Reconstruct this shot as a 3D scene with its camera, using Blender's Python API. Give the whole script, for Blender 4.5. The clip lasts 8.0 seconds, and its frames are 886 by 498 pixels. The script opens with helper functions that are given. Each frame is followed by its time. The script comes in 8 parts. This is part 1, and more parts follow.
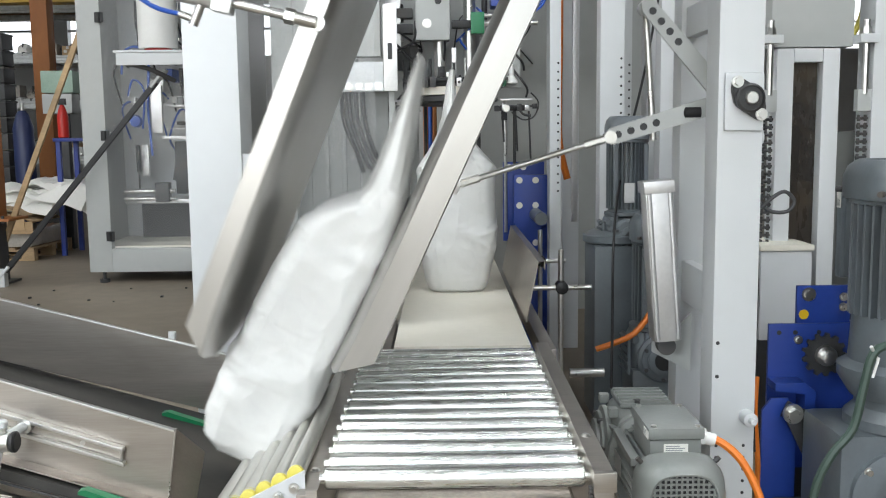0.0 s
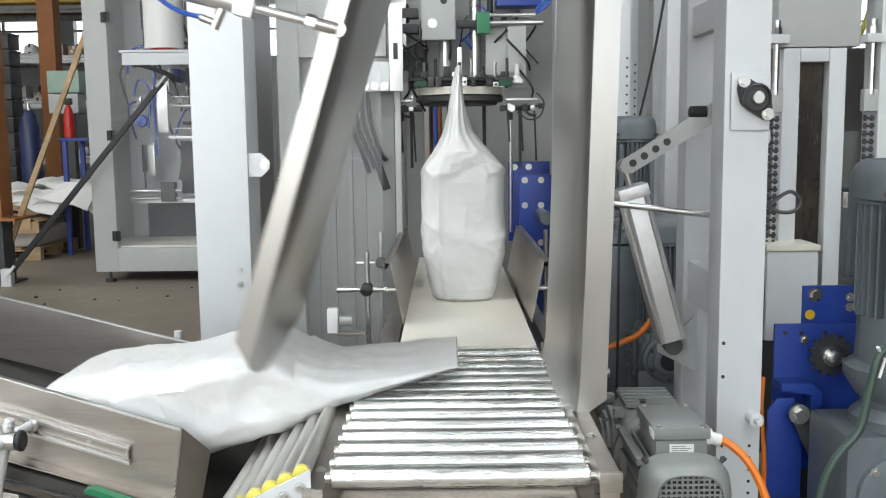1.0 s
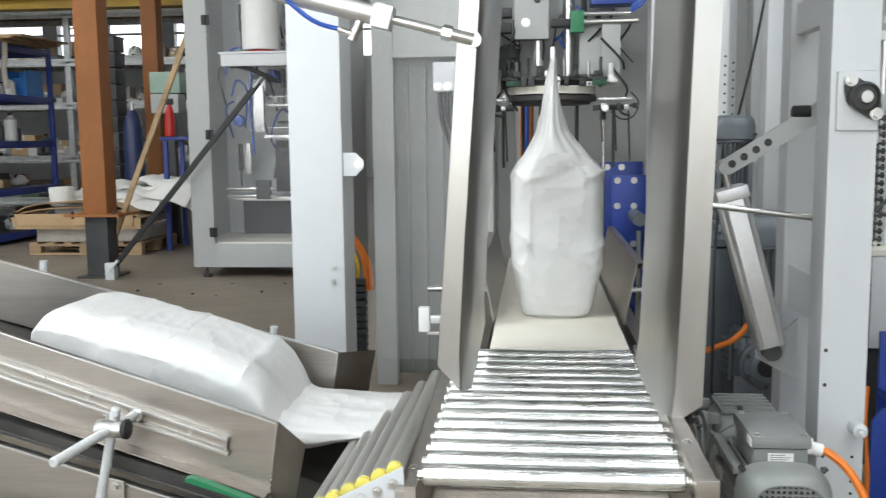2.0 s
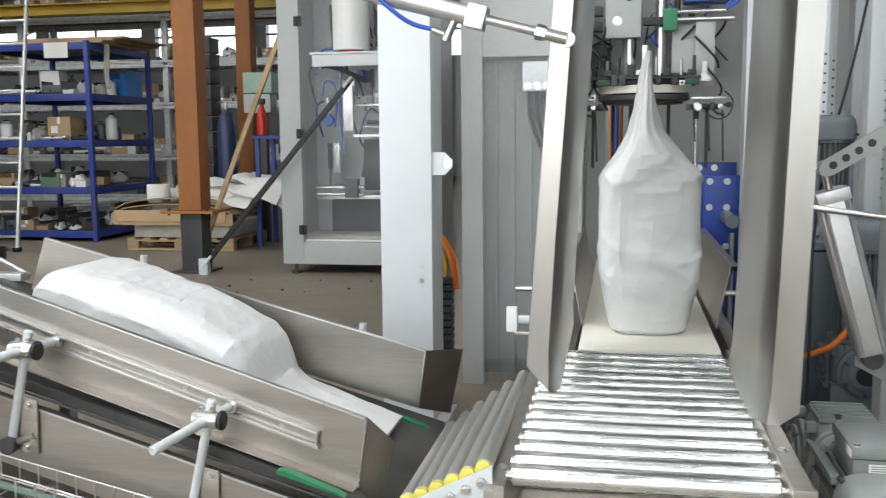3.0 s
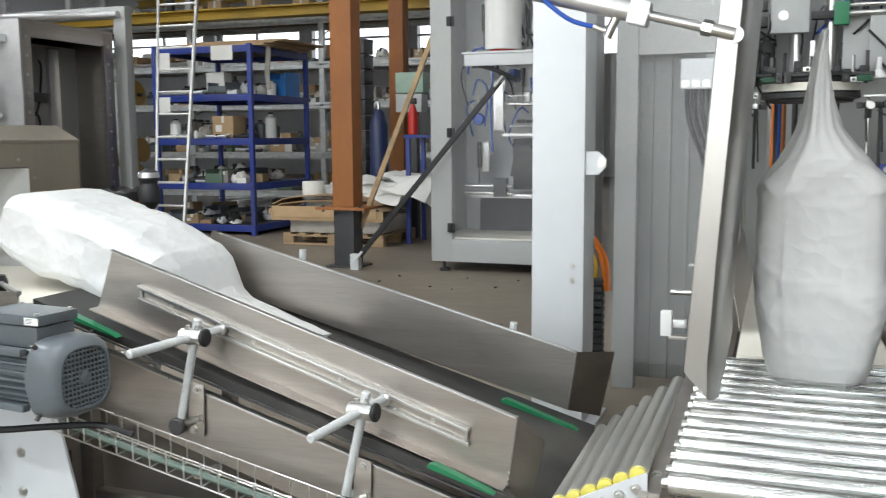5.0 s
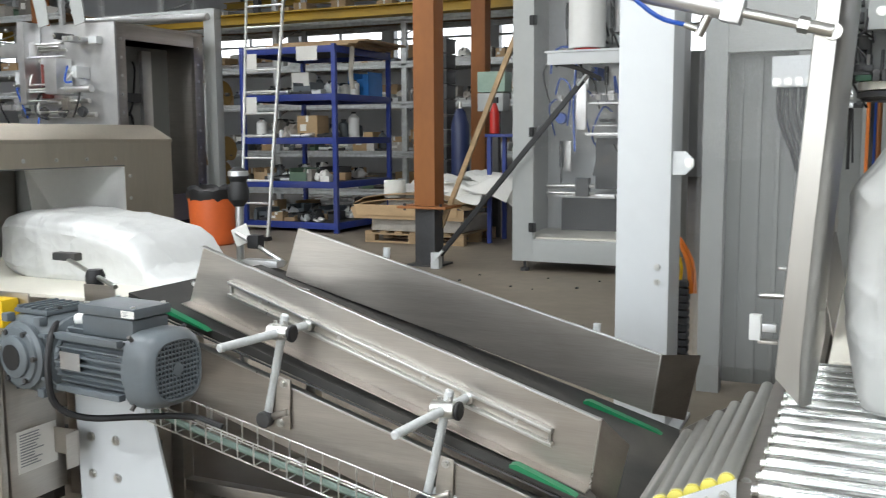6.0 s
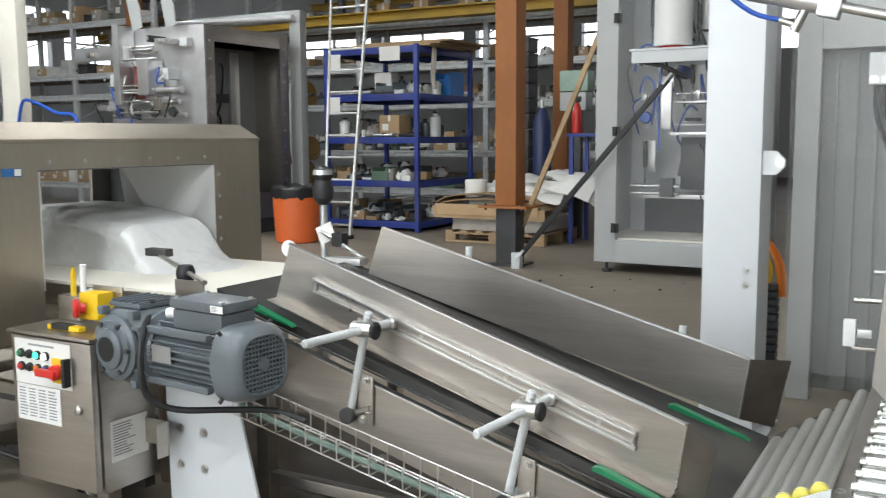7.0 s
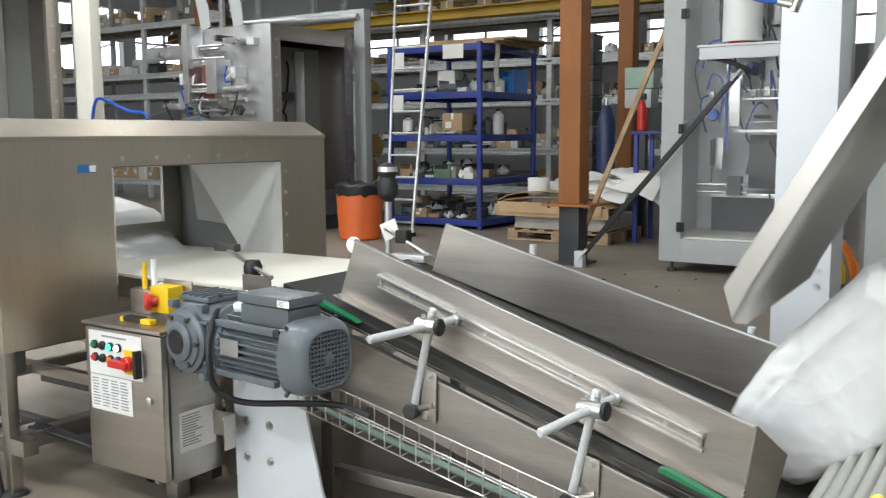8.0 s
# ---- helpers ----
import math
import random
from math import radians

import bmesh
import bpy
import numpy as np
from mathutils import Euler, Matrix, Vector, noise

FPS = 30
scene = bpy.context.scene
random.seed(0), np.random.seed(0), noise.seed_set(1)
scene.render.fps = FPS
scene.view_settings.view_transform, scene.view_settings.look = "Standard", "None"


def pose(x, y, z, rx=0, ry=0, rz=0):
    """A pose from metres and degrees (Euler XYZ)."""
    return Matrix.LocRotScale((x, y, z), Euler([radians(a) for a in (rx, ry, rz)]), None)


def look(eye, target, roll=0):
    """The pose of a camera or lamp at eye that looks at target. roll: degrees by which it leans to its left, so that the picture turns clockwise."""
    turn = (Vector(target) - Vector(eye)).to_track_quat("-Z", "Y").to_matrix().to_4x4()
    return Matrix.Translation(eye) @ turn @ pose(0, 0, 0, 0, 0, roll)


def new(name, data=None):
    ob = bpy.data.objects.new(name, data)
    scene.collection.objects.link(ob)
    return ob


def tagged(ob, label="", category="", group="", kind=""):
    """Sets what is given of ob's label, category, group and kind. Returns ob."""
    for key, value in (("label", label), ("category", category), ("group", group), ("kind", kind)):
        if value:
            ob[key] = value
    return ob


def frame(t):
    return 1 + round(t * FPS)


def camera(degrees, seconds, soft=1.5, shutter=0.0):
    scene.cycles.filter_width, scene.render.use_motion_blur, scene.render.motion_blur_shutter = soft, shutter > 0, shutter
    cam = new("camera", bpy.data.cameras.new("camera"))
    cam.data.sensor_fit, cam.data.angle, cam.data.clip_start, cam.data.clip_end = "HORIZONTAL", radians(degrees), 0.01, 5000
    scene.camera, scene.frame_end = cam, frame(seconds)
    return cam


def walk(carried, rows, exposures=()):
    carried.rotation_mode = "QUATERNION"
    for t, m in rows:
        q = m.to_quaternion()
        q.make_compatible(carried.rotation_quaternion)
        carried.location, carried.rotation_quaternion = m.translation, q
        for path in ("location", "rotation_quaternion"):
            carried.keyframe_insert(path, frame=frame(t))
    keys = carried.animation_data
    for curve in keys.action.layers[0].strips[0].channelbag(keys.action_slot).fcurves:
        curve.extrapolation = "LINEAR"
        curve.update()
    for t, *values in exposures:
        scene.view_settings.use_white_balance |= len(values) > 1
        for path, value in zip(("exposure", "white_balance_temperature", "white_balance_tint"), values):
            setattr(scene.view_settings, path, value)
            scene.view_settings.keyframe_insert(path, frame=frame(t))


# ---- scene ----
cam = camera(50.83, 8.0, 1.1, 0.5)
EYE = 1.3
# seconds, x, y, z from the first eye, yaw, pitch, roll
ROWS = [
    (0, -0, 0, -0, -0, -6.909, -0.7),
    (0.5, 0.0014, -0.0004, 0.0004, 0.132, -6.911, -0.717),
    (1, -0.0017, -0.0006, -0.0006, 0.313, -6.908, -0.68),
    (1.5, -0.0088, -0.0017, 0.0012, 2.635, -6.91, -0.657),
    (3, -0.0348, -0.0115, 0.004, 10.896, -6.89, -0.526),
    (3.5, -0.0376, -0.012, 0.0046, 12.965, -6.901, -0.502),
    (4, -0.0449, -0.0172, 0.005, 15.255, -6.898, -0.462),
    (4.5, -0.0549, -0.0109, 0.0016, 17.459, -6.867, -0.399),
    (6, -0.0778, -0.0229, 0.0033, 24.683, -6.884, -0.319),
    (6.5, -0.0842, -0.0249, 0.0023, 27.046, -6.879, -0.301),
    (7, -0.0912, -0.0239, 0.0011, 29.586, -6.874, -0.332),
    (7.5, -0.0982, -0.0245, -0.0004, 31.575, -6.904, -0.331),
    (8, -0.1025, -0.0268, -0.0028, 33.368, -6.97, -0.332),
]
walk(cam, [(t, pose(x, y, EYE + z, 90 + pitch, 0, yaw) @ pose(0, 0, 0, 0, 0, roll)) for t, x, y, z, yaw, pitch, roll in ROWS])

# ---- light ----
world = bpy.data.worlds.new("world")
scene.world = world
world.use_nodes = True
wn = world.node_tree
sky = wn.nodes.new("ShaderNodeTexSky")
sky.sky_type, sky.sun_disc = "NISHITA", False
sky.sun_elevation, sky.sun_rotation = radians(38), radians(200)
wn.nodes["Background"].inputs["Strength"].default_value = 0.15
wn.links.new(sky.outputs["Color"], wn.nodes["Background"].inputs["Color"])
scene.view_settings.exposure = -0.27
# power of the fill lights in the added south windows
WINDOW_POWER = [330, 240, 110]
# lamps added out of view; each power is set to balance its region
LAMP_SPOTS = [(x, y, 5.6) for x in (-13.4, -9.5, -5.6, -1.7, 2.2) for y in (-2.6, 1.6, 5.8, 10.2)]
LAMP_POWER = [60, 90, 110, 60] + [130, 230, 210, 90] + [150, 185, 34, 12] + [200, 135, 14, 10] + [210, 105, 36, 14]


# ---- materials ----
def mat(name, base, rough=0.5, metal=0.0, vary=0.12, scale=6.0, bump=0.0, bump_scale=80.0, stretch=(1, 1, 1), stain=None, stain_amount=0.0,
        spec=0.5, coat=0.0, alpha=1.0, rough_vary=0.1, rnd=0.0, emit=0.0, transmission=0.0):
    """A node material with two scales of colour variation, uneven gloss and fine relief."""
    m = bpy.data.materials.new(name)
    m.use_nodes = True
    nt = m.node_tree
    n, l = nt.nodes, nt.links
    b = n["Principled BSDF"]
    tc = n.new("ShaderNodeTexCoord")
    mp = n.new("ShaderNodeMapping")
    mp.inputs["Scale"].default_value = stretch
    l.new(tc.outputs["Object"], mp.inputs["Vector"])
    n1 = n.new("ShaderNodeTexNoise")
    n1.inputs["Scale"].default_value, n1.inputs["Detail"].default_value = scale, 6
    n2 = n.new("ShaderNodeTexNoise")
    n2.inputs["Scale"].default_value, n2.inputs["Detail"].default_value = scale * 9, 4
    l.new(mp.outputs[0], n1.inputs["Vector"]), l.new(mp.outputs[0], n2.inputs["Vector"])
    mix = n.new("ShaderNodeMath")
    mix.operation = "MULTIPLY_ADD"
    mix.inputs[1].default_value, mix.inputs[2].default_value = 0.4, 0.0
    l.new(n2.outputs["Fac"], mix.inputs[0])
    add = n.new("ShaderNodeMath")
    add.operation = "MULTIPLY_ADD"
    add.inputs[1].default_value = 0.6
    l.new(n1.outputs["Fac"], add.inputs[0]), l.new(mix.outputs[0], add.inputs[2])
    ramp = n.new("ShaderNodeValToRGB")
    lo = [c * (1 - vary) for c in base]
    hi = [min(1, c * (1 + vary)) for c in base]
    ramp.color_ramp.elements[0].position, ramp.color_ramp.elements[1].position = 0.32, 0.68
    ramp.color_ramp.elements[0].color, ramp.color_ramp.elements[1].color = (*lo, 1), (*hi, 1)
    l.new(add.outputs[0], ramp.inputs[0])
    out = ramp.outputs[0]
    if stain:
        n3 = n.new("ShaderNodeTexNoise")
        n3.inputs["Scale"].default_value, n3.inputs["Detail"].default_value = scale * 0.55, 8
        n3.inputs["Distortion"].default_value = 0.6
        l.new(tc.outputs["Object"], n3.inputs["Vector"])
        r3 = n.new("ShaderNodeValToRGB")
        r3.color_ramp.elements[0].position, r3.color_ramp.elements[1].position = 0.5, 0.72
        r3.color_ramp.elements[0].color, r3.color_ramp.elements[1].color = (0, 0, 0, 1), (stain_amount,) * 3 + (1,)
        l.new(n3.outputs["Fac"], r3.inputs[0])
        mx = n.new("ShaderNodeMix")
        mx.data_type = "RGBA"
        l.new(r3.outputs[0], mx.inputs["Factor"]), l.new(out, mx.inputs["A"])
        mx.inputs["B"].default_value = (*stain, 1)
        out = mx.outputs["Result"]
    if rnd:
        oi = n.new("ShaderNodeObjectInfo")
        hs = n.new("ShaderNodeHueSaturation")
        mr = n.new("ShaderNodeMapRange")
        mr.inputs["To Min"].default_value, mr.inputs["To Max"].default_value = 1 - rnd, 1 + rnd
        l.new(oi.outputs["Random"], mr.inputs["Value"]), l.new(mr.outputs[0], hs.inputs["Value"]), l.new(out, hs.inputs["Color"])
        out = hs.outputs[0]
    l.new(out, b.inputs["Base Color"])
    rr = n.new("ShaderNodeMapRange")
    rr.inputs["To Min"].default_value, rr.inputs["To Max"].default_value = max(0.03, rough - rough_vary), min(1, rough + rough_vary)
    l.new(add.outputs[0], rr.inputs["Value"]), l.new(rr.outputs[0], b.inputs["Roughness"])
    b.inputs["Metallic"].default_value = metal
    b.inputs["Specular IOR Level"].default_value = spec
    b.inputs["Coat Weight"].default_value = coat
    b.inputs["Transmission Weight"].default_value = transmission
    b.inputs["Alpha"].default_value = alpha
    if emit:
        b.inputs["Emission Color"].default_value = (*base, 1)
        b.inputs["Emission Strength"].default_value = emit
    if bump:
        n4 = n.new("ShaderNodeTexNoise")
        n4.inputs["Scale"].default_value, n4.inputs["Detail"].default_value = bump_scale, 5
        l.new(mp.outputs[0], n4.inputs["Vector"])
        bp = n.new("ShaderNodeBump")
        bp.inputs["Strength"].default_value, bp.inputs["Distance"].default_value = bump, 0.01
        l.new(n4.outputs["Fac"], bp.inputs["Height"]), l.new(bp.outputs[0], b.inputs["Normal"])
    return m


STEEL = mat("brushed_stainless", (0.47, 0.44, 0.40), 0.34, 1.0, 0.10, 2.5, 0.05, 60, (1, 1, 14), (0.30, 0.26, 0.22), 0.45)
STEEL_X = mat("brushed_stainless_long", (0.425, 0.395, 0.36), 0.36, 1.0, 0.12, 2.5, 0.05, 60, (0.6, 6, 10), (0.28, 0.24, 0.20), 0.5)
BLADE = mat("blade_stainless", (0.49, 0.48, 0.46), 0.33, 1.0, 0.08, 2.5, 0.04, 60, (1, 1, 0.2), (0.40, 0.38, 0.35), 0.4)
DETECTOR = mat("detector_stainless", (0.52, 0.47, 0.385), 0.40, 1.0, 0.08, 1.6, 0.03, 50, (6, 6, 0.8), (0.42, 0.375, 0.30), 0.35)
CHROME = mat("zinc_plated", (0.62, 0.62, 0.60), 0.30, 1.0, 0.10, 9, 0.008, 70, (1, 1, 1), (0.45, 0.42, 0.36), 0.4)
FANROLLER = mat("worn_roller", (0.64, 0.63, 0.59), 0.36, 1.0, 0.12, 4, 0.02, 30, (5, 0.4, 5), (0.38, 0.36, 0.32), 0.5)
ROLLER = mat("zinc_roller", (0.82, 0.84, 0.82), 0.27, 1.0, 0.08, 5, 0.04, 40, (0.3, 4, 4), (0.55, 0.55, 0.46), 0.5)
ALU = mat("aluminium", (0.62, 0.62, 0.62), 0.38, 0.9, 0.08, 8, 0.03, 90)
GALV = mat("galvanised", (0.60, 0.62, 0.62), 0.42, 0.2, 0.15, 14, 0.03, 60, (1, 1, 1), (0.35, 0.35, 0.34), 0.5)
WHITE = mat("white_powder_coat", (0.61, 0.63, 0.64), 0.38, 0, 0.03, 1.5, 0.05, 240, (1, 1, 1), (0.60, 0.60, 0.57), 0.25)
LGREY = mat("light_grey_paint", (0.41, 0.425, 0.415), 0.42, 0, 0.04, 2, 0.04, 200, (1, 1, 1), (0.38, 0.37, 0.34), 0.3)
# mid grey of some parts; on the bagging machine's panels it includes their shade
MGREY_SHADE = mat("mid_grey_panel", (0.19, 0.196, 0.19), 0.45, 0, 0.07, 1.4, 0.03, 160, (1, 1, 0.5), (0.30, 0.29, 0.26), 0.4)
MOTOR = mat("motor_grey_enamel", (0.115, 0.134, 0.147), 0.36, 0, 0.08, 7, 0.06, 60, (1, 1, 1), (0.085, 0.088, 0.088), 0.5)
MOTOR_LIGHT = mat("motor_light_enamel", (0.21, 0.225, 0.215), 0.36, 0, 0.08, 7, 0.06, 60, (1, 1, 1), (0.2, 0.2, 0.19), 0.4)
BLUE = mat("blue_enamel", (0.02, 0.055, 0.30), 0.36, 0, 0.10, 4, 0.03, 90, (1, 1, 1), (0.03, 0.05, 0.16), 0.4)
RACKBLUE = mat("rack_blue_paint", (0.022, 0.045, 0.25), 0.45, 0, 0.14, 3, 0.03, 90, (1, 1, 1), (0.10, 0.10, 0.14), 0.5)
RUST = mat("orange_primer", (0.31, 0.115, 0.030), 0.6, 0, 0.14, 2.2, 0.06, 50, (1, 1, 0.4), (0.22, 0.075, 0.022), 0.6)
DARKSTEEL = mat("dark_steel", (0.046, 0.047, 0.049), 0.5, 0.25, 0.2, 5, 0.06, 60, (1, 1, 1), (0.16, 0.13, 0.10), 0.4)
BLACK = mat("black_plastic", (0.012, 0.012, 0.013), 0.5, 0, 0.25, 8, 0.03, 120)
RUBBER = mat("dark_belt_rubber", (0.026, 0.025, 0.023), 0.6, 0, 0.25, 4, 0.06, 150, (1, 1, 1), (0.11, 0.10, 0.085), 0.45)
CREAM = mat("cream_belt", (0.74, 0.71, 0.62), 0.5, 0, 0.04, 3, 0.05, 260, (1, 1, 1), (0.56, 0.52, 0.42), 0.35)
BAG = mat("white_bag_film", (0.66, 0.665, 0.65), 0.36, 0, 0.03, 3, 0.20, 16, (1, 1, 0.6), (0.70, 0.70, 0.67), 0.3, 0.5, 0.08)
PAPER = mat("white_paper", (0.74, 0.73, 0.69), 0.75, 0, 0.05, 4, 0.03, 60)


def film_facets(m):
    """Crumpled facets of stiff film: two sizes of cells bend the surface."""
    n, l = m.node_tree.nodes, m.node_tree.links
    b = next(k for k in n if k.bl_idname == "ShaderNodeBsdfPrincipled")
    old = b.inputs["Normal"].links[0].from_socket
    tc = n.new("ShaderNodeTexCoord")
    for scale, stretch, strength in ((6, (1.3, 1, 1), 0.40), (15, (1, 1, 1.3), 0.16)):
        mp = n.new("ShaderNodeMapping")
        mp.inputs["Scale"].default_value = stretch
        mp.inputs["Rotation"].default_value = (0.4, 0.3, 0.5)
        wob = n.new("ShaderNodeTexNoise")
        wob.inputs["Scale"].default_value = 5
        mixv = n.new("ShaderNodeMix")
        mixv.data_type = "VECTOR"
        mixv.inputs["Factor"].default_value = 0.12
        vo = n.new("ShaderNodeTexVoronoi")
        vo.inputs["Scale"].default_value = scale
        bp = n.new("ShaderNodeBump")
        bp.inputs["Strength"].default_value, bp.inputs["Distance"].default_value = strength, 0.03
        l.new(tc.outputs["Object"], mp.inputs["Vector"]), l.new(mp.outputs[0], wob.inputs["Vector"])
        l.new(mp.outputs[0], mixv.inputs["A"]), l.new(wob.outputs["Color"], mixv.inputs["B"])
        l.new(mixv.outputs["Result"], vo.inputs["Vector"])
        l.new(vo.outputs["Distance"], bp.inputs["Height"]), l.new(old, bp.inputs["Normal"])
        old = bp.outputs[0]
    l.new(old, b.inputs["Normal"])


film_facets(BAG)
DARKGREEN = mat("dark_green_plastic", (0.006, 0.07, 0.03), 0.45, 0, 0.08, 5)
GREEN = mat("green_plastic", (0.008, 0.17, 0.068), 0.35, 0, 0.08, 5)
YELLOW = mat("yellow_plastic", (0.72, 0.47, 0.012), 0.38, 0, 0.06, 6)
LEMON = mat("lemon_cap", (0.66, 0.58, 0.10), 0.4, 0, 0.08, 9)
RED = mat("red_plastic", (0.52, 0.022, 0.015), 0.35, 0, 0.1, 6)
ORANGE = mat("orange_cable", (0.72, 0.19, 0.018), 0.42, 0, 0.08, 10)
DRUMORANGE = mat("orange_drum_plastic", (0.66, 0.13, 0.03), 0.42, 0, 0.06, 3, 0.03, 60, (1, 1, 1), (0.45, 0.09, 0.03), 0.4)
HOSEBLUE = mat("blue_hose", (0.02, 0.09, 0.45), 0.35, 0, 0.08, 10)
WHITEPLASTIC = mat("white_plastic", (0.78, 0.78, 0.76), 0.4, 0, 0.03, 5)
CARD = mat("cardboard", (0.42, 0.29, 0.16), 0.8, 0, 0.12, 4, 0.05, 90, (1, 1, 3), (0.30, 0.2, 0.11), 0.4, rnd=0.25)
WOOD = mat("pallet_wood", (0.36, 0.25, 0.14), 0.75, 0, 0.25, 3, 0.15, 30, (1, 6, 6), (0.2, 0.14, 0.08), 0.5, rnd=0.2)
FILM = mat("cloudy_film", (0.45, 0.42, 0.37), 0.3, 0, 0.2, 6, 0.3, 14)
INK = mat("grey_print", (0.28, 0.29, 0.30), 0.6)
INKBLUE = mat("blue_print", (0.03, 0.14, 0.36), 0.5)
GLOWGREEN = mat("lit_green_lens", (0.05, 0.9, 0.45), 0.3, emit=2.5)
GLOWWHITE = mat("lit_white_lens", (1.0, 1.0, 0.98), 0.3, emit=2.5)
LAMPFACE = mat("lamp_diffuser", (1.0, 0.98, 0.94), 0.5, emit=6.0)
SKYGLOW = mat("bright_sky_outside", (0.95, 0.97, 1.0), 1.0, emit=2.2)
ROOF = mat("roof_sheet", (0.22, 0.225, 0.225), 0.6, 0.0, 0.1, 1, 0.05, 20)
WALL = mat("hall_wall_panel", (0.50, 0.51, 0.51), 0.6, 0, 0.06, 0.6, 0.04, 30, (1, 1, 0.3), (0.34, 0.33, 0.31), 0.4)
FLOOR = mat("worn_concrete", (0.225, 0.190, 0.148), 0.55, 0, 0.24, 0.9, 0.06, 30, (1, 1, 1), (0.16, 0.135, 0.105), 0.75)
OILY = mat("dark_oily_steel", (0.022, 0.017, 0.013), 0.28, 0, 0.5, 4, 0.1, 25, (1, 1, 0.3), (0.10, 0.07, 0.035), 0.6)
# near-black: real dark parts, and shade painted into holes, wells and bays
DARK_AND_SHADE = mat("dark_interior", (0.036, 0.037, 0.039), 0.5, 0.2, 0.2, 3)
GLASS = mat("clear_sheet", (0.95, 0.97, 0.97), 0.04, 0, 0.0, 2, alpha=0.05, rough_vary=0.02)
TINT = mat("smoked_sheet", (0.30, 0.31, 0.31), 0.08, 0, 0.05, 2, alpha=0.38, rough_vary=0.03)
MIXED = mat("mixed_goods", (0.30, 0.28, 0.25), 0.6, 0, 0.3, 5, rnd=0.6)


# ---- mesh tools ----
def V(*a):
    return Vector(a)


def add_box(bm, lo, hi, bev=0.0, m=None):
    c = [(a + b) / 2 for a, b in zip(lo, hi)]
    s = [abs(b - a) for a, b in zip(lo, hi)]
    mm = Matrix.Translation(c) @ Matrix.Diagonal((*s, 1))
    r = bmesh.ops.create_cube(bm, size=1.0, matrix=(m @ mm) if m else mm)
    if bev:
        es = list({e for v in r["verts"] for e in v.link_edges})
        bmesh.ops.bevel(bm, geom=es, offset=bev, segments=2, profile=0.7, affect="EDGES")
    return bm


def box(lo, hi, bev=0.0, m=None):
    return add_box(bmesh.new(), lo, hi, bev, m)


def add_rod(bm, a, b, r, seg=16, r2=None, caps=True):
    a, b = Vector(a), Vector(b)
    d = b - a
    mm = Matrix.Translation((a + b) / 2) @ d.to_track_quat("Z", "Y").to_matrix().to_4x4()
    bmesh.ops.create_cone(bm, cap_ends=caps, cap_tris=False, segments=seg, radius1=r, radius2=r if r2 is None else r2, depth=d.length, matrix=mm)
    return bm


def rod(a, b, r, seg=16, r2=None):
    return add_rod(bmesh.new(), a, b, r, seg, r2)


def add_prism(bm, pts, a, b, axis="y"):
    """A polygon given in the two other axes, drawn out from a to b along the axis."""
    def at(p, q):
        return {"x": (q, p[0], p[1]), "y": (p[0], q, p[1]), "z": (p[0], p[1], q)}[axis]
    lo = [bm.verts.new(at(p, a)) for p in pts]
    hi = [bm.verts.new(at(p, b)) for p in pts]
    n = len(pts)
    fs = [bm.faces.new(lo), bm.faces.new(hi[::-1])]
    for i in range(n):
        fs.append(bm.faces.new((lo[(i + 1) % n], lo[i], hi[i], hi[(i + 1) % n])))
    bmesh.ops.recalc_face_normals(bm, faces=fs)
    return bm


def prism(pts, a, b, axis="y", bev=0.0):
    bm = add_prism(bmesh.new(), pts, a, b, axis)
    if bev:
        bmesh.ops.bevel(bm, geom=list(bm.edges), offset=bev, segments=2, profile=0.7, affect="EDGES")
    return bm


def add_tube(bm, pts, r, seg=8, smooth=4):
    """A cable through the points, rounded between them."""
    p = [Vector(q) for q in pts]
    line = []
    for i in range(len(p) - 1):
        p0, p1, p2, p3 = p[max(i - 1, 0)], p[i], p[i + 1], p[min(i + 2, len(p) - 1)]
        for k in range(smooth):
            t = k / smooth
            line.append(0.5 * (2 * p1 + (p2 - p0) * t + (2 * p0 - 5 * p1 + 4 * p2 - p3) * t * t + (3 * p1 - p0 - 3 * p2 + p3) * t ** 3))
    line.append(p[-1])
    rings = []
    side = None
    for i, q in enumerate(line):
        d = (line[min(i + 1, len(line) - 1)] - line[max(i - 1, 0)]).normalized()
        if side is None:
            side = d.orthogonal().normalized()
        side = (side - d * side.dot(d)).normalized()
        up = d.cross(side)
        rings.append([bm.verts.new(q + r * (math.cos(2 * math.pi * k / seg) * side + math.sin(2 * math.pi * k / seg) * up)) for k in range(seg)])
    for a, b in zip(rings, rings[1:]):
        for k in range(seg):
            bm.faces.new((a[k], a[(k + 1) % seg], b[(k + 1) % seg], b[k]))
    bm.faces.new(rings[0][::-1]), bm.faces.new(rings[-1])
    return bm


def tube(pts, r, seg=8, smooth=4):
    return add_tube(bmesh.new(), pts, r, seg, smooth)


def add_lathe(bm, prof, m, seg=24):
    """Rings of (radius, height) turned about the z axis of m."""
    rings = []
    for r, h in prof:
        rings.append([bm.verts.new(m @ V(r * math.cos(2 * math.pi * k / seg), r * math.sin(2 * math.pi * k / seg), h)) for k in range(seg)])
    fs = []
    for a, b in zip(rings, rings[1:]):
        for k in range(seg):
            fs.append(bm.faces.new((a[k], a[(k + 1) % seg], b[(k + 1) % seg], b[k])))
    fs += [bm.faces.new(rings[0][::-1]), bm.faces.new(rings[-1])]
    bmesh.ops.recalc_face_normals(bm, faces=fs)
    return bm


def lathe(prof, m, seg=24):
    return add_lathe(bmesh.new(), prof, m, seg)


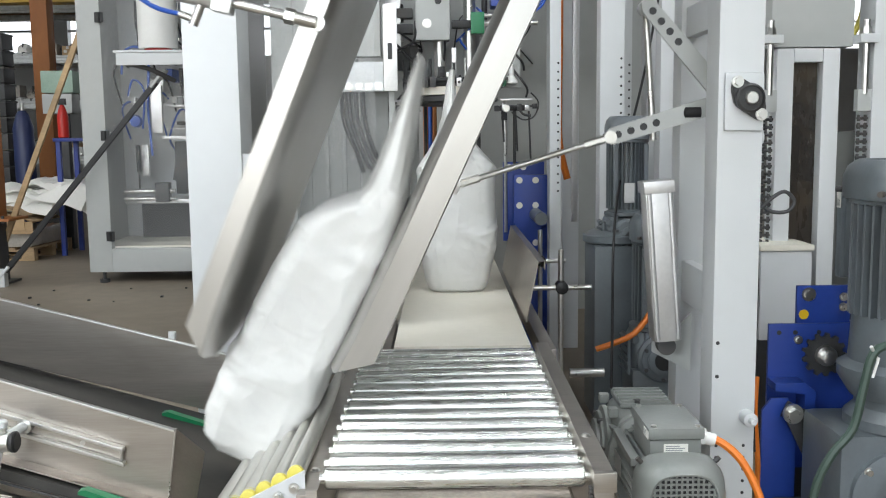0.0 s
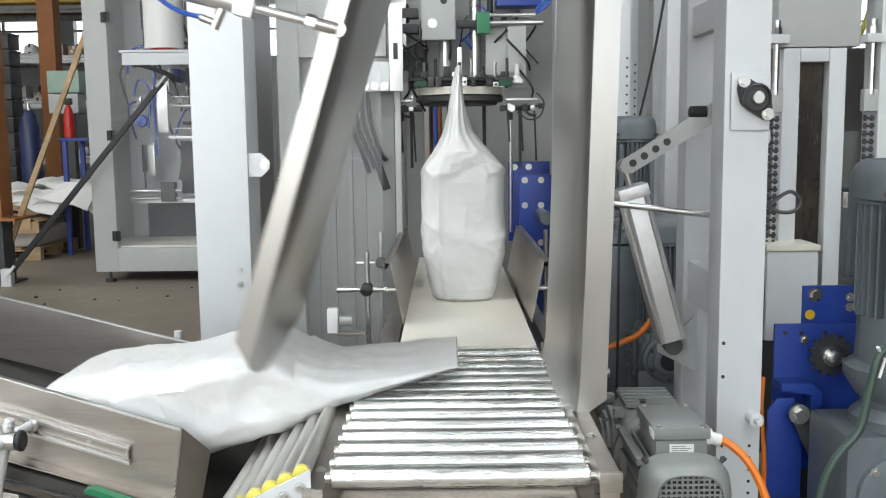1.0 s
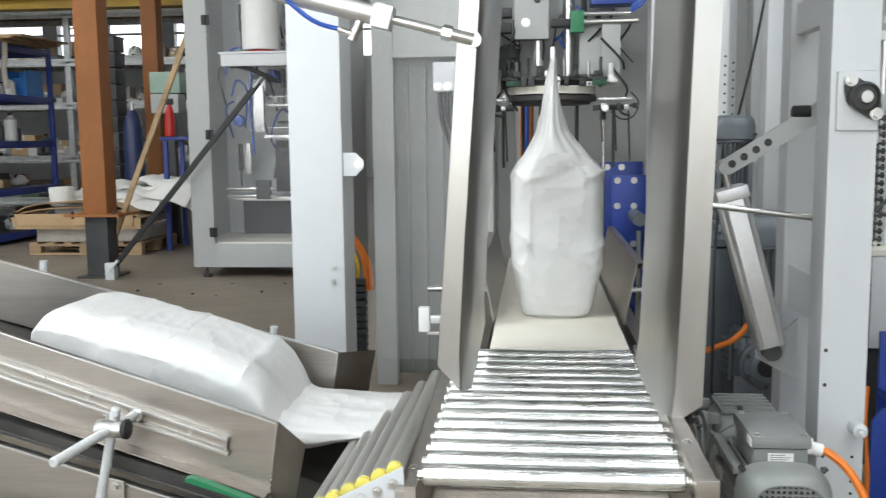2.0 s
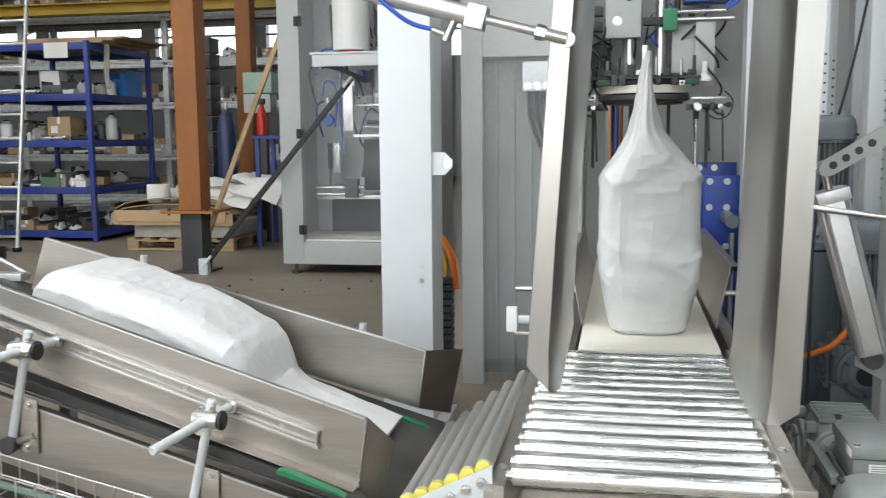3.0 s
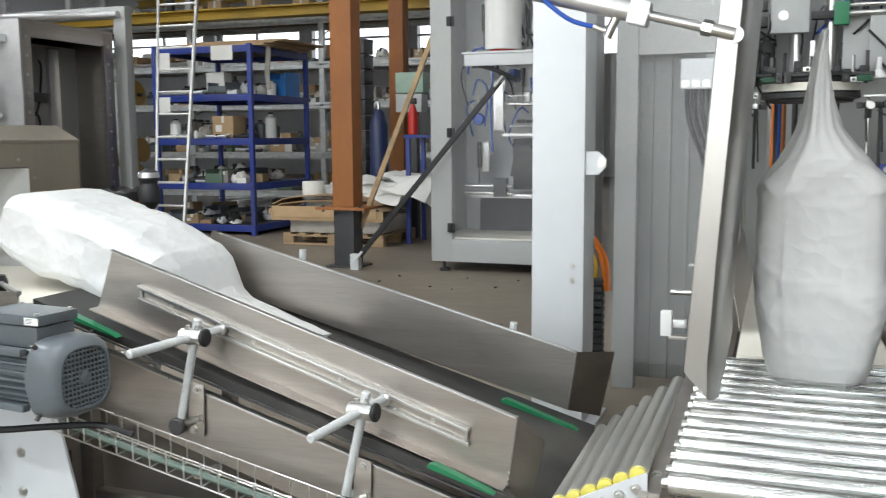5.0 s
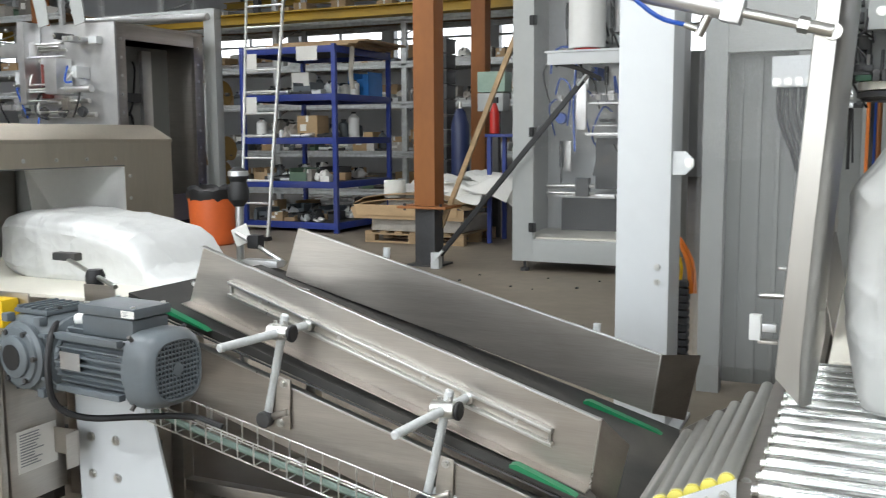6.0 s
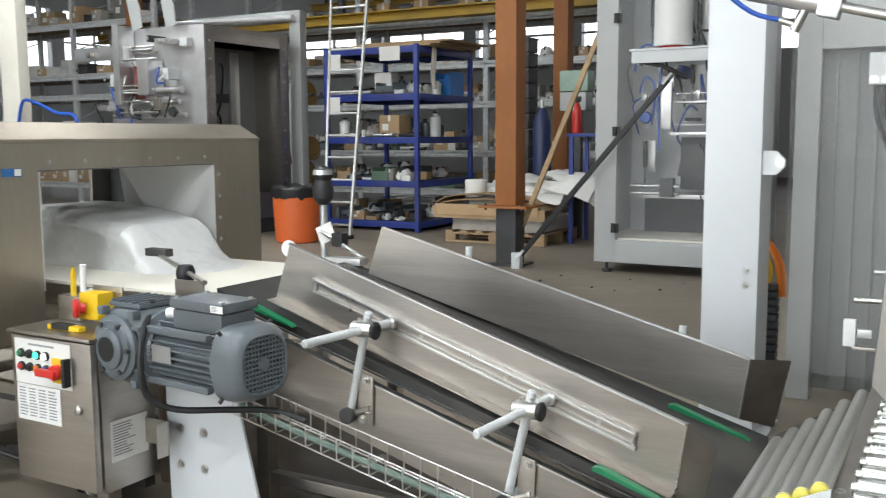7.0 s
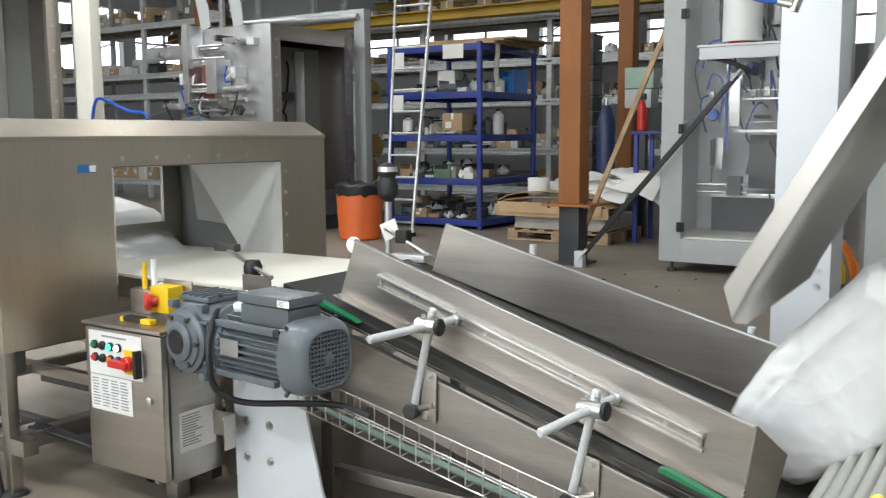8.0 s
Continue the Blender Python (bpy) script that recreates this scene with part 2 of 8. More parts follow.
def loft(rows, seg=40, m=None):
    """Rounded-square sections (x, half y, half z, squareness) joined along the x axis."""
    bm = bmesh.new()
    rings = []
    for x, a, b, p in rows:
        ring = []
        for k in range(seg):
            u = 2 * math.pi * k / seg
            c, q = math.cos(u), math.sin(u)
            v = V(x, a * math.copysign(abs(c) ** (2 / p), c), b * math.copysign(abs(q) ** (2 / p), q))
            ring.append(bm.verts.new(m @ v if m else v))
        rings.append(ring)
    for r0, r1 in zip(rings, rings[1:]):
        for k in range(seg):
            bm.faces.new((r0[k], r0[(k + 1) % seg], r1[(k + 1) % seg], r1[k]))
    bm.faces.new(rings[0][::-1]), bm.faces.new(rings[-1])
    bmesh.ops.recalc_face_normals(bm, faces=bm.faces)
    return bm


def aim(a, b):
    """A pose at a whose z axis points at b."""
    return Matrix.Translation(a) @ (Vector(b) - Vector(a)).to_track_quat("Z", "Y").to_matrix().to_4x4()


def world_of(ob):
    m = ob.matrix_basis.copy()
    return world_of(ob.parent) @ m if ob.parent else m


def part(name, bm, material, parent=None, label="", smooth=True, local=False):
    """One mesh object; bm is in world space unless local."""
    if parent is not None and not local:
        bm.transform(world_of(parent).inverted())
    me = bpy.data.meshes.new(name)
    bm.to_mesh(me)
    bm.free()
    me.materials.append(material)
    if smooth:
        me.polygons.foreach_set("use_smooth", [True] * len(me.polygons))
        me.set_sharp_from_angle(angle=radians(32))
    ob = new(name, me)
    ob.parent = parent
    if label:
        ob["label"] = label
    return ob


def thing(name, at, label, category, group="", m=None):
    ob = new(name)
    ob.empty_display_size = 0.05
    ob.matrix_basis = m if m else Matrix.Translation(at)
    return tagged(ob, label, category, group)


def share(ob, m, parent):
    """Another object on ob's mesh, under the same kind of parent."""
    o = new(ob.name.split(".")[0], ob.data)
    o.parent, o.matrix_basis = parent, m
    return o


def bolt(parent, at, d, r=0.012, h=0.010, material=None):
    """A hexagon bolt head with its washer on a face that looks along d."""
    a, d = Vector(at), Vector(d).normalized()
    bm = add_rod(bmesh.new(), a, a + d * h * 0.3, r * 1.5, 16)
    add_rod(bm, a + d * h * 0.3, a + d * h, r, 6)
    return part("bolt", bm, material or CHROME, parent)


def structure(ob, label):
    return tagged(ob, label, kind="structure")


# ---- the hall ----
bm = box((-32, -12, -0.3), (24, 30, 0.0))
structure(part("floor", bm, FLOOR, smooth=False), "worn brown-grey concrete workshop floor with dark stains")
structure(part("ceiling", box((-32, -12, 7.2), (24, 30, 7.4)), ROOF, smooth=False), "grey sheet-metal hall ceiling")
# unseen south wall, placed near the camera to bounce light forward
bm = box((-32, -6.3, 0), (24, -6, 0.9))
add_box(bm, (-32, -6.3, 5.2), (24, -6, 7.2))
for x0, x1 in ((-32, -8.5), (-4.6, -4.2), (-0.3, 0.1), (4.0, 24)):
    add_box(bm, (x0, -6.3, 0.9), (x1, -6, 5.2))
structure(part("wall_south", bm, WALL, smooth=False), "light grey panelled hall wall with tall windows")
# windows added out of view: fill from the front, bright reflections on the blades
for i, (x0, x1) in enumerate(((-8.5, -4.6), (-4.2, -0.3), (0.1, 4.0))):
    w = structure(new("window_%d" % (15 + i)), "tall hall window with grey mullions")
    w.location = ((x0 + x1) / 2, -6.15, 0.9)
    bm = box((x0, -6.2, 3.36), (x1, -6.1, 3.44))
    for k in range(1, 3):
        add_box(bm, (x0 + (x1 - x0) * k / 3 - 0.03, -6.2, 0.9), (x0 + (x1 - x0) * k / 3 + 0.03, -6.1, 3.36))
    part("window_frame", bm, LGREY, w, smooth=False)
    li = bpy.data.lights.new("sky_light", "AREA")
    li.shape, li.size, li.size_y, li.energy, li.color = "RECTANGLE", x1 - x0, 4.3, WINDOW_POWER[i], (0.90, 0.96, 1.0)
    lo = new("sky_light", li)
    lo.matrix_basis = look(((x0 + x1) / 2, -6.25, 3.05), ((x0 + x1) / 2, 0, 2.8))
bm = box((-32.3, -12, 0), (-32, 30, 3.9))
add_box(bm, (-32.3, -12, 6.4), (-32, 30, 7.2))
for i in range(12):
    add_box(bm, (-32.3, -12 + 3.7 * i, 3.9), (-32, -11.4 + 3.7 * i, 6.4))
structure(part("wall_west", bm, WALL, smooth=False), "light grey hall wall with a band of bright windows")
for i in range(11):
    y = -9.85 + 3.7 * i
    w = structure(new("window_%d" % (18 + i)), "hall window with grey mullions, bright daylight outside")
    w.location = (-32.1, y, 3.9)
    part("window_frame", add_box(box((-32.15, y - 0.04, 3.9), (-32.05, y + 0.04, 6.4)), (-32.15, y - 1.55, 5.1), (-32.05, y + 1.55, 5.17)), LGREY, w, smooth=False)
structure(part("wall_east", box((24, -12, 0), (24.3, 30, 7.2)), WALL, smooth=False), "light grey panelled hall wall")
# the far wall has a band of windows
bm = box((-32, 30, 0), (24, 30.3, 3.9))
add_box(bm, (-32, 30, 5.5), (24, 30.3, 7.2))
for i in range(15):
    add_box(bm, (-32 + 4 * i - 0.25, 30, 3.9), (-32 + 4 * i + 0.25, 30.3, 5.5))
structure(part("wall_north", bm, WALL, smooth=False), "grey hall wall with a band of bright windows")
for i in range(14):
    w = structure(new("window_%d" % (i + 1)), "tall hall window with grey mullions, bright daylight outside")
    w.location = (-30 + 4 * i, 30.1, 3.9)
    x = -30 + 4 * i
    part("window_frame", add_box(box((x - 0.04, 30.05, 3.9), (x + 0.04, 30.15, 5.5)), (x - 1.75, 30.05, 4.7), (x + 1.75, 30.15, 4.77)), LGREY, w, smooth=False)

structure(part("backdrop", box((-60, 40, -2), (50, 40.2, 14)), SKYGLOW, smooth=False), "bright overcast sky outside the windows")
structure(part("backdrop", box((-42.2, -30, -2), (-42, 39, 14)), SKYGLOW, smooth=False), "bright overcast sky outside the windows")


# an added lamp above the view, with housing and area light
def fill_lamp(spot, power):
    x, y, z = spot
    t = thing("ceiling_light", (x, y, z), "unseen long white linear lamp, added below the ceiling to light the hall", "ceiling light", "hall lamps")
    part("housing", box((x - 0.85, y - 0.17, z + 0.02), (x + 0.85, y + 0.17, z + 0.12), 0.015), WHITE, t)
    part("diffuser", box((x - 0.82, y - 0.14, z), (x + 0.82, y + 0.14, z + 0.018)), LAMPFACE, t)
    for s in (-0.6, 0.6):
        part("hanger", rod((x + s, y, z + 0.12), (x + s, y, 7.2), 0.006, 6), DARKSTEEL, t)
    li = bpy.data.lights.new("lamp", "AREA")
    li.shape, li.size, li.size_y, li.energy, li.color = "RECTANGLE", 1.6, 0.3, power, (0.93, 0.97, 1.0)
    lo = new("lamp", li)
    lo.location = (x, y, z - 0.02)


for s, p in zip(LAMP_SPOTS, LAMP_POWER):
    fill_lamp(s, p)

# ---- roller conveyor and belt conveyor ----
CX, TOP = 0.055, 0.56


def roller_conveyor():
    t = thing("roller_conveyor", (CX, 2.05, 0), "short conveyor of zinc-plated steel rollers with steel side rails", "conveyor")
    r = 0.025
    bm = bmesh.new()
    add_lathe(bm, [(0.012, -0.305), (0.012, -0.292), (r - 0.003, -0.292), (r, -0.288), (r, 0.288), (r - 0.003, 0.292), (0.012, 0.292), (0.012, 0.305)], pose(0, 0, 0, 0, 90, 0), 24)
    first = part("roller", bm, ROLLER, t, local=True)
    for i in range(14):
        o = first if i == 0 else share(first, Matrix(), t)
        o.matrix_basis = pose(-0.035, 2.03 + 0.09 * i - 2.05, TOP - r, 37 * i, 0, 0)
    for sx, x in ((-1, CX - 0.035 - 0.325), (1, CX - 0.035 + 0.325)):
        rail = part("side_rail", box((x - 0.022, 1.95, TOP - 0.17), (x + 0.022, 3.24, TOP - 0.002 + (0.012 if sx > 0 else -0.03)), 0.003), STEEL_X, t)
        bolt(rail, (x - 0.003, 2.2, TOP + 0.0105) if sx > 0 else (x, 2.1, TOP - 0.032), (0, 0, 1), 0.008, 0.006)
    x = CX + 0.29
    part("end_cap", box((x - 0.025, 1.935, TOP - 0.03), (x + 0.025, 1.95, TOP + 0.014), 0.003), STEEL, t)
    # drive chain below the right rail
    bm = bmesh.new()
    for k in range(13):
        z = TOP - 0.03 - 0.014 * k
        add_box(bm, (x - 0.032, 1.955 - 0.006, z - 0.006), (x - 0.024, 1.972, z + 0.005), 0.002)
    part("drive_chain", bm, DARKSTEEL, t)
    part("front_plate", box((CX - 0.36, 1.945, TOP - 0.30), (CX - 0.335, 1.952, TOP - 0.02), 0.002), STEEL, t)
    part("cross_tie", box((CX - 0.36, 2.02, TOP - 0.20), (CX + 0.29, 2.06, TOP - 0.12), 0.003), DARKSTEEL, t)
    for x in (CX - 0.36, CX + 0.29):
        for y in (2.1, 3.1):
            part("leg", box((x - 0.03, y - 0.03, 0), (x + 0.03, y + 0.03, TOP - 0.17), 0.004), STEEL, t)
    part("dust_tray", box((CX - 0.33, 1.98, TOP - 0.17), (CX + 0.26, 3.2, TOP - 0.165)), mat("dusty_tray", (0.42, 0.37, 0.32), 0.8, 0, 0.3, 9, 0.3, 30), t)
    return t


def belt_conveyor():
    t = thing("belt_conveyor", (CX, 4.6, 0), "belt conveyor with a cream belt between stainless side guides", "conveyor")
    part("belt", box((CX - 0.235, 3.25, TOP - 0.02), (CX + 0.255, 6.6, TOP - 0.001), 0.008), CREAM, t)
    part("bed", box((CX - 0.22, 3.28, TOP - 0.14), (CX + 0.24, 6.6, TOP - 0.022), 0.003), STEEL_X, t)
    for y in (3.5, 5.2):
        for x in (CX - 0.2, CX + 0.22):
            part("leg", box((x - 0.03, y - 0.03, 0), (x + 0.03, y + 0.03, TOP - 0.14), 0.004), STEEL, t)
    # side guides, with a rolled outer lip
    for s, x in ((-1, CX - 0.235), (1, CX + 0.27)):
        g = part("side_guide", prism([(x, TOP + 0.005), (x + 0.003 * s, TOP + 0.005), (x + 0.05 * s, TOP + 0.245), (x + 0.075 * s, TOP + 0.25), (x + 0.075 * s, TOP + 0.215), (x + 0.072 * s, TOP + 0.215), (x + 0.072 * s, TOP + 0.247), (x + 0.047 * s, TOP + 0.248)], 3.62, 5.1, "y"), STEEL_X, t)
        for y in (3.7, 4.5):
            part("guide_bar", rod((x + 0.03 * s, y, TOP + 0.13), (x + 0.27 * s, y, TOP + 0.13), 0.011), CHROME, t)
            part("guide_post", rod((x + 0.15 * s, y + 0.025, 0.05), (x + 0.15 * s, y + 0.025, TOP + 0.28), 0.011), CHROME, t)
            c = part("clamp", lathe([(0.02, -0.028), (0.026, -0.025), (0.026, 0.025), (0.02, 0.028)], pose(x + 0.15 * s, y + 0.01, TOP + 0.13, 90, 0, 0), 16), BLACK, t)
    part("outer_rail", box((CX - 0.32, 3.3, TOP - 0.10), (CX - 0.25, 4.9, TOP - 0.03), 0.004), STEEL_X, t)
    part("outer_rail", box((CX + 0.30, 3.3, TOP - 0.10), (CX + 0.35, 4.9, TOP - 0.03), 0.004), STEEL_X, t)
    # photo eye on an angle bracket
    s = part("sensor_bracket", box((CX - 0.47, 3.33, TOP + 0.02), (CX - 0.36, 3.37, TOP + 0.032), 0.002), STEEL, t)
    part("sensor", box((CX - 0.50, 3.33, TOP + 0.03), (CX - 0.46, 3.37, TOP + 0.12), 0.006), WHITEPLASTIC, s)
    part("reflector", box((CX - 0.458, 3.34, TOP + 0.06), (CX - 0.41, 3.365, TOP + 0.09), 0.004), ALU, s)
    return t


def fan_rollers():
    """The sloping fan of thin rollers that hands the sacks over to the chute."""
    t = thing("transfer_rollers", (CX - 0.4, 2.6, 0), "sloping bank of thin steel rollers with yellow end caps", "conveyor")
    for i in range(6):
        a, b = (-0.336 - 0.036 * i, 2.02, 0.552 - 0.0185 * i), (-0.348 - 0.047 * i, 3.02 - 0.01 * i, 0.508 - 0.034 * i)
        rl = part("roller", rod(a, b, 0.0200, 18), FANROLLER, t)
        part("cap", lathe([(0.0192, -0.024), (0.0192, 0.0), (0.011, 0.003)], aim(a, V(*a) - V(0, 1, 0)) @ pose(0, 0, 0.012), 16), LEMON, rl, "yellow plastic end cap")
        bolt(rl, (a[0], 1.985, a[2] - 0.022), (0, -1, 0), 0.008, 0.012)
    pts = [(-0.312, 0.570), (-0.54, 0.455), (-0.54, 0.40), (-0.312, 0.47)]
    part("bearing_plate", prism(pts, 1.986, 1.992, "y"), WHITE, t, "white bolted bearing plate")
    part("bearing_plate", prism([(-0.31, 0.53), (-0.62, 0.33), (-0.62, 0.27), (-0.31, 0.43)], 3.03, 3.036, "y"), STEEL, t)
    for y, x, z in ((2.0, -0.45, 0.44), (3.033, -0.5, 0.38)):
        part("leg", box((x - 0.02, y + 0.004, 0), (x + 0.02, y + 0.03, z), 0.003), STEEL, t)
    return t


# ---- chute conveyor, rising to the detector ----
SL = 0.289  # rise per metre


def zc(x, above=0.0):
    """The height of the chute belt's face at x."""
    return 0.285 - SL * (x + 0.75) + above


def chute():
    t = thing("chute_conveyor", (-1.5, 2.85, 0), "inclined stainless steel trough conveyor with a dark rubber belt", "conveyor")
    x0, x1 = -2.42, -0.56
    part("belt", prism([(x0, zc(x0)), (x1, zc(x1)), (x1, zc(x1) - 0.03), (x0, zc(x0) - 0.03)], 2.44, 3.26, "y"), RUBBER, t)
    # guide plates, folded at their lower ends: a sheet with a rolled top edge and a bottom flange
    def plate(y, a, b, za, zb, out, tip, drop):
        """a, b: upper and lower end at the top edge; za, zb: top edge there; tip: end of the flared fold."""
        high = 0.222
        def low(x):
            return za + (zb - za) * (x - a) / (b - a) - high
        bm = prism([(a - 0.07, low(a - 0.07)), (b - 0.03, low(b - 0.03)), (b, zb), (a, za)], y, y + 0.004 * out, "y")
        g = part("guide_plate", bm, STEEL_X, t)
        part("top_edge", prism([(a, za), (b, zb), (b, zb - 0.006), (a, za - 0.006)], y - 0.001 * out, y + 0.018 * out, "y", 0.002), CHROME, g)
        part("flange", prism([(a - 0.07, low(a - 0.07)), (b - 0.03, low(b - 0.03)), (b - 0.03, low(b - 0.03) + 0.005), (a - 0.07, low(a - 0.07) + 0.005)], y, y + 0.05 * out, "y", 0.002), STEEL_X, g)
        part("fold_line", rod((b - 0.03, y + 0.001 * out, low(b - 0.03)), (b, y + 0.001 * out, zb), 0.004, 8), CHROME, g)
        bm = bmesh.new()
        vs = [bm.verts.new(q) for q in ((b - 0.03, y, low(b - 0.03)), (tip - 0.05, y + 0.10 * out, low(tip) - drop * 0.3), (tip, y + 0.10 * out, zb - drop), (b, y, zb))]
        bm.faces.new(vs)
        bmesh.ops.solidify(bm, geom=list(bm.faces), thickness=0.004)
        bmesh.ops.recalc_face_normals(bm, faces=bm.faces)
        part("end_flare", bm, STEEL_X, g, "folded sheet end, dusty with product")
        return g
    plate(3.2, -2.213, -0.72, 0.933, 0.54, 1, -0.60, 0.012)
    near = plate(2.5, -2.128, -0.745, 0.94, 0.507, -1, -0.640, 0.034)
    # slotted strip: a channel between two edges, on the near plate
    def zs(x, dz=0.0):
        return 0.82 - 0.324 * (x + 2.013) + dz
    for dz in (0.0, -0.041):
        part("slot_rail", prism([(-2.02, zs(-2.02, dz + 0.006)), (-0.885, zs(-0.885, dz + 0.006)), (-0.885, zs(-0.885, dz - 0.006)), (-2.02, zs(-2.02, dz - 0.006))], 2.472, 2.4955, "y", 0.003), CHROME, near)
    part("slot", prism([(-2.01, zs(-2.01, -0.007)), (-0.89, zs(-0.89, -0.007)), (-0.89, zs(-0.89, -0.034)), (-2.01, zs(-2.01, -0.034))], 2.490, 2.4950, "y"), STEEL, near)
    for x in (-2.012, -0.893):
        part("slot_end", rod((x, 2.484, zs(x, 0.006)), (x, 2.484, zs(x, -0.047)), 0.005, 8), CHROME, near)
    for k in range(4):
        x = -1.9 + 0.3 * k
        bolt(near, (x, 2.4895, zs(x, -0.02)), (0, -1, 0), 0.005, 0.004)
    # side frames, a folded lip on top
    for y, nm in ((2.40, 1), (3.30, -1)):
        a, b = -2.44, -0.52
        f = part("side_frame", prism([(a, zc(a, -0.058)), (b, zc(b, -0.058)), (b, zc(b, -0.26)), (a, zc(a, -0.26))], y, y + 0.004, "y"), STEEL_X, t)
        part("frame_lip", prism([(a, zc(a, -0.052)), (b, zc(b, -0.052)), (b, zc(b, -0.060)), (a, zc(a, -0.060))], y - 0.002 * nm, y + 0.026 * nm, "y", 0.003), CHROME, f)
        part("belt_edge", prism([(a, zc(a, -0.03)), (b, zc(b, -0.03)), (b, zc(b, -0.036)), (a, zc(a, -0.036))], y + 0.03 * nm, y + 0.036 * nm, "y"), DARKSTEEL, f)
        if nm > 0:
            for x, dz in ((-2.13, -0.115), (-2.085, -0.115)):
                part("hole", lathe([(0.006, 0), (0.006, 0.0015)], pose(x, y - 0.0005, zc(x, dz), 90, 0, 0), 10), DARK_AND_SHADE, f, smooth=False)
            for x in (-1.20, -1.02):
                p = part("clip_plate", prism([(x - 0.05, zc(x - 0.05, -0.155)), (x + 0.05, zc(x + 0.05, -0.155)), (x + 0.05, zc(x + 0.05, -0.235)), (x - 0.05, zc(x - 0.05, -0.235))], y - 0.006, y - 0.001, "y", 0.002), GALV, f)
                bolt(p, (x - 0.02, y - 0.006, zc(x - 0.02, -0.19)), (0, -1, 0), 0.008, 0.010)
    # adjustable guide holders: cross arm, post, cross clamp with black end caps, foot on a slotted plate
    for ax0, ax1, az0, az1 in ((-1.80, -1.708, 0.688, 0.702), (-1.222, -1.15, 0.50, 0.526)):
        p0, p1 = V(ax0, 2.14, az0), V(ax1, 2.49, az1)
        mid = p0.lerp(p1, 0.62)
        part("holder_arm", lathe([(0.010, 0), (0.0135, 0.004), (0.0135, (p1 - p0).length - 0.004), (0.010, (p1 - p0).length)], aim(p0, p1), 16), GALV, t)
        part("arm_washer", lathe([(0.022, 0), (0.022, 0.014), (0.016, 0.018)], aim(p1, p0), 16), CHROME, t)
        top, foot = mid + V(0.012, 0.03, 0.055), mid + V(-0.068, 0.03, -0.29)
        part("holder_post", lathe([(0.010, 0), (0.0135, 0.004), (0.0135, (top - foot).length - 0.004), (0.010, (top - foot).length)], aim(foot, top), 16), GALV, t)
        bm = lathe([(0.020, -0.040), (0.025, -0.036), (0.025, 0.036), (0.020, 0.040)], pose(*mid, 0, 90, 0) @ pose(0, 0.014, 0), 20)
        c = part("clamp", bm, CHROME, t, "zinc cross clamp")
        part("knob", lathe([(0.026, 0), (0.028, 0.003), (0.028, 0.010), (0.022, 0.014)], pose(*mid, 0, 90, 0) @ pose(0, 0.014, 0.040), 20), BLACK, c, "black plastic end cap")
        for dx, d in ((-0.015, (0, 0, 1)), (0.018, (0, 0, 1)), (-0.02, (0, -1, 0))):
            bolt(c, mid + V(dx, 0.014 if d[2] else -0.011, 0.024 if d[2] else 0.0), d, 0.007, 0.012)
        part("knob", lathe([(0.024, -0.016), (0.027, -0.012), (0.027, 0.012), (0.024, 0.016)], pose(foot.x, foot.y - 0.012, foot.z, 90, 0, 0), 18), DARKSTEEL, t)
        fx, fz = foot.x + 0.045, foot.z + 0.02
        p = part("foot_plate", prism([(fx - 0.005, fz + 0.125), (fx + 0.045, fz + 0.115), (fx + 0.04, fz - 0.05), (fx - 0.02, fz - 0.05)], 2.388, 2.396, "y", 0.003), STEEL, t)
        part("foot_bar", rod((foot.x, foot.y, foot.z), (fx + 0.035, 2.385, foot.z + 0.03), 0.011, 12), STEEL, p)
        for dx, dz in ((0.02, 0.10), (0.025, 0.005), (0.005, -0.03)):
            bolt(p, (fx + dx, 2.388, fz + dz), (0, -1, 0), 0.009, 0.012)
    # far holder studs above the far plate
    part("stud", rod((-0.98, 3.27, zc(-0.98, 0.12)), (-0.97, 3.27, zc(-0.97, 0.27)), 0.014), GALV, t)
    part("stud", rod((-1.85, 3.27, zc(-1.85, 0.12)), (-1.84, 3.27, zc(-1.84, 0.26)), 0.014), GALV, t)
    # green wear strips at the belt's sides
    for y, xa, xb in ((2.425, -2.31, -2.06), (2.425, -0.99, -0.79), (3.15, -0.98, -0.70)):
        part("wear_strip", prism([(xa, zc(xa, 0.008)), (xa + 0.02, zc(xa, 0.012)), (xb - 0.02, zc(xb, 0.012)), (xb, zc(xb, 0.0)), (xa, zc(xa, 0.0))], y - 0.015, y + 0.015, "y"), GREEN, t, "green plastic wear strip")
    for x in (-2.2, -0.75):
        for y in (2.43, 3.27):
            part("leg", box((x - 0.025, y - 0.025, 0), (x + 0.025, y + 0.025, zc(x, -0.1)), 0.004), STEEL, t)
    part("tie_beam", box((-2.2, 2.41, 0.10), (-0.75, 2.45, 0.14), 0.003), STEEL, t)
    return t


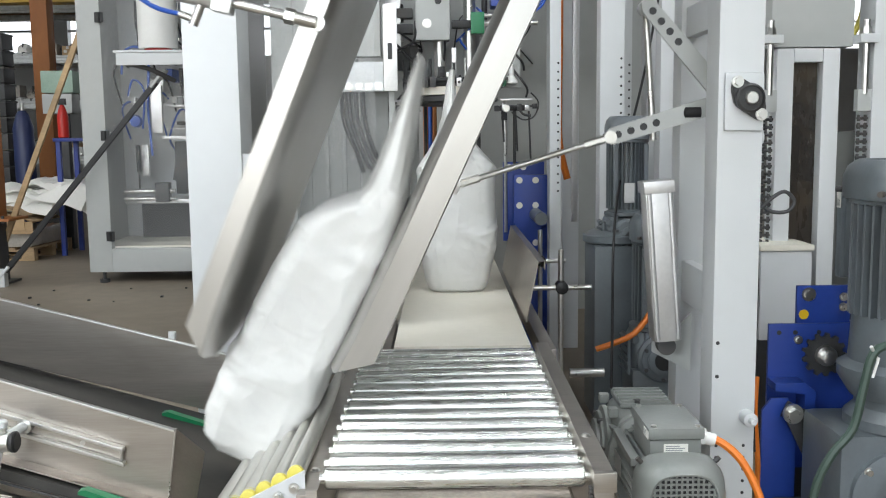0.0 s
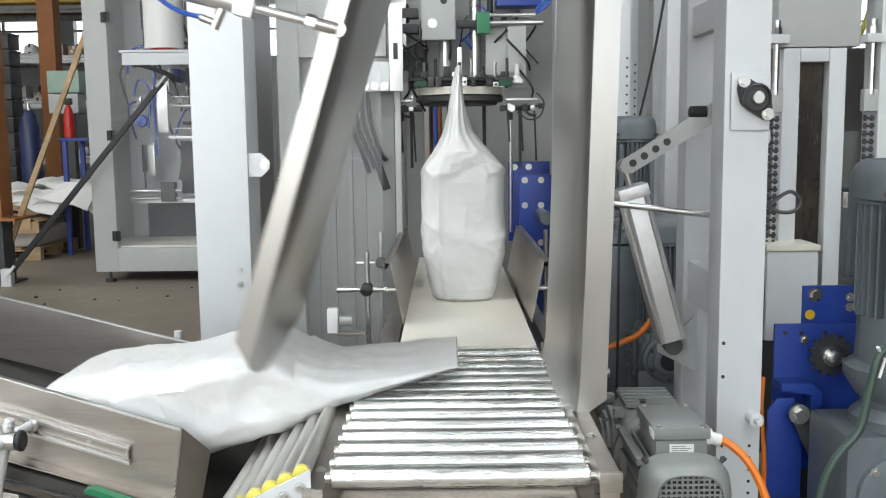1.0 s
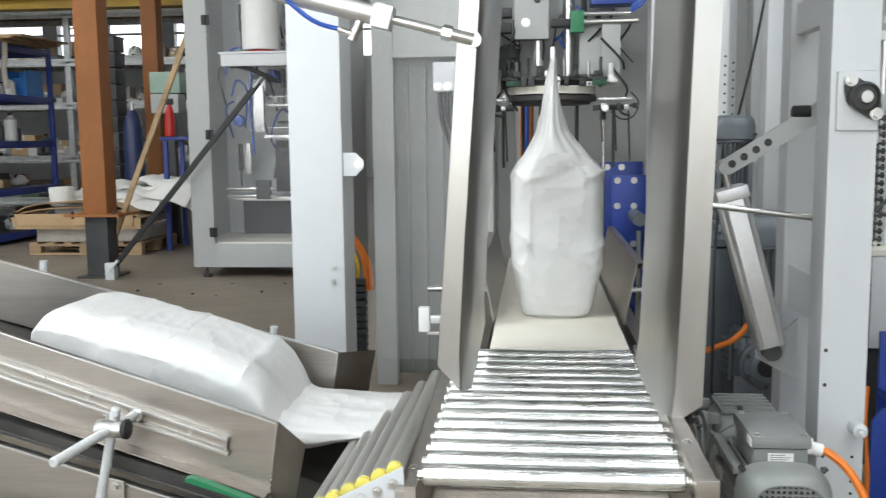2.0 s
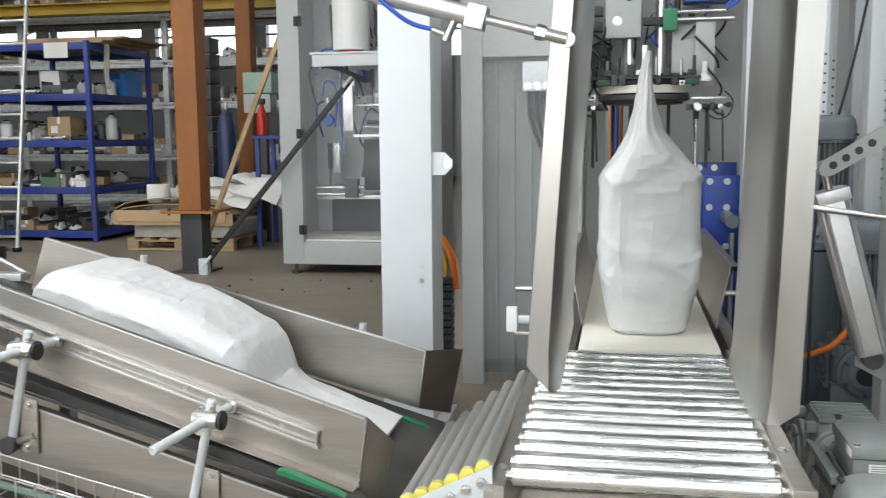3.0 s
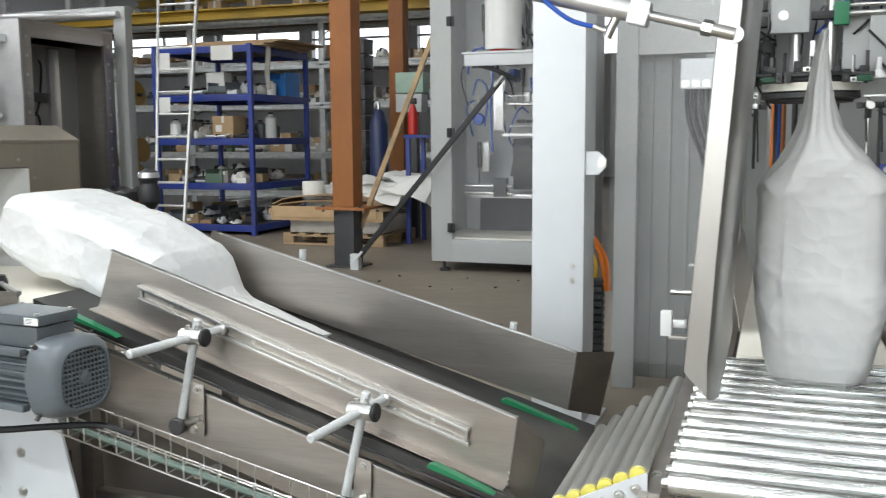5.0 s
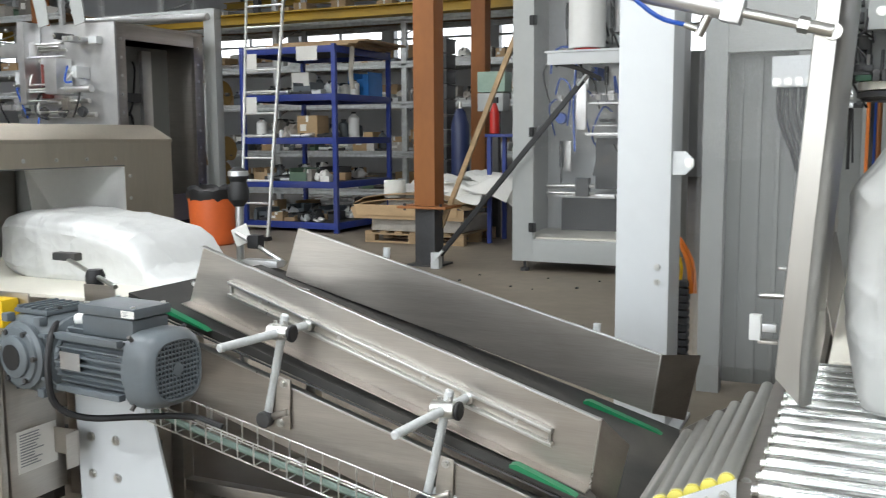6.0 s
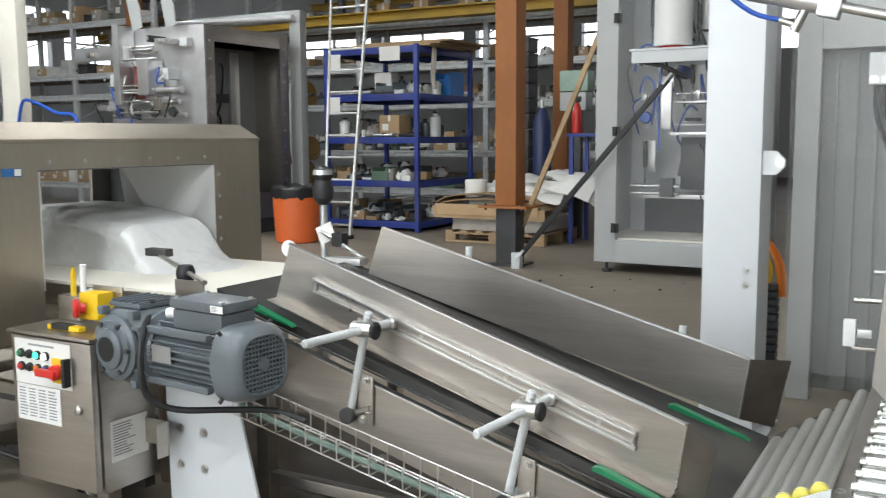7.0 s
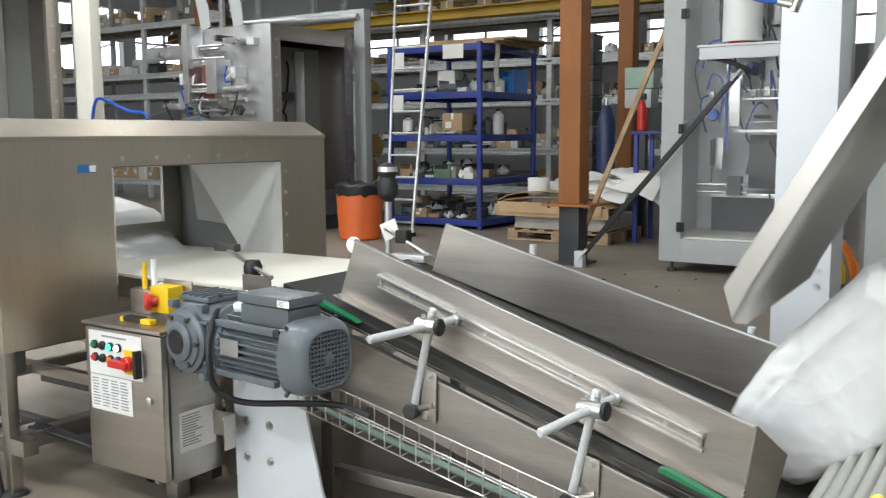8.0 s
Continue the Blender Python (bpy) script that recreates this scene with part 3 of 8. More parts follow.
# ---- metal detector with its belt ----
def detector():
    x, y0, y1, zb, zt = -3.12, 1.78, 3.50, 0.55, 1.335
    oy0, oy1, oz0, oz1 = 2.26, 3.19, 0.73, 1.185
    t = thing("metal_detector", (-3.6, 2.6, 0), "brushed stainless tunnel metal detector with a wide white-lined opening", "metal detector")
    d = 0.72
    bm = bmesh.new()
    ring_o = [(y0, zb), (y1, zb), (y1, zt - 0.05), (y0, zt - 0.05)]
    ring_i = [(oy0, oz0 - 0.09), (oy1, oz0 - 0.09), (oy1, oz1), (oy0, oz1)]
    lv = [[[bm.verts.new((xx, *q)) for q in r] for r in (ring_o, ring_i)] for xx in (x - d, x)]
    for k in range(4):
        j = (k + 1) % 4
        for a in (0, 1):
            bm.faces.new((lv[a][0][k], lv[a][0][j], lv[a][1][j], lv[a][1][k]))
        for b in (0, 1):
            bm.faces.new((lv[0][b][k], lv[0][b][j], lv[1][b][j], lv[1][b][k]))
    bmesh.ops.recalc_face_normals(bm, faces=bm.faces)
    part("housing", bm, DETECTOR, t, smooth=False)
    part("lid", prism([(x + 0.004, zt - 0.05), (x + 0.004, zt - 0.035), (x - 0.12, zt + 0.03), (x - d + 0.1, zt + 0.03), (x - d, zt - 0.035), (x - d, zt - 0.05)], y0 - 0.004, y1 + 0.004, "y", 0.004), DETECTOR, t)
    part("tunnel_lining", box((x - d, oy0, oz0), (x - 0.002, oy0 + 0.006, oz1 - 0.006)), WHITEPLASTIC, t, "white plastic tunnel lining", smooth=False)
    part("tunnel_roof", box((x - d, oy0, oz1 - 0.005), (x - 0.002, oy1, oz1)), MGREY_SHADE, t, smooth=False)
    part("tunnel_wall", box((x - d, oy1 - 0.006, oz0), (x - 0.3, oy1, oz1 - 0.006)), MGREY_SHADE, t, smooth=False)
    # white flared hood of the far side, cut on a slant
    bm = bmesh.new()
    vs = [bm.verts.new(q) for q in ((x + 0.002, oy1 - 0.004, oz0 + 0.02), (x + 0.002, oy1 - 0.004, oz1 - 0.008), (x - 0.50, oy1 - 0.10, oz1 - 0.012), (x - 0.31, oy1 - 0.062, oz0 + 0.15), (x - 0.22, oy1 - 0.045, oz0 + 0.02))]
    bm.faces.new(vs)
    bmesh.ops.solidify(bm, geom=list(bm.faces), thickness=0.008)
    part("flare", bm, WHITEPLASTIC, t, "white flared plastic hood", smooth=False)
    bm = bmesh.new()
    vs = [bm.verts.new(q) for q in ((x - 0.50, oy1 - 0.10, oz1 - 0.012), (x - 0.56, oy1 - 0.06, oz1 - 0.012), (x - 0.53, oy1 - 0.04, oz0 + 0.16), (x - 0.31, oy1 - 0.062, oz0 + 0.15))]
    bm.faces.new(vs)
    bmesh.ops.solidify(bm, geom=list(bm.faces), thickness=0.006)
    part("flare", bm, WHITEPLASTIC, t, smooth=False)
    for k in range(6):
        bolt(t, (x, oy0 + 0.05 + 0.165 * k, oz1 + 0.03), (1, 0, 0), 0.006, 0.006)
    for k in range(4):
        bolt(t, (x, oy1 + 0.03, oz1 - 0.05 - 0.1 * k), (1, 0, 0), 0.006, 0.006)
    part("maker_plate", box((x, 2.11, 1.165), (x + 0.002, 2.19, 1.195)), INKBLUE, t, "small blue and white plate")
    part("plate_mark", box((x + 0.002, 2.16, 1.168), (x + 0.003, 2.187, 1.192)), PAPER, t)
    rear = x - d + 0.03
    part("rear_plate", box((rear - 0.006, oy0 + 0.006, oz0), (rear, oy1 - 0.006, oz0 + 0.15)), STEEL, t)
    part("rear_post", box((rear - 0.01, oy1 - 0.12, oz0 + 0.15), (rear + 0.01, oy1 - 0.008, oz1 - 0.006), 0.003), STEEL, t)
    part("rear_post", box((rear - 0.01, oy1 - 0.42, oz0 + 0.15), (rear + 0.01, oy1 - 0.405, oz1 - 0.006), 0.002), WHITEPLASTIC, t)
    part("rear_pane", box((rear - 0.004, oy0 + 0.006, oz0 + 0.15), (rear - 0.001, oy1 - 0.125, oz1 - 0.006)), GLASS, t)
    for xx in (x - 0.62, x - 0.1):
        for yy in (1.85, 3.42):
            part("leg", box((xx - 0.022, yy - 0.022, 0), (xx + 0.022, yy + 0.022, zb), 0.004), STEEL, t)
            part("foot", lathe([(0.045, 0), (0.045, 0.012), (0.014, 0.02), (0.014, 0.05)], pose(xx, yy, 0), 16), DARKSTEEL, t)
    part("under_beam", box((x - 0.72, 1.83, 0.16), (x, 1.89, 0.22), 0.004), STEEL, t)
    part("under_beam", box((x - 0.13, 1.88, 0.16), (x - 0.07, 3.4, 0.22), 0.004), STEEL, t)
    for z, y0b, y1b in ((0.40, 2.0, 3.4), (0.30, 1.87, 3.4)):
        part("under_beam", box((x - 0.62, y0b, z), (x - 0.58, y1b, z + 0.04), 0.003), STEEL, t)
    for y in (2.25, 2.75, 3.38):
        part("under_beam", box((x - 1.3, y, 0.30), (x + 0.5, y + 0.04, 0.345), 0.003), STEEL, t)
        part("floor_beam", box((x - 1.3, y, 0.05), (x + 0.5, y + 0.05, 0.10), 0.003), DARKSTEEL, t)
    for k in range(3):
        part("cable", tube([(x - 0.55 + 0.03 * k, 1.95, 0.50), (x - 0.6 + 0.03 * k, 1.92, 0.36), (x - 0.5 + 0.03 * k, 1.90, 0.24), (x - 0.35, 1.93 + 0.02 * k, 0.20), (x - 0.1, 1.95 + 0.02 * k, 0.22), (x + 0.2, 2.1, 0.12)], 0.009), BLACK, t)
    for k in range(5):
        part("cable_tie", box((x - 0.5 + 0.09 * k, 1.905, 0.19), (x - 0.494 + 0.09 * k, 1.965, 0.235)), WHITEPLASTIC, t)
    part("junction_box", box((x - 0.32, 1.80, 0.43), (x - 0.14, 1.95, 0.55), 0.008), MOTOR_LIGHT, t, "grey cable junction box")
    part("cable", tube([(x - 0.2, 1.82, 0.43), (x - 0.2, 1.80, 0.36), (x - 0.26, 1.81, 0.30), (x - 0.25, 1.80, 0.24), (x - 0.15, 1.80, 0.17), (x - 0.12, 1.81, 0.0)], 0.012), BLACK, t)
    return t


def detector_belt():
    t = thing("infeed_belt", (-3.0, 2.85, 0), "flat cream conveyor belt running through the detector", "conveyor")
    part("belt", box((-4.6, 2.38, 0.735), (-2.45, 3.2, 0.75), 0.006), CREAM, t)
    part("bed", box((-4.6, 2.42, 0.64), (-2.47, 3.16, 0.735), 0.004), STEEL_X, t)
    part("side_plate", prism([(-3.1, 0.735), (-2.44, 0.735), (-2.38, 0.62), (-3.1, 0.55)], 2.375, 2.379, "y"), STEEL_X, t)
    part("nose_plate", prism([(-2.45, 0.742), (-2.40, 0.725), (-2.40, 0.66), (-2.45, 0.66)], 2.40, 3.18, "y", 0.003), DARKSTEEL, t)
    for x in (-4.5, -2.7):
        for y in (2.45, 3.12):
            part("leg", box((x - 0.025, y - 0.025, 0), (x + 0.025, y + 0.025, 0.64), 0.004), STEEL, t)
    # photo eye on a rod
    r = part("sensor_rod", rod((-2.76, 2.50, 0.86), (-2.40, 2.36, 0.80), 0.009), CHROME, t)
    part("clamp", lathe([(0.03, -0.025), (0.034, -0.01), (0.034, 0.01), (0.026, 0.03)], pose(-2.55, 2.42, 0.815, 0, 0, 0), 16), BLACK, r)
    part("sensor", box((-2.83, 2.49, 0.855), (-2.72, 2.53, 0.885), 0.006), DARKSTEEL, r)
    part("bracket", box((-2.56, 2.375, 0.70), (-2.42, 2.379, 0.80)), STEEL, r)
    part("reflector", lathe([(0.035, -0.004), (0.038, 0), (0.035, 0.004)], pose(-2.72, 3.22, 0.81, 90, 0, 12), 20), WHITEPLASTIC, t)
    part("reflector_post", box((-2.73, 3.222, 0.66), (-2.71, 3.228, 0.79)), STEEL, t)
    return t


roller_conveyor()
belt_conveyor()
fan_rollers()
chute()
detector()
detector_belt()

# ---- portal and machine frame ----
def right_portal():
    t = thing("portal_frame", (0.9, 3.0, 0), "white powder-coated steel machine portal with a flange bearing", "machine frame")
    x0, x1 = 0.822, 0.958
    part("front_column", box((x0, 2.8, 0), (x1, 2.93, 2.9), 0.008), WHITE, t)
    part("rear_column", box((x0 - 0.005, 3.22, 0), (x1 - 0.02, 3.33, 2.9), 0.008), WHITE, t)
    for z0, z1 in ((0.0, 0.10), (0.72, 0.86), (1.62, 1.72), (2.3, 2.45)):
        part("web", box((x0 + 0.01, 2.93, z0), (x0 + 0.05, 3.22, z1), 0.006), WHITE, t)
    p = part("bearing_plate", box((0.838, 2.786, 1.305), (0.955, 2.80, 1.475), 0.008), WHITE, t)
    bm = bmesh.new()
    c = V(0.905, 2.786, 1.40)
    add_prism(bm, [(c.x + dx, c.z + dz) for dx, dz in ((-0.047, 0.058), (-0.032, 0.066), (0.0, 0.045), (0.042, 0.022), (0.052, -0.03), (0.046, -0.06), (0.03, -0.066), (-0.005, -0.045), (-0.042, -0.018), (-0.052, 0.025))], 2.768, 2.7855, "y")
    bmesh.ops.bevel(bm, geom=list(bm.edges), offset=0.004, segments=2, affect="EDGES")
    add_lathe(bm, [(0.043, 0), (0.043, 0.012), (0.036, 0.017), (0.036, 0.008)], pose(c.x, 2.768, c.z, 90, 0, 0))
    b = part("flange_bearing", bm, DARKSTEEL, t, "dark cast flange bearing")
    part("shaft", lathe([(0.019, -0.01), (0.019, 0.022), (0.016, 0.025)], pose(c.x + 0.002, 2.768, c.z, 90, 0, 0)), CHROME, b)
    bolt(b, (c.x - 0.036, 2.768, c.z + 0.048), (0, -1, 0), 0.012, 0.014)
    bolt(b, (c.x + 0.036, 2.768, c.z - 0.048), (0, -1, 0), 0.012, 0.014)
    part("shaft_stub", lathe([(0.02, 0), (0.02, 0.05), (0.012, 0.055)], pose(x0 + 0.002, 3.0, 1.365, 0, -90, 0), 16), BLACK, t)
    for z in (0.66, 0.555):
        part("hole", lathe([(0.006, -0.001), (0.006, 0.0015)], pose(0.838, 2.80, z, 90, 0, 0), 10), DARK_AND_SHADE, t, smooth=False)
    for k in range(9):
        for x in (0.84, 0.925):
            part("hole", lathe([(0.005, -0.001), (0.005, 0.0015)], pose(x, 2.80, 0.335 - 0.038 * k, 90, 0, 0), 10), DARK_AND_SHADE, t, smooth=False)
    part("pin", lathe([(0.022, -0.02), (0.022, 0.05), (0.018, 0.052), (0.010, 0.052), (0.010, 0.075), (0.007, 0.078)], pose(0.93, 2.80, 0.43, 90, 0, 0), 16), WHITE, t)
    part("cable", tube([(0.965, 2.85, 1.02), (0.968, 2.84, 0.8), (0.967, 2.85, 0.5), (0.972, 2.84, 0.3)], 0.006), BLACK, t)
    ring = part("shackle", tube([(0.96, 2.84, 1.09), (1.0, 2.83, 1.06), (1.05, 2.83, 1.06), (1.07, 2.83, 1.09), (1.04, 2.83, 1.12), (1.0, 2.83, 1.10), (0.97, 2.83, 1.07)], 0.006), DARKSTEEL, t)
    part("eye", tube([(0.955, 2.9, 1.32), (0.985, 2.9, 1.31), (0.99, 2.9, 1.27), (0.955, 2.9, 1.25)], 0.006), WHITE, t)
    return t


def left_column():
    t = thing("machine_column", (-0.97, 4.1, 0), "broad white powder-coated steel column with a hinge ear", "machine frame")
    part("column", box((-1.09, 4.0, 0), (-0.855, 4.25, 3.2), 0.012), WHITE, t)
    e = part("ear", prism([(-0.856, 1.235), (-0.80, 1.235), (-0.765, 1.20), (-0.765, 1.17), (-0.80, 1.135), (-0.856, 1.135)], 4.02, 4.032, "y"), WHITE, t)
    bolt(e, (-0.785, 4.02, 1.185), (0, -1, 0), 0.013, 0.014)
    for z in (0.735, 0.67):
        bolt(t, (-0.905, 4.0, z), (0, -1, 0), 0.010, 0.012)
    part("base_plate", box((-1.14, 3.95, 0), (-0.80, 4.30, 0.02), 0.003), WHITE, t)
    return t


def filler_machine():
    t = thing("bagging_machine", (0.1, 5.6, 0), "large light grey bag filling machine with enclosed frame", "machine")
    part("side_post", box((-0.85, 4.75, 0), (-0.74, 4.85, 3.0), 0.006), LGREY, t)
    part("head_beam", box((-0.74, 4.75, 1.70), (-0.30, 4.85, 2.3), 0.006), LGREY, t)
    # light grey panels in shade: the shade is put into this darker grey
    part("side_panel", box((-0.74, 4.82, 0.05), (-0.42, 4.84, 1.72), 0.004), MGREY_SHADE, t)
    for xr in (-0.69, -0.60, -0.51):
        part("panel_fold", box((xr, 4.806, 0.06), (xr + 0.022, 4.8195, 1.68), 0.005), MGREY_SHADE, t)
    part("side_panel", box((-0.415, 4.80, 0.05), (-0.27, 4.84, 1.66), 0.004), MGREY_SHADE, t)
    part("panel_rib", box((-0.265, 4.79, 0.05), (-0.235, 4.84, 1.66), 0.004), LGREY, t)
    part("rear_panel", box((-0.9, 6.9, 0), (1.9, 6.95, 3.4)), LGREY, t)
    part("roof_panel", box((-0.9, 4.8, 3.2), (1.3, 6.9, 3.25)), LGREY, t)
    for x, w in ((0.72, 0.10), (0.95, 0.16), (1.22, 0.20)):
        part("rear_post", box((x, 5.6, 0), (x + w, 5.75, 3.2), 0.006), WHITE, t)
    part("inner_post", box((-0.30, 5.7, 0), (-0.14, 5.8, 3.2), 0.006), LGREY, t)
    for x, m in ((-0.11, ORANGE), (-0.05, RUST), (-0.08, HOSEBLUE), (0.02, DARKSTEEL)):
        part("conduit", rod((x, 6.6, 0.3), (x, 6.6, 2.2), 0.018, 10), m, t)
    part("supply_cable", tube([(0.66, 5.3, 2.4), (0.665, 5.3, 1.9), (0.66, 5.3, 1.5), (0.665, 5.3, 1.25), (0.71, 5.3, 1.05)], 0.02), ORANGE, t, "thick orange supply cable")
    for x in (0.60, 0.745):
        part("profile_rail", box((x, 5.35, 0.8), (x + 0.03, 5.38, 2.4), 0.002), ALU, t)
    # clear guard sheet with its scratched edge
    g = part("guard_pane", box((-0.80, 4.3, 0.25), (-0.30, 4.306, 2.2)), GLASS, t)
    g.visible_shadow = False
    part("cable", tube([(-0.96, 4.5, 0.86), (-0.90, 4.46, 0.80), (-0.855, 4.46, 0.70), (-0.845, 4.5, 0.55)], 0.012), ORANGE, t)
    part("cable", tube([(-0.95, 4.5, 0.80), (-0.91, 4.46, 0.75), (-0.885, 4.46, 0.68), (-0.90, 4.5, 0.58)], 0.008), YELLOW, t)
    part("cable", tube([(-0.95, 4.52, 0.85), (-0.885, 4.48, 0.79), (-0.835, 4.48, 0.69), (-0.825, 4.5, 0.55)], 0.010), ORANGE, t)
    for k in range(16):
        part("chain_link", box((-0.93, 4.44, 0.585 - 0.036 * k), (-0.85, 4.52, 0.613 - 0.036 * k), 0.006), DARK_AND_SHADE, t)
    return t


def sealing_head():
    """The head that pinches and closes the sack's neck."""
    c = V(0.07, 5.1, 0)
    t = thing("closing_head", (c.x, c.y, 1.5), "steel bag closing head with twin discs and grey slide block", "machine head")
    d = part("lower_disc", lathe([(0.16, 0), (0.20, 0.0), (0.205, 0.012), (0.235, 0.020), (0.235, 0.044), (0.20, 0.05)], pose(c.x, c.y, 1.462), 40), DARKSTEEL, t)
    part("upper_disc", lathe([(0.20, 0), (0.225, 0.004), (0.230, 0.020), (0.255, 0.026), (0.255, 0.040), (0.20, 0.045)], pose(c.x, c.y, 1.557), 40), DARKSTEEL, t)
    part("felt_ring", lathe([(0.20, 0), (0.232, 0.0), (0.232, 0.040), (0.20, 0.040)], pose(c.x, c.y, 1.5145), 40), CREAM, t)
    for k in range(26):
        a = 2 * math.pi * k / 26
        bolt(t, (c.x + 0.235 * math.cos(a), c.y + 0.235 * math.sin(a), 1.5995), (0, 0, 1), 0.006, 0.010, DARKSTEEL)
    for dx in (-0.075, 0.085):
        part("slide_column", rod((c.x + dx, c.y - 0.02, 1.60), (c.x + dx, c.y - 0.02, 2.4), 0.032, 24), CHROME, t)
    b = part("slide_block", box((c.x - 0.20, 4.98, 1.80), (c.x - 0.02, 5.10, 2.2), 0.008), LGREY, t)
    bolt(b, (c.x - 0.14, 4.98, 1.885), (0, -1, 0), 0.016, 0.012)
    bolt(b, (c.x - 0.08, 4.98, 2.0), (0, -1, 0), 0.012, 0.012, DARKSTEEL)
    for z in (1.84, 1.92, 2.02):
        part("valve", box((c.x - 0.33, 5.02, z), (c.x - 0.215, 5.10, z + 0.05), 0.006), DARKSTEEL, t)
    part("bracket", box((c.x - 0.36, 5.03, 1.75), (c.x - 0.28, 5.06, 2.05), 0.004), ALU, t)
    for x0, z0 in ((-0.36, 1.43), (0.22, 1.43)):
        part("arm", box((c.x + x0, 5.02, z0), (c.x + x0 + 0.16, 5.07, z0 + 0.025), 0.004), DARKSTEEL, t)
        part("jaw", box((c.x + x0 + 0.03, 5.0, z0 - 0.05), (c.x + x0 + 0.06, 5.05, z0), 0.004), DARKSTEEL, t)
        part("finger", rod((c.x + x0 + 0.1, 5.03, z0), (c.x + x0 + 0.1, 5.03, z0 - 0.3), 0.008), DARKSTEEL, t)
    part("pincer", box((c.x - 0.012, 4.98, 1.62), (c.x + 0.012, 5.03, 1.76), 0.004), ALU, t)
    part("pinch_plate", box((c.x + 0.14, 5.05, 1.62), (c.x + 0.33, 5.07, 1.9), 0.004), LGREY, t)
    g = part("green_block", box((c.x + 0.09, 4.97, 1.83), (c.x + 0.16, 5.03, 1.94), 0.004), GREEN, t, "green plastic holder")
    part("cylinder", rod((c.x + 0.16, 5.0, 1.885), (c.x + 0.44, 5.0, 1.885), 0.014), CHROME, t)
    part("cylinder", rod((c.x + 0.16, 5.0, 1.925), (c.x + 0.40, 5.0, 1.925), 0.011), CHROME, t)
    part("clamp", box((c.x - 0.01, 4.97, 1.86), (c.x + 0.09, 5.03, 1.90), 0.008), BLACK, t)
    part("blue_block", box((c.x + 0.20, 5.05, 1.98), (c.x + 0.44, 5.2, 2.2), 0.006), BLUE, t)
    for k in range(3):
        part("hose", tube([(c.x + 0.4, 5.0, 1.93 + 0.01 * k), (c.x + 0.47, 5.0, 1.98 + 0.02 * k), (c.x + 0.49 + 0.01 * k, 5.0, 2.08), (c.x + 0.49, 5.02, 2.3)], 0.006), HOSEBLUE, t)
    part("table", box((c.x - 0.27, 4.92, 1.585), (c.x + 0.28, 5.25, 1.60), 0.003), DARKSTEEL, t)
    for k in range(9):
        x = c.x - 0.25 + 0.062 * k
        part("spring_pin", rod((x, 4.94, 1.60), (x, 4.94, 1.66 + 0.02 * (k % 3)), 0.008, 8), CHROME if k % 2 else DARKSTEEL, t)
    for x in (c.x - 0.24, c.x + 0.20):
        part("green_pad", box((x, 4.915, 1.555), (x + 0.07, 4.96, 1.584), 0.003), DARKGREEN, t)
    part("back_plate", box((c.x - 0.35, 5.32, 1.60), (c.x + 0.36, 5.34, 2.5), 0.003), LGREY, t)
    for x, z, w, h in ((-0.31, 1.66, 0.07, 0.12), (-0.33, 1.92, 0.06, 0.09), (0.22, 1.70, 0.05, 0.14), (0.29, 1.62, 0.06, 0.07), (-0.24, 1.72, 0.05, 0.07), (-0.36, 1.80, 0.04, 0.16)):
        part("valve_block", box((c.x + x, 5.15, z), (c.x + x + w, 5.24, z + h), 0.006), DARKSTEEL, t)
    for k, (x0, z0, x1, z1) in enumerate(((-0.30, 1.78, -0.18, 1.62), (-0.27, 1.70, -0.33, 1.46), (0.30, 1.66, 0.38, 1.50), (0.25, 1.80, 0.37, 1.64), (-0.2, 1.9, -0.3, 1.75))):
        part("lead", tube([(c.x + x0, 5.0, z0), (c.x + (x0 + x1) / 2 + 0.04, 4.97, (z0 + z1) / 2 - 0.03), (c.x + x1, 5.0, z1)], 0.006), BLACK, t)
    for k in range(5):
        x = c.x - 0.31 + 0.15 * k
        part("guide_rod", rod((x, 5.3, 0.75), (x, 5.3, 1.5), 0.010, 8), DARKSTEEL if k % 2 else CHROME, t)
    for x in (-0.42, 0.24):
        for dz in (0.0, 0.035):
            part("arm_link", box((c.x + x, 4.96, 1.445 + dz), (c.x + x + 0.17, 4.985, 1.457 + dz), 0.003), ALU if dz else DARKSTEEL, t)
        part("arm_joint", lathe([(0.018, -0.02), (0.022, 0), (0.018, 0.02)], pose(c.x + x + 0.03, 4.95, 1.44, 90, 0, 0), 14), CHROME, t)
        part("arm_hook", tube([(c.x + x + 0.1, 4.96, 1.44), (c.x + x + 0.12, 4.95, 1.41), (c.x + x + 0.16, 4.95, 1.40)], 0.007), DARKSTEEL, t)
    part("loop_wire", tube([(c.x + 0.30, 4.95, 1.42), (c.x + 0.36, 4.95, 1.38), (c.x + 0.42, 4.95, 1.40), (c.x + 0.44, 4.95, 1.47), (c.x + 0.40, 4.95, 1.52)], 0.004), DARKSTEEL, t)
    rgh = random.Random(21)
    for k in range(18):
        a = math.pi + math.pi * (k + 0.5) / 18
        q = V(c.x + 0.262 * math.cos(a), c.y + 0.262 * math.sin(a), 0)
        w, h = rgh.uniform(0.010, 0.022), rgh.uniform(0.02, 0.055)
        z = rgh.choice((1.60, 1.60, 1.475, 1.55))
        b = part("fitting", box((q.x - w, q.y - 0.012, z), (q.x + w, q.y + 0.012, z + h), 0.003), rgh.choice((DARKSTEEL, BLACK, ALU, CHROME, DARKSTEEL)), t)
        bolt(b, (q.x, q.y - 0.012, z + h * 0.5), (0, -1, 0), 0.005, 0.008, DARKSTEEL)
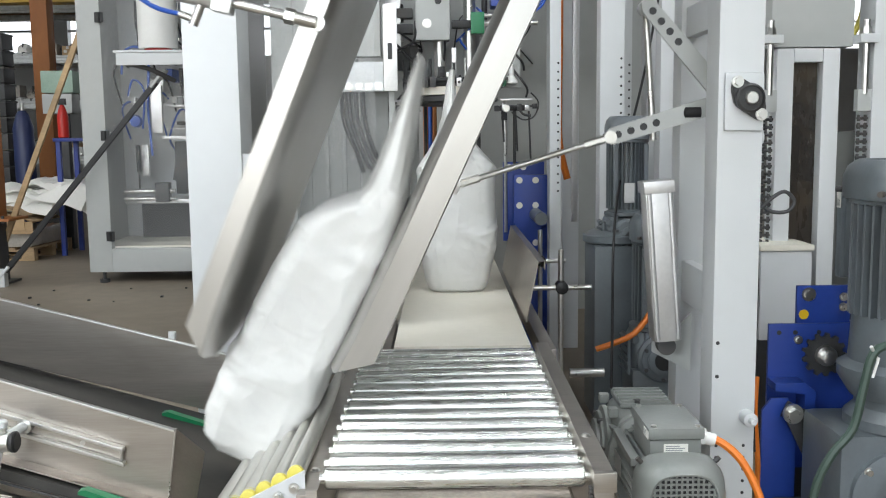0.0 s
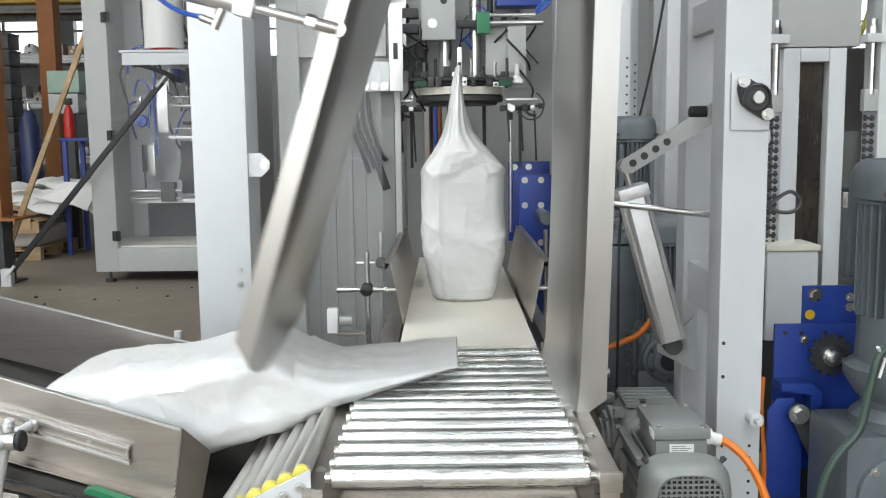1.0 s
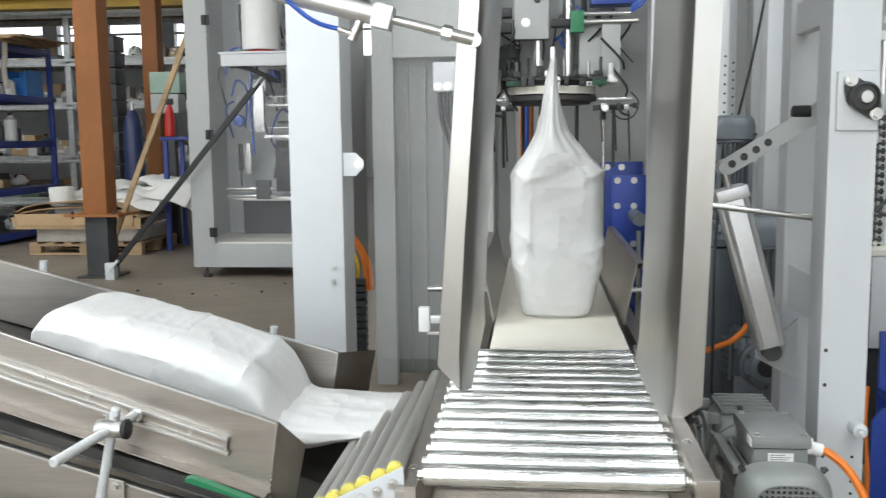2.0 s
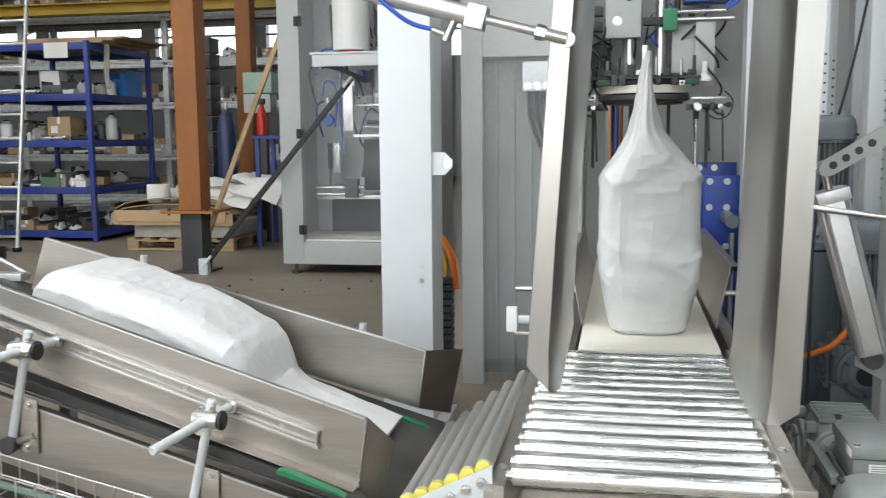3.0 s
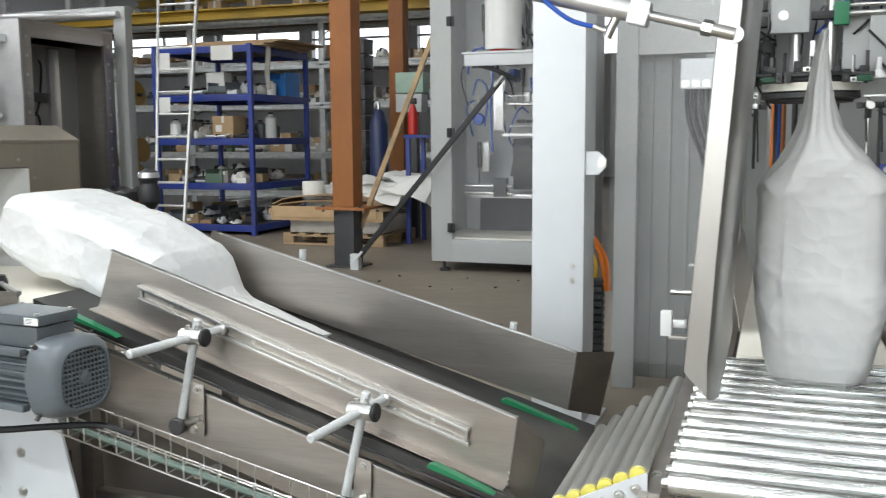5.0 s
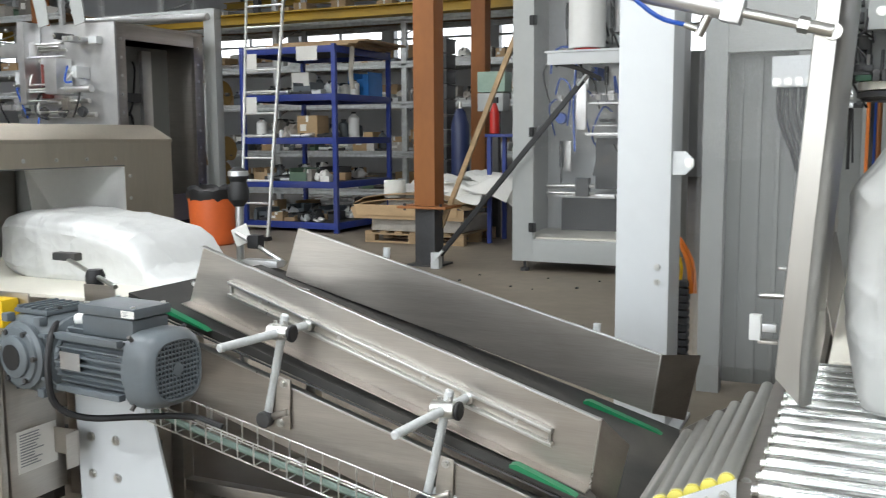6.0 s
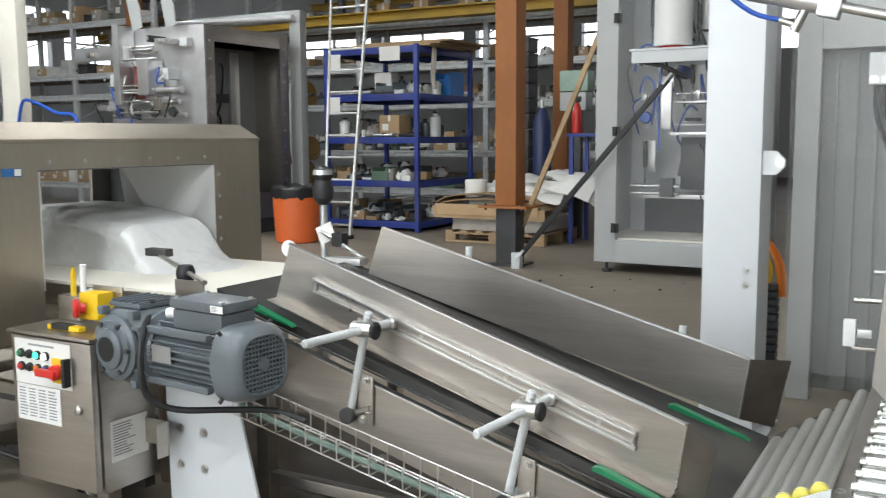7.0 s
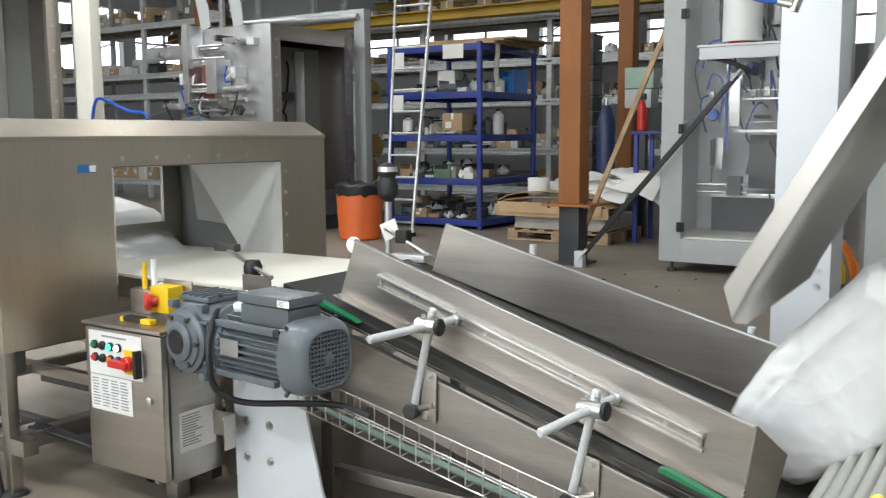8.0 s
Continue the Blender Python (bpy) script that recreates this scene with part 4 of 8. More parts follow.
    for k in range(12):
        x0, z0 = rgh.uniform(-0.38, 0.36), rgh.uniform(1.62, 2.0)
        x1, z1 = x0 + rgh.uniform(-0.12, 0.12), z0 - rgh.uniform(0.08, 0.25)
        part("hose", tube([(c.x + x0, 5.14, z0), (c.x + x0 + rgh.uniform(-0.06, 0.06), 5.02, (z0 + z1) / 2 + 0.03), (c.x + x1, 5.10, z1)], rgh.choice((0.004, 0.006))), rgh.choice((BLACK, BLACK, HOSEBLUE, DARK_AND_SHADE)), t)
    for x, z, h in ((-0.30, 1.66, 0.30), (-0.19, 1.66, 0.22), (0.17, 1.64, 0.40), (0.245, 1.64, 0.30), (0.30, 1.64, 0.22)):
        part("guide_column", rod((c.x + x, 5.18, z), (c.x + x, 5.18, z + h), 0.016, 14), rgh.choice((CHROME, DARKSTEEL)), t)
        cl = part("collar", lathe([(0.022, 0), (0.030, 0.004), (0.030, 0.03), (0.022, 0.034)], pose(c.x + x, 5.18, z + h * 0.5), 16), ALU, t)
    part("wiring_plate", box((c.x + 0.255, 5.0, 1.55), (c.x + 0.35, 5.008, 1.88), 0.003), LGREY, t, "drilled grey wiring plate")
    part("cup", lathe([(0.035, 0), (0.035, 0.012), (0.014, 0.04), (0.012, 0.10)], pose(c.x + 0.30, 4.97, 1.57), 16), WHITEPLASTIC, t)
    for x0, x1, z in ((-0.43, -0.2, 1.425), (0.2, 0.44, 1.425)):
        for k in range(6):
            x = x0 + (x1 - x0) * (k + 0.5) / 6
            part("arm_fitting", box((c.x + x - 0.012, 4.935, z + 0.006 * (k % 3)), (c.x + x + 0.012, 4.958, z + 0.03 + 0.008 * (k % 2)), 0.003), (DARKSTEEL, ALU, BLACK)[k % 3], t)
        for k in range(3):
            x = x0 + (x1 - x0) * (k + 0.7) / 3.4
            part("feeler", rod((c.x + x, 4.96, z), (c.x + x + 0.01, 4.96, z - 0.16 - 0.05 * k), 0.005, 8), DARKSTEEL, t)
    # connector box with three glands at the guard's edge
    v = part("connector_box", box((-0.53, 4.70, 1.525), (-0.285, 4.748, 1.67), 0.006), WHITE, t)
    for k in range(5):
        bolt(v, (-0.505 + 0.049 * k, 4.70, 1.55), (0, -1, 0), 0.013, 0.008)
    part("end_plate", box((-0.283, 4.70, 1.525), (-0.215, 4.72, 1.95), 0.004), ALU, v)
    part("end_plate_slot", box((-0.262, 4.697, 1.68), (-0.240, 4.6995, 1.76), 0.004), DARK_AND_SHADE, v)
    for k in range(4):
        part("hose", tube([(-0.50 + 0.035 * k, 4.74, 1.53), (-0.49 + 0.035 * k, 4.74, 1.38), (-0.43 + 0.03 * k, 4.75, 1.22), (-0.40 + 0.03 * k, 4.76, 1.12 + 0.02 * k)], 0.011), (BLACK, DARK_AND_SHADE, DARKSTEEL, BLACK)[k], t)
    part("fan_grille", box((-0.16, 5.2, 1.52), (-0.10, 5.3, 1.70), 0.004), DARK_AND_SHADE, t)
    part("curved_hook", tube([(-0.34, 4.6, 1.16), (-0.32, 4.6, 1.10), (-0.30, 4.6, 1.04)], 0.02), DARK_AND_SHADE, t)
    return t


right_portal()
left_column()
filler_machine()
sealing_head()


# ---- tilting blades ----
def blade(side):
    """A long folded steel blade that hangs from a pivot at its thing's origin."""
    t = thing("tipping_blade", (0, 0, 0), "long folded stainless steel tipping blade hung from above", "machine part", "tipping blades")
    drop = 1.36 if side < 0 else 1.565
    up = 0.75
    f = 0.068 if side < 0 else 0.085
    y0, y1 = 2.40, (3.15 if side < 0 else 3.02)
    s = side
    # folded sheet: inner plate along y, front flange, small outer return
    def sec(z, kx=0.0):
        return [(0 + kx, y1, z), (0 + kx, y0 + 0.10, z), (s * 0.016 + kx, y0 + 0.012, z), (s * 0.024 + kx, y0, z), (s * f, y0, z), (s * (f + 0.004), y0 + 0.03, z)]
    bm = bmesh.new()
    rows_ = []
    for z, kx in ((up, 0), (0, 0), (-drop + 0.42, 0), (-drop + 0.12, -0.004 * s), (-drop, -0.012 * s)):
        q = sec(z, kx)
        if z == -drop:
            q = [(a, b, z + dz) for (a, b, _), dz in zip(q, (0.05, 0.0, 0.01, 0.02, 0.08, 0.10))]
        rows_.append([bm.verts.new(p) for p in q])
    for a, b in zip(rows_, rows_[1:]):
        for k in range(5):
            bm.faces.new((a[k], a[k + 1], b[k + 1], b[k]))
    bmesh.ops.recalc_face_normals(bm, faces=bm.faces)
    bmesh.ops.solidify(bm, geom=list(bm.faces), thickness=0.004)
    part("sheet", bm, BLADE, t, local=True)
    part("stiffener", box((s * 0.012, y0 + 0.2, -drop + 0.3), (s * 0.035, y0 + 0.24, up), 0.003), STEEL, t, local=True)
    part("pivot_tube", rod((s * 0.03, 2.2, 0.02), (s * 0.03, 3.4, 0.02), 0.03), STEEL, t, local=True)
    if side > 0:
        part("rod_eye", box((0.004, 2.955, -1.02), (0.125, 2.967, -0.975), 0.004), CHROME, t, local=True)
    else:
        part("rod_eye", lathe([(0.02, -0.012), (0.02, 0.012)], pose(-0.03, 2.395, -0.43, 90, 0, 0), 18), CHROME, t, local=True)
    return t


blade_l = blade(-1)
blade_r = blade(1)


ROD = 0.52


def tie_rod():
    """Threaded rod between crank and blade; local x runs along it."""
    t = thing("link_rod", (0, 0, 0), "zinc-plated link rod with ball joint ends", "link rod")
    part("shank", rod((0.03, 0, 0), (ROD - 0.03, 0, 0), 0.0095), CHROME, t, local=True)
    for x, s in ((0.0, 1), (ROD, -1)):
        part("rod_end", add_rod(lathe([(0.02, -0.011), (0.02, 0.011)], pose(x, 0, 0, 90, 0, 0), 18), (x + 0.02 * s, 0, 0), (x + 0.085 * s, 0, 0), 0.0135, 6), CHROME, t, local=True)
    return t


CRANK = V(0.907, 2.995, 1.40)
ARM, ARM2, SPREAD = 0.38, 0.39, 66


def bell_crank():
    """Two perforated arms on the bearing shaft; the first lies along local -x."""
    t = thing("bell_crank", (0, 0, 0), "light grey perforated bell crank on the bearing shaft", "lever")
    for L, turn in ((ARM, 0), (ARM2, SPREAD)):
        m = pose(0, 0, 0, 0, turn, 0)
        bm = prism([(0, 0.03), (-L, 0.026), (-L - 0.022, 0.012), (-L - 0.022, -0.012), (-L, -0.026), (0, -0.03)], -0.006, 0.006, "y")
        bm.transform(m)
        a = part("arm", bm, LGREY, t, local=True)
        for k in range(4):
            part("hole", lathe([(0.012, -0.0075), (0.012, 0.0075)], m @ pose(-L + 0.02 + 0.042 * k, 0, 0, 90, 0, 0), 14), DARK_AND_SHADE, a, local=True)
    part("hub", lathe([(0.045, -0.04), (0.045, 0.04)], pose(0, 0, 0, 90, 0, 0), 20), DARKSTEEL, t, local=True)
    return t


RAM = V(0.735, 3.04, 0.62)


def ram():
    """Pneumatic cylinder that drives the crank; local z runs along it."""
    t = thing("air_cylinder", (0, 0, 0), "slim aluminium pneumatic cylinder with a bright piston rod", "cylinder")
    bm = box((-0.046, -0.046, 0), (0.046, 0.046, 0.50), 0.014)
    b = part("barrel", bm, ALU, t, local=True)
    for sx in (-0.034, 0.034):
        part("tie_bar", rod((sx, -0.047, 0.01), (sx, -0.047, 0.49), 0.008, 8), ALU, b, local=True)
    part("head", box((-0.05, -0.052, 0.49), (0.05, 0.052, 0.53), 0.006), ALU, t, local=True)
    part("foot_eye", lathe([(0.03, -0.02), (0.03, 0.02)], pose(0, 0, -0.02, 90, 0, 0), 18), DARKSTEEL, t, local=True)
    r = part("piston_rod", rod((0, 0, -0.42), (0, 0, 0), 0.011), CHROME, t, local=True)
    part("rod_end", lathe([(0.024, -0.012), (0.024, 0.012)], pose(0, 0, 0, 90, 0, 0), 18), CHROME, r, local=True)
    return t, r


link = tie_rod()
crank = bell_crank()
cyl, piston = ram()
t = thing("cylinder_bracket", (0.74, 3.06, 0.55), "white steel bracket carrying the cylinder foot", "bracket")
part("bracket", prism([(0.70, 0.57), (0.83, 0.50), (0.83, 0.70), (0.77, 0.64), (0.70, 0.64)], 3.075, 3.087, "y"), LGREY, t)


def left_cylinder():
    """Cylinder that draws the left blade; local x runs along it."""
    t = thing("air_cylinder", (0, 0, 0), "pneumatic cylinder with chromed rod and blue hose", "cylinder")
    part("barrel", add_box(rod((-0.30, 0, 0), (0.12, 0, 0), 0.026), (0.07, -0.03, -0.03), (0.12, 0.03, 0.03), 0.006), ALU, t, local=True)
    part("piston_rod", rod((0.12, 0, 0), (0.26, 0, 0), 0.012), CHROME, t, local=True)
    part("nut", rod((0.25, 0, 0), (0.275, 0, 0), 0.02, 6), CHROME, t, local=True)
    part("fork", rod((0.275, 0, 0), (0.33, 0, 0), 0.015), CHROME, t, local=True)
    part("elbow", add_rod(rod((0.04, 0, -0.02), (0.03, 0, -0.075), 0.012), (0.03, 0, -0.06), (-0.01, 0, -0.055), 0.009), CHROME, t, local=True)
    part("hose", tube([(-0.01, 0, -0.055), (-0.08, -0.01, -0.05), (-0.18, -0.02, 0.0), (-0.25, -0.02, 0.06)], 0.006), HOSEBLUE, t, local=True)
    return t


pull = left_cylinder()


# ---- sacks ----
def sack_rings(profile, seg, seed, crease, pleat=0.0):
    """Rings of (z, half width x, half depth y, squareness); creased by noise."""
    bm = bmesh.new()
    rings = []
    for z, a, b, p, ox in profile:
        ring = []
        for k in range(seg):
            u = 2 * math.pi * k / seg
            c, s = math.cos(u), math.sin(u)
            x = a * math.copysign(abs(c) ** (2 / p), c)
            y = b * math.copysign(abs(s) ** (2 / p), s)
            q = V(x * 9, y * 9, z * 7 + seed)
            low = math.exp(-((z - 0.27) / 0.12) ** 2) + math.exp(-((z - 0.60) / 0.07) ** 2)
            f1 = noise.voronoi(V(x * 5 + z * 1.5, y * 5, z * 6.5 + seed))[0]
            f2 = noise.voronoi(V(x * 11, y * 11 + z * 3, z * 13 + seed * 2))[0]
            edge = math.exp(-((f1[1] - f1[0]) / 0.10) ** 2)
            wob = 0.6 * noise.noise(q * 0.45) + (0.2 + 0.6 * low) * (f1[0] - 0.45) * 1.5 + (0.12 + 0.5 * low) * edge + 0.5 * low * (f2[0] - 0.4)
            fold = abs(noise.noise(V(x * 4 + seed, y * 4, z * 9 + x * 5))) + 0.5 * abs(noise.noise(V(x * 7, y * 7 + seed, z * 6 - x * 9)))
            wob += (0.12 + 1.15 * low) * (0.28 - fold) * 1.5
            wob += (0.45 + 0.9 * noise.noise(V(x * 3, seed, z * 5))) * math.exp(-((abs(x) - 0.55 * a) / 0.010) ** 2) - 0.25 * math.exp(-((abs(x) - 0.62 * a) / 0.016) ** 2)
            wob += pleat * (abs((u * 13 / math.pi + 1.3 * noise.noise(V(u, z * 4, seed))) % 2 - 1) - 0.5)
            k2 = 1 + crease * wob / max(a, 0.05)
            ring.append(bm.verts.new((ox + x * k2, y * (1 + crease * wob / b), z + crease * 0.5 * noise.noise(q + V(5, 5, 5)))))
        rings.append(ring)
    for r0, r1 in zip(rings, rings[1:]):
        for k in range(seg):
            bm.faces.new((r0[k], r0[(k + 1) % seg], r1[(k + 1) % seg], r1[k]))
    bm.faces.new(rings[0][::-1])
    bm.faces.new(rings[-1])
    bmesh.ops.recalc_face_normals(bm, faces=bm.faces)
    return bm


def lerp_profile(keys, n):
    out = []
    zs = [k[0] for k in keys]
    for i in range(n + 1):
        z = zs[0] + (zs[-1] - zs[0]) * i / n
        out.append((z, *[float(np.interp(z, zs, [k[j] for k in keys])) for j in (1, 2, 3, 4)]))
    return out


NECK = 0.63


def sack(seed, label, body_keys, neck_keys, crease, at, pleat=1.3):
    t = thing("sack", (0, 0, 0), label, "bag", "filled white sacks")
    part("body", sack_rings(lerp_profile(body_keys, 90), 120, seed, crease), BAG, t, local=True)
    n = part("neck", sack_rings(lerp_profile(neck_keys, 36), 112, seed + 7, crease * 0.7, pleat), BAG, t, "flattened gathered sack mouth", local=True)
    n.location = at
    ax, by = body_keys[1][1] * 0.86, body_keys[1][2] * 0.86
    loop = [(ax * math.copysign(abs(math.cos(u)) ** 0.55, math.cos(u)), by * math.copysign(abs(math.sin(u)) ** 0.55, math.sin(u)), 0.004) for u in [math.pi * k / 12 for k in range(25)]]
    part("base_fold", tube(loop, 0.003, 6, 1), BAG, t, "welded seam round the base", local=True)
    return t, n


# rings: height, half thickness, half width, squareness, shift of the middle
UPPER_A, NECK_A = V(0.10, 0, 0.42), V(-0.03, 0, 0.39)
sack_a, upper_a = sack(1.3, "filled white film sack tipped onto the inclined chute",
                       [(0, 0.085, 0.215, 4, 0), (0.025, 0.115, 0.232, 6, 0), (0.09, 0.135, 0.240, 7, 0), (0.2, 0.141, 0.24, 6, 0), (0.42, 0.141, 0.243, 6, 0), (0.46, 0.134, 0.238, 6, 0), (0.50, 0.10, 0.20, 5, 0)],
                       [(-0.05, 0.120, 0.225, 6, -0.10), (-0.025, 0.140, 0.2425, 6, -0.10), (0.02, 0.142, 0.2435, 6, -0.10), (0.14, 0.140, 0.245, 6, -0.098), (0.25, 0.134, 0.246, 5.5, -0.092), (0.30, 0.120, 0.247, 5, -0.080), (0.34, 0.100, 0.248, 4.4, -0.064), (0.38, 0.074, 0.248, 3.4, -0.044), (0.44, 0.046, 0.246, 2.8, -0.028)], 0.007, UPPER_A, 0.0)
upper_a.name = "upper_body"
neck_a = part("neck", sack_rings(lerp_profile([(-0.03, 0.088, 0.2475, 3.6, -0.035), (0.0, 0.074, 0.247, 3.4, -0.02), (0.05, 0.058, 0.246, 2.8, -0.004), (0.12, 0.048, 0.243, 2.6, 0.0), (0.22, 0.036, 0.235, 2.4, 0.004), (0.32, 0.024, 0.222, 2.2, 0.008), (0.42, 0.010, 0.205, 2, 0.012)], 36), 112, 8.3, 0.005, 0.7), BAG, upper_a, "flattened gathered sack mouth", local=True)
neck_a.location = NECK_A
sack_b, neck_b = sack(9.1, "filled white film sack standing upright on the cream belt",
                      [(0, 0.125, 0.12, 3.4, 0), (0.015, 0.142, 0.145, 3.6, 0), (0.06, 0.156, 0.16, 4, 0), (0.16, 0.174, 0.175, 4.4, 0), (0.3, 0.184, 0.18, 4.6, 0), (0.45, 0.185, 0.18, 4.6, 0), (0.575, 0.183, 0.185, 4.6, 0), (0.605, 0.177, 0.19, 4.2, 0), (0.635, 0.156, 0.192, 3.4, 0), (0.67, 0.122, 0.194, 2.8, -0.002)],
                      [(-0.01, 0.166, 0.192, 3.6, 0), (0.03, 0.133, 0.194, 3.0, -0.003), (0.08, 0.095, 0.19, 2.5, -0.010), (0.13, 0.064, 0.175, 2.2, -0.018), (0.20, 0.044, 0.15, 2, -0.022), (0.30, 0.027, 0.115, 2, -0.022), (0.36, 0.018, 0.09, 2, -0.02), (0.42, 0.011, 0.06, 2, -0.012)], 0.0075, V(0, 0, NECK))


def motions():
    """Everything that moves but the camera."""
    LX, LZ, RX, RZ = -0.115, 1.97, 0.365, 2.09
    L0, R0 = 4.0, 1.6  # lean at rest
    left = [(0, 18.7), (0.1, 22.5), (0.25, 26), (0.6, 26.5), (0.8, 25), (0.9, 20), (1.0, 13.4), (1.1, 8.5), (1.2, 4), (1.35, 0), (2, 0), (7.5, 0), (7.6, 4.5), (7.7, 12), (7.8, 18.7), (7.9, 23), (8.0, 26)]
    right = [(0, 23.5), (0.2, 22.5), (0.3, 19.5), (0.4, 15.5), (0.6, 8), (0.8, 2), (0.95, 0), (2, 0), (7.5, 0), (7.6, 5), (7.7, 13), (7.8, 22), (8.0, 23.5)]
    walk(blade_l, [(s, pose(LX, 0, LZ, 0, L0 + a, 0)) for s, a in left])
    walk(blade_r, [(s, pose(RX, 0, RZ, 0, R0 + a, 0)) for s, a in right])
    # the crank follows the right blade through the rod, and the cylinder follows the crank
    rows_link, rows_crank, rows_cyl, rows_piston = [], [], [], []
    for s, a in right:
        e = pose(RX, 0, RZ, 0, R0 + a, 0) @ V(0.105, 2.985, -0.998)
        best = None
        for k in range(0, 241):
            ang = radians(-125 + 0.5 * k)
            q = CRANK + ARM * V(-math.cos(ang), 0, math.sin(ang))
            err = abs((V(q.x, 0, q.z) - V(e.x, 0, e.z)).length - ROD)
            if best is None or err < best[0]:
                best = (err, ang, q)
        _, ang, q = best
        d = q - e
        rows_crank.append((s, pose(CRANK.x, CRANK.y, CRANK.z, 0, math.degrees(ang), 0)))
        rows_link.append((s, pose(e.x, 2.98, e.z, 0, math.degrees(math.atan2(-d.z, d.x)), 0)))
        u = ang + radians(SPREAD)
        top = CRANK + ARM2 * V(-math.cos(u), 0, math.sin(u))
        w = top - RAM
        rows_cyl.append((s, pose(RAM.x, RAM.y, RAM.z, 0, math.degrees(math.atan2(w.x, w.z)), 0)))
        rows_piston.append((s, pose(0, 0, math.hypot(w.x, w.z))))
    walk(crank, rows_crank)
    walk(link, rows_link)
    walk(cyl, rows_cyl)
    walk(piston, rows_piston)
    rows_pull = []
    for s, a in left:
        e = pose(LX, 0, LZ, 0, L0 + a, 0) @ V(-0.03, 2.38, -0.43)
        root = V(-0.60, 2.38, 1.655)
        d = (e - root).normalized()
        at = e - d * 0.33
        rows_pull.append((s, pose(at.x, at.y, at.z, 0, math.degrees(math.atan2(-d.z, d.x)), 0)))
    walk(pull, rows_pull)
    # first sack: falls, settles on the chute, rides up and into the detector
    y = 2.90
    fall = [(0, -0.59, 2.72, 0.42, 27), (0.1, -0.68, 2.74, 0.39, 35), (0.2, -0.80, 2.76, 0.36, 45), (0.3, -0.88, 2.77, 0.355, 53), (0.4, -0.94, 2.78, 0.36, 59), (0.6, -1.03, 2.78, 0.39, 67), (0.8, -1.11, 2.78, 0.43, 76), (1.0, -1.18, 2.79, 0.48, 85), (1.2, -1.25, 2.80, 0.52, 89), (1.4, -1.32, 2.81, 0.55, 92), (1.6, -1.40, 2.84, 0.585, 95.5), (1.8, -1.49, 2.87, 0.63, 100)]
    ride = [(s, xb, y, zc(xb) + 0.150, 106.1 + min(2.0, 5 * (s - 2.15))) for s, xb in ((2.15, -1.63), (2.5, -1.75), (3.0, -1.93), (3.5, -2.12), (4.0, -2.32), (4.5, -2.55))]
    level = [(5.0, -2.79, y, 1.00, 107), (5.5, -3.05, y, 0.96, 100), (5.9, -3.27, y, 0.885, 95), (6.5, -3.57, y, 0.878, 94), (7.0, -3.84, y, 0.878, 94), (7.5, -4.22, y, 0.878, 94), (8.0, -4.6, y, 0.878, 94)]
    rows_a = fall + ride + level
    walk(sack_a, [(s, pose(x, yy, z, 0, a, 0)) for s, x, yy, z, a in rows_a])
    walk(upper_a, [(s, pose(*UPPER_A, 0, a, 0)) for s, a in ((0, 0), (0.4, 0), (0.6, -2), (0.8, -7), (1.0, -12), (1.2, -8), (1.4, -2), (1.7, 1), (2.3, 4), (2.8, 6), (5.0, 6), (5.9, 4), (8.0, 4))])
    walk(neck_a, [(s, pose(*NECK_A, 0, a, 0)) for s, a in ((0, -14), (0.2, -12), (0.4, -8), (0.8, -4), (1.0, 3), (1.2, -8), (1.4, -24), (1.7, -28), (2.1, -20), (2.6, -13), (5.0, -12), (5.9, -7), (8.0, -7))])
    # second sack: rides forward upright, waits between the blades, is tipped in its turn
    rows_b = [(0, 0.067, 4.51, TOP, 0), (1.0, 0.067, 4.26, TOP, 0), (1.5, 0.067, 4.06, TOP, 0), (2.5, 0.067, 3.76, TOP, 0), (3.5, 0.067, 3.47, TOP, 0), (4.5, 0.067, 3.19, TOP, 0), (5.5, 0.06, 2.88, TOP, 0), (6.1, 0.06, 2.74, TOP, 0), (7.3, 0.06, 2.72, TOP, 0), (7.5, 0.04, 2.72, TOP, 0)]
    rows_b += [(7.6, -0.10, 2.72, 0.57, 6), (7.7, -0.34, 2.72, 0.52, 15), (7.8, -0.58, 2.74, 0.42, 26), (7.9, -0.68, 2.76, 0.39, 34), (8.0, -0.78, 2.78, 0.37, 42)]
    walk(sack_b, [(s, pose(x, yy, z, 0, a, 0)) for s, x, yy, z, a in rows_b])
    walk(neck_b, [(s, pose(0, 0, NECK, 0, a, 0)) for s, a in ((0, 0), (7.4, 0), (7.8, 4), (8.0, 8))])

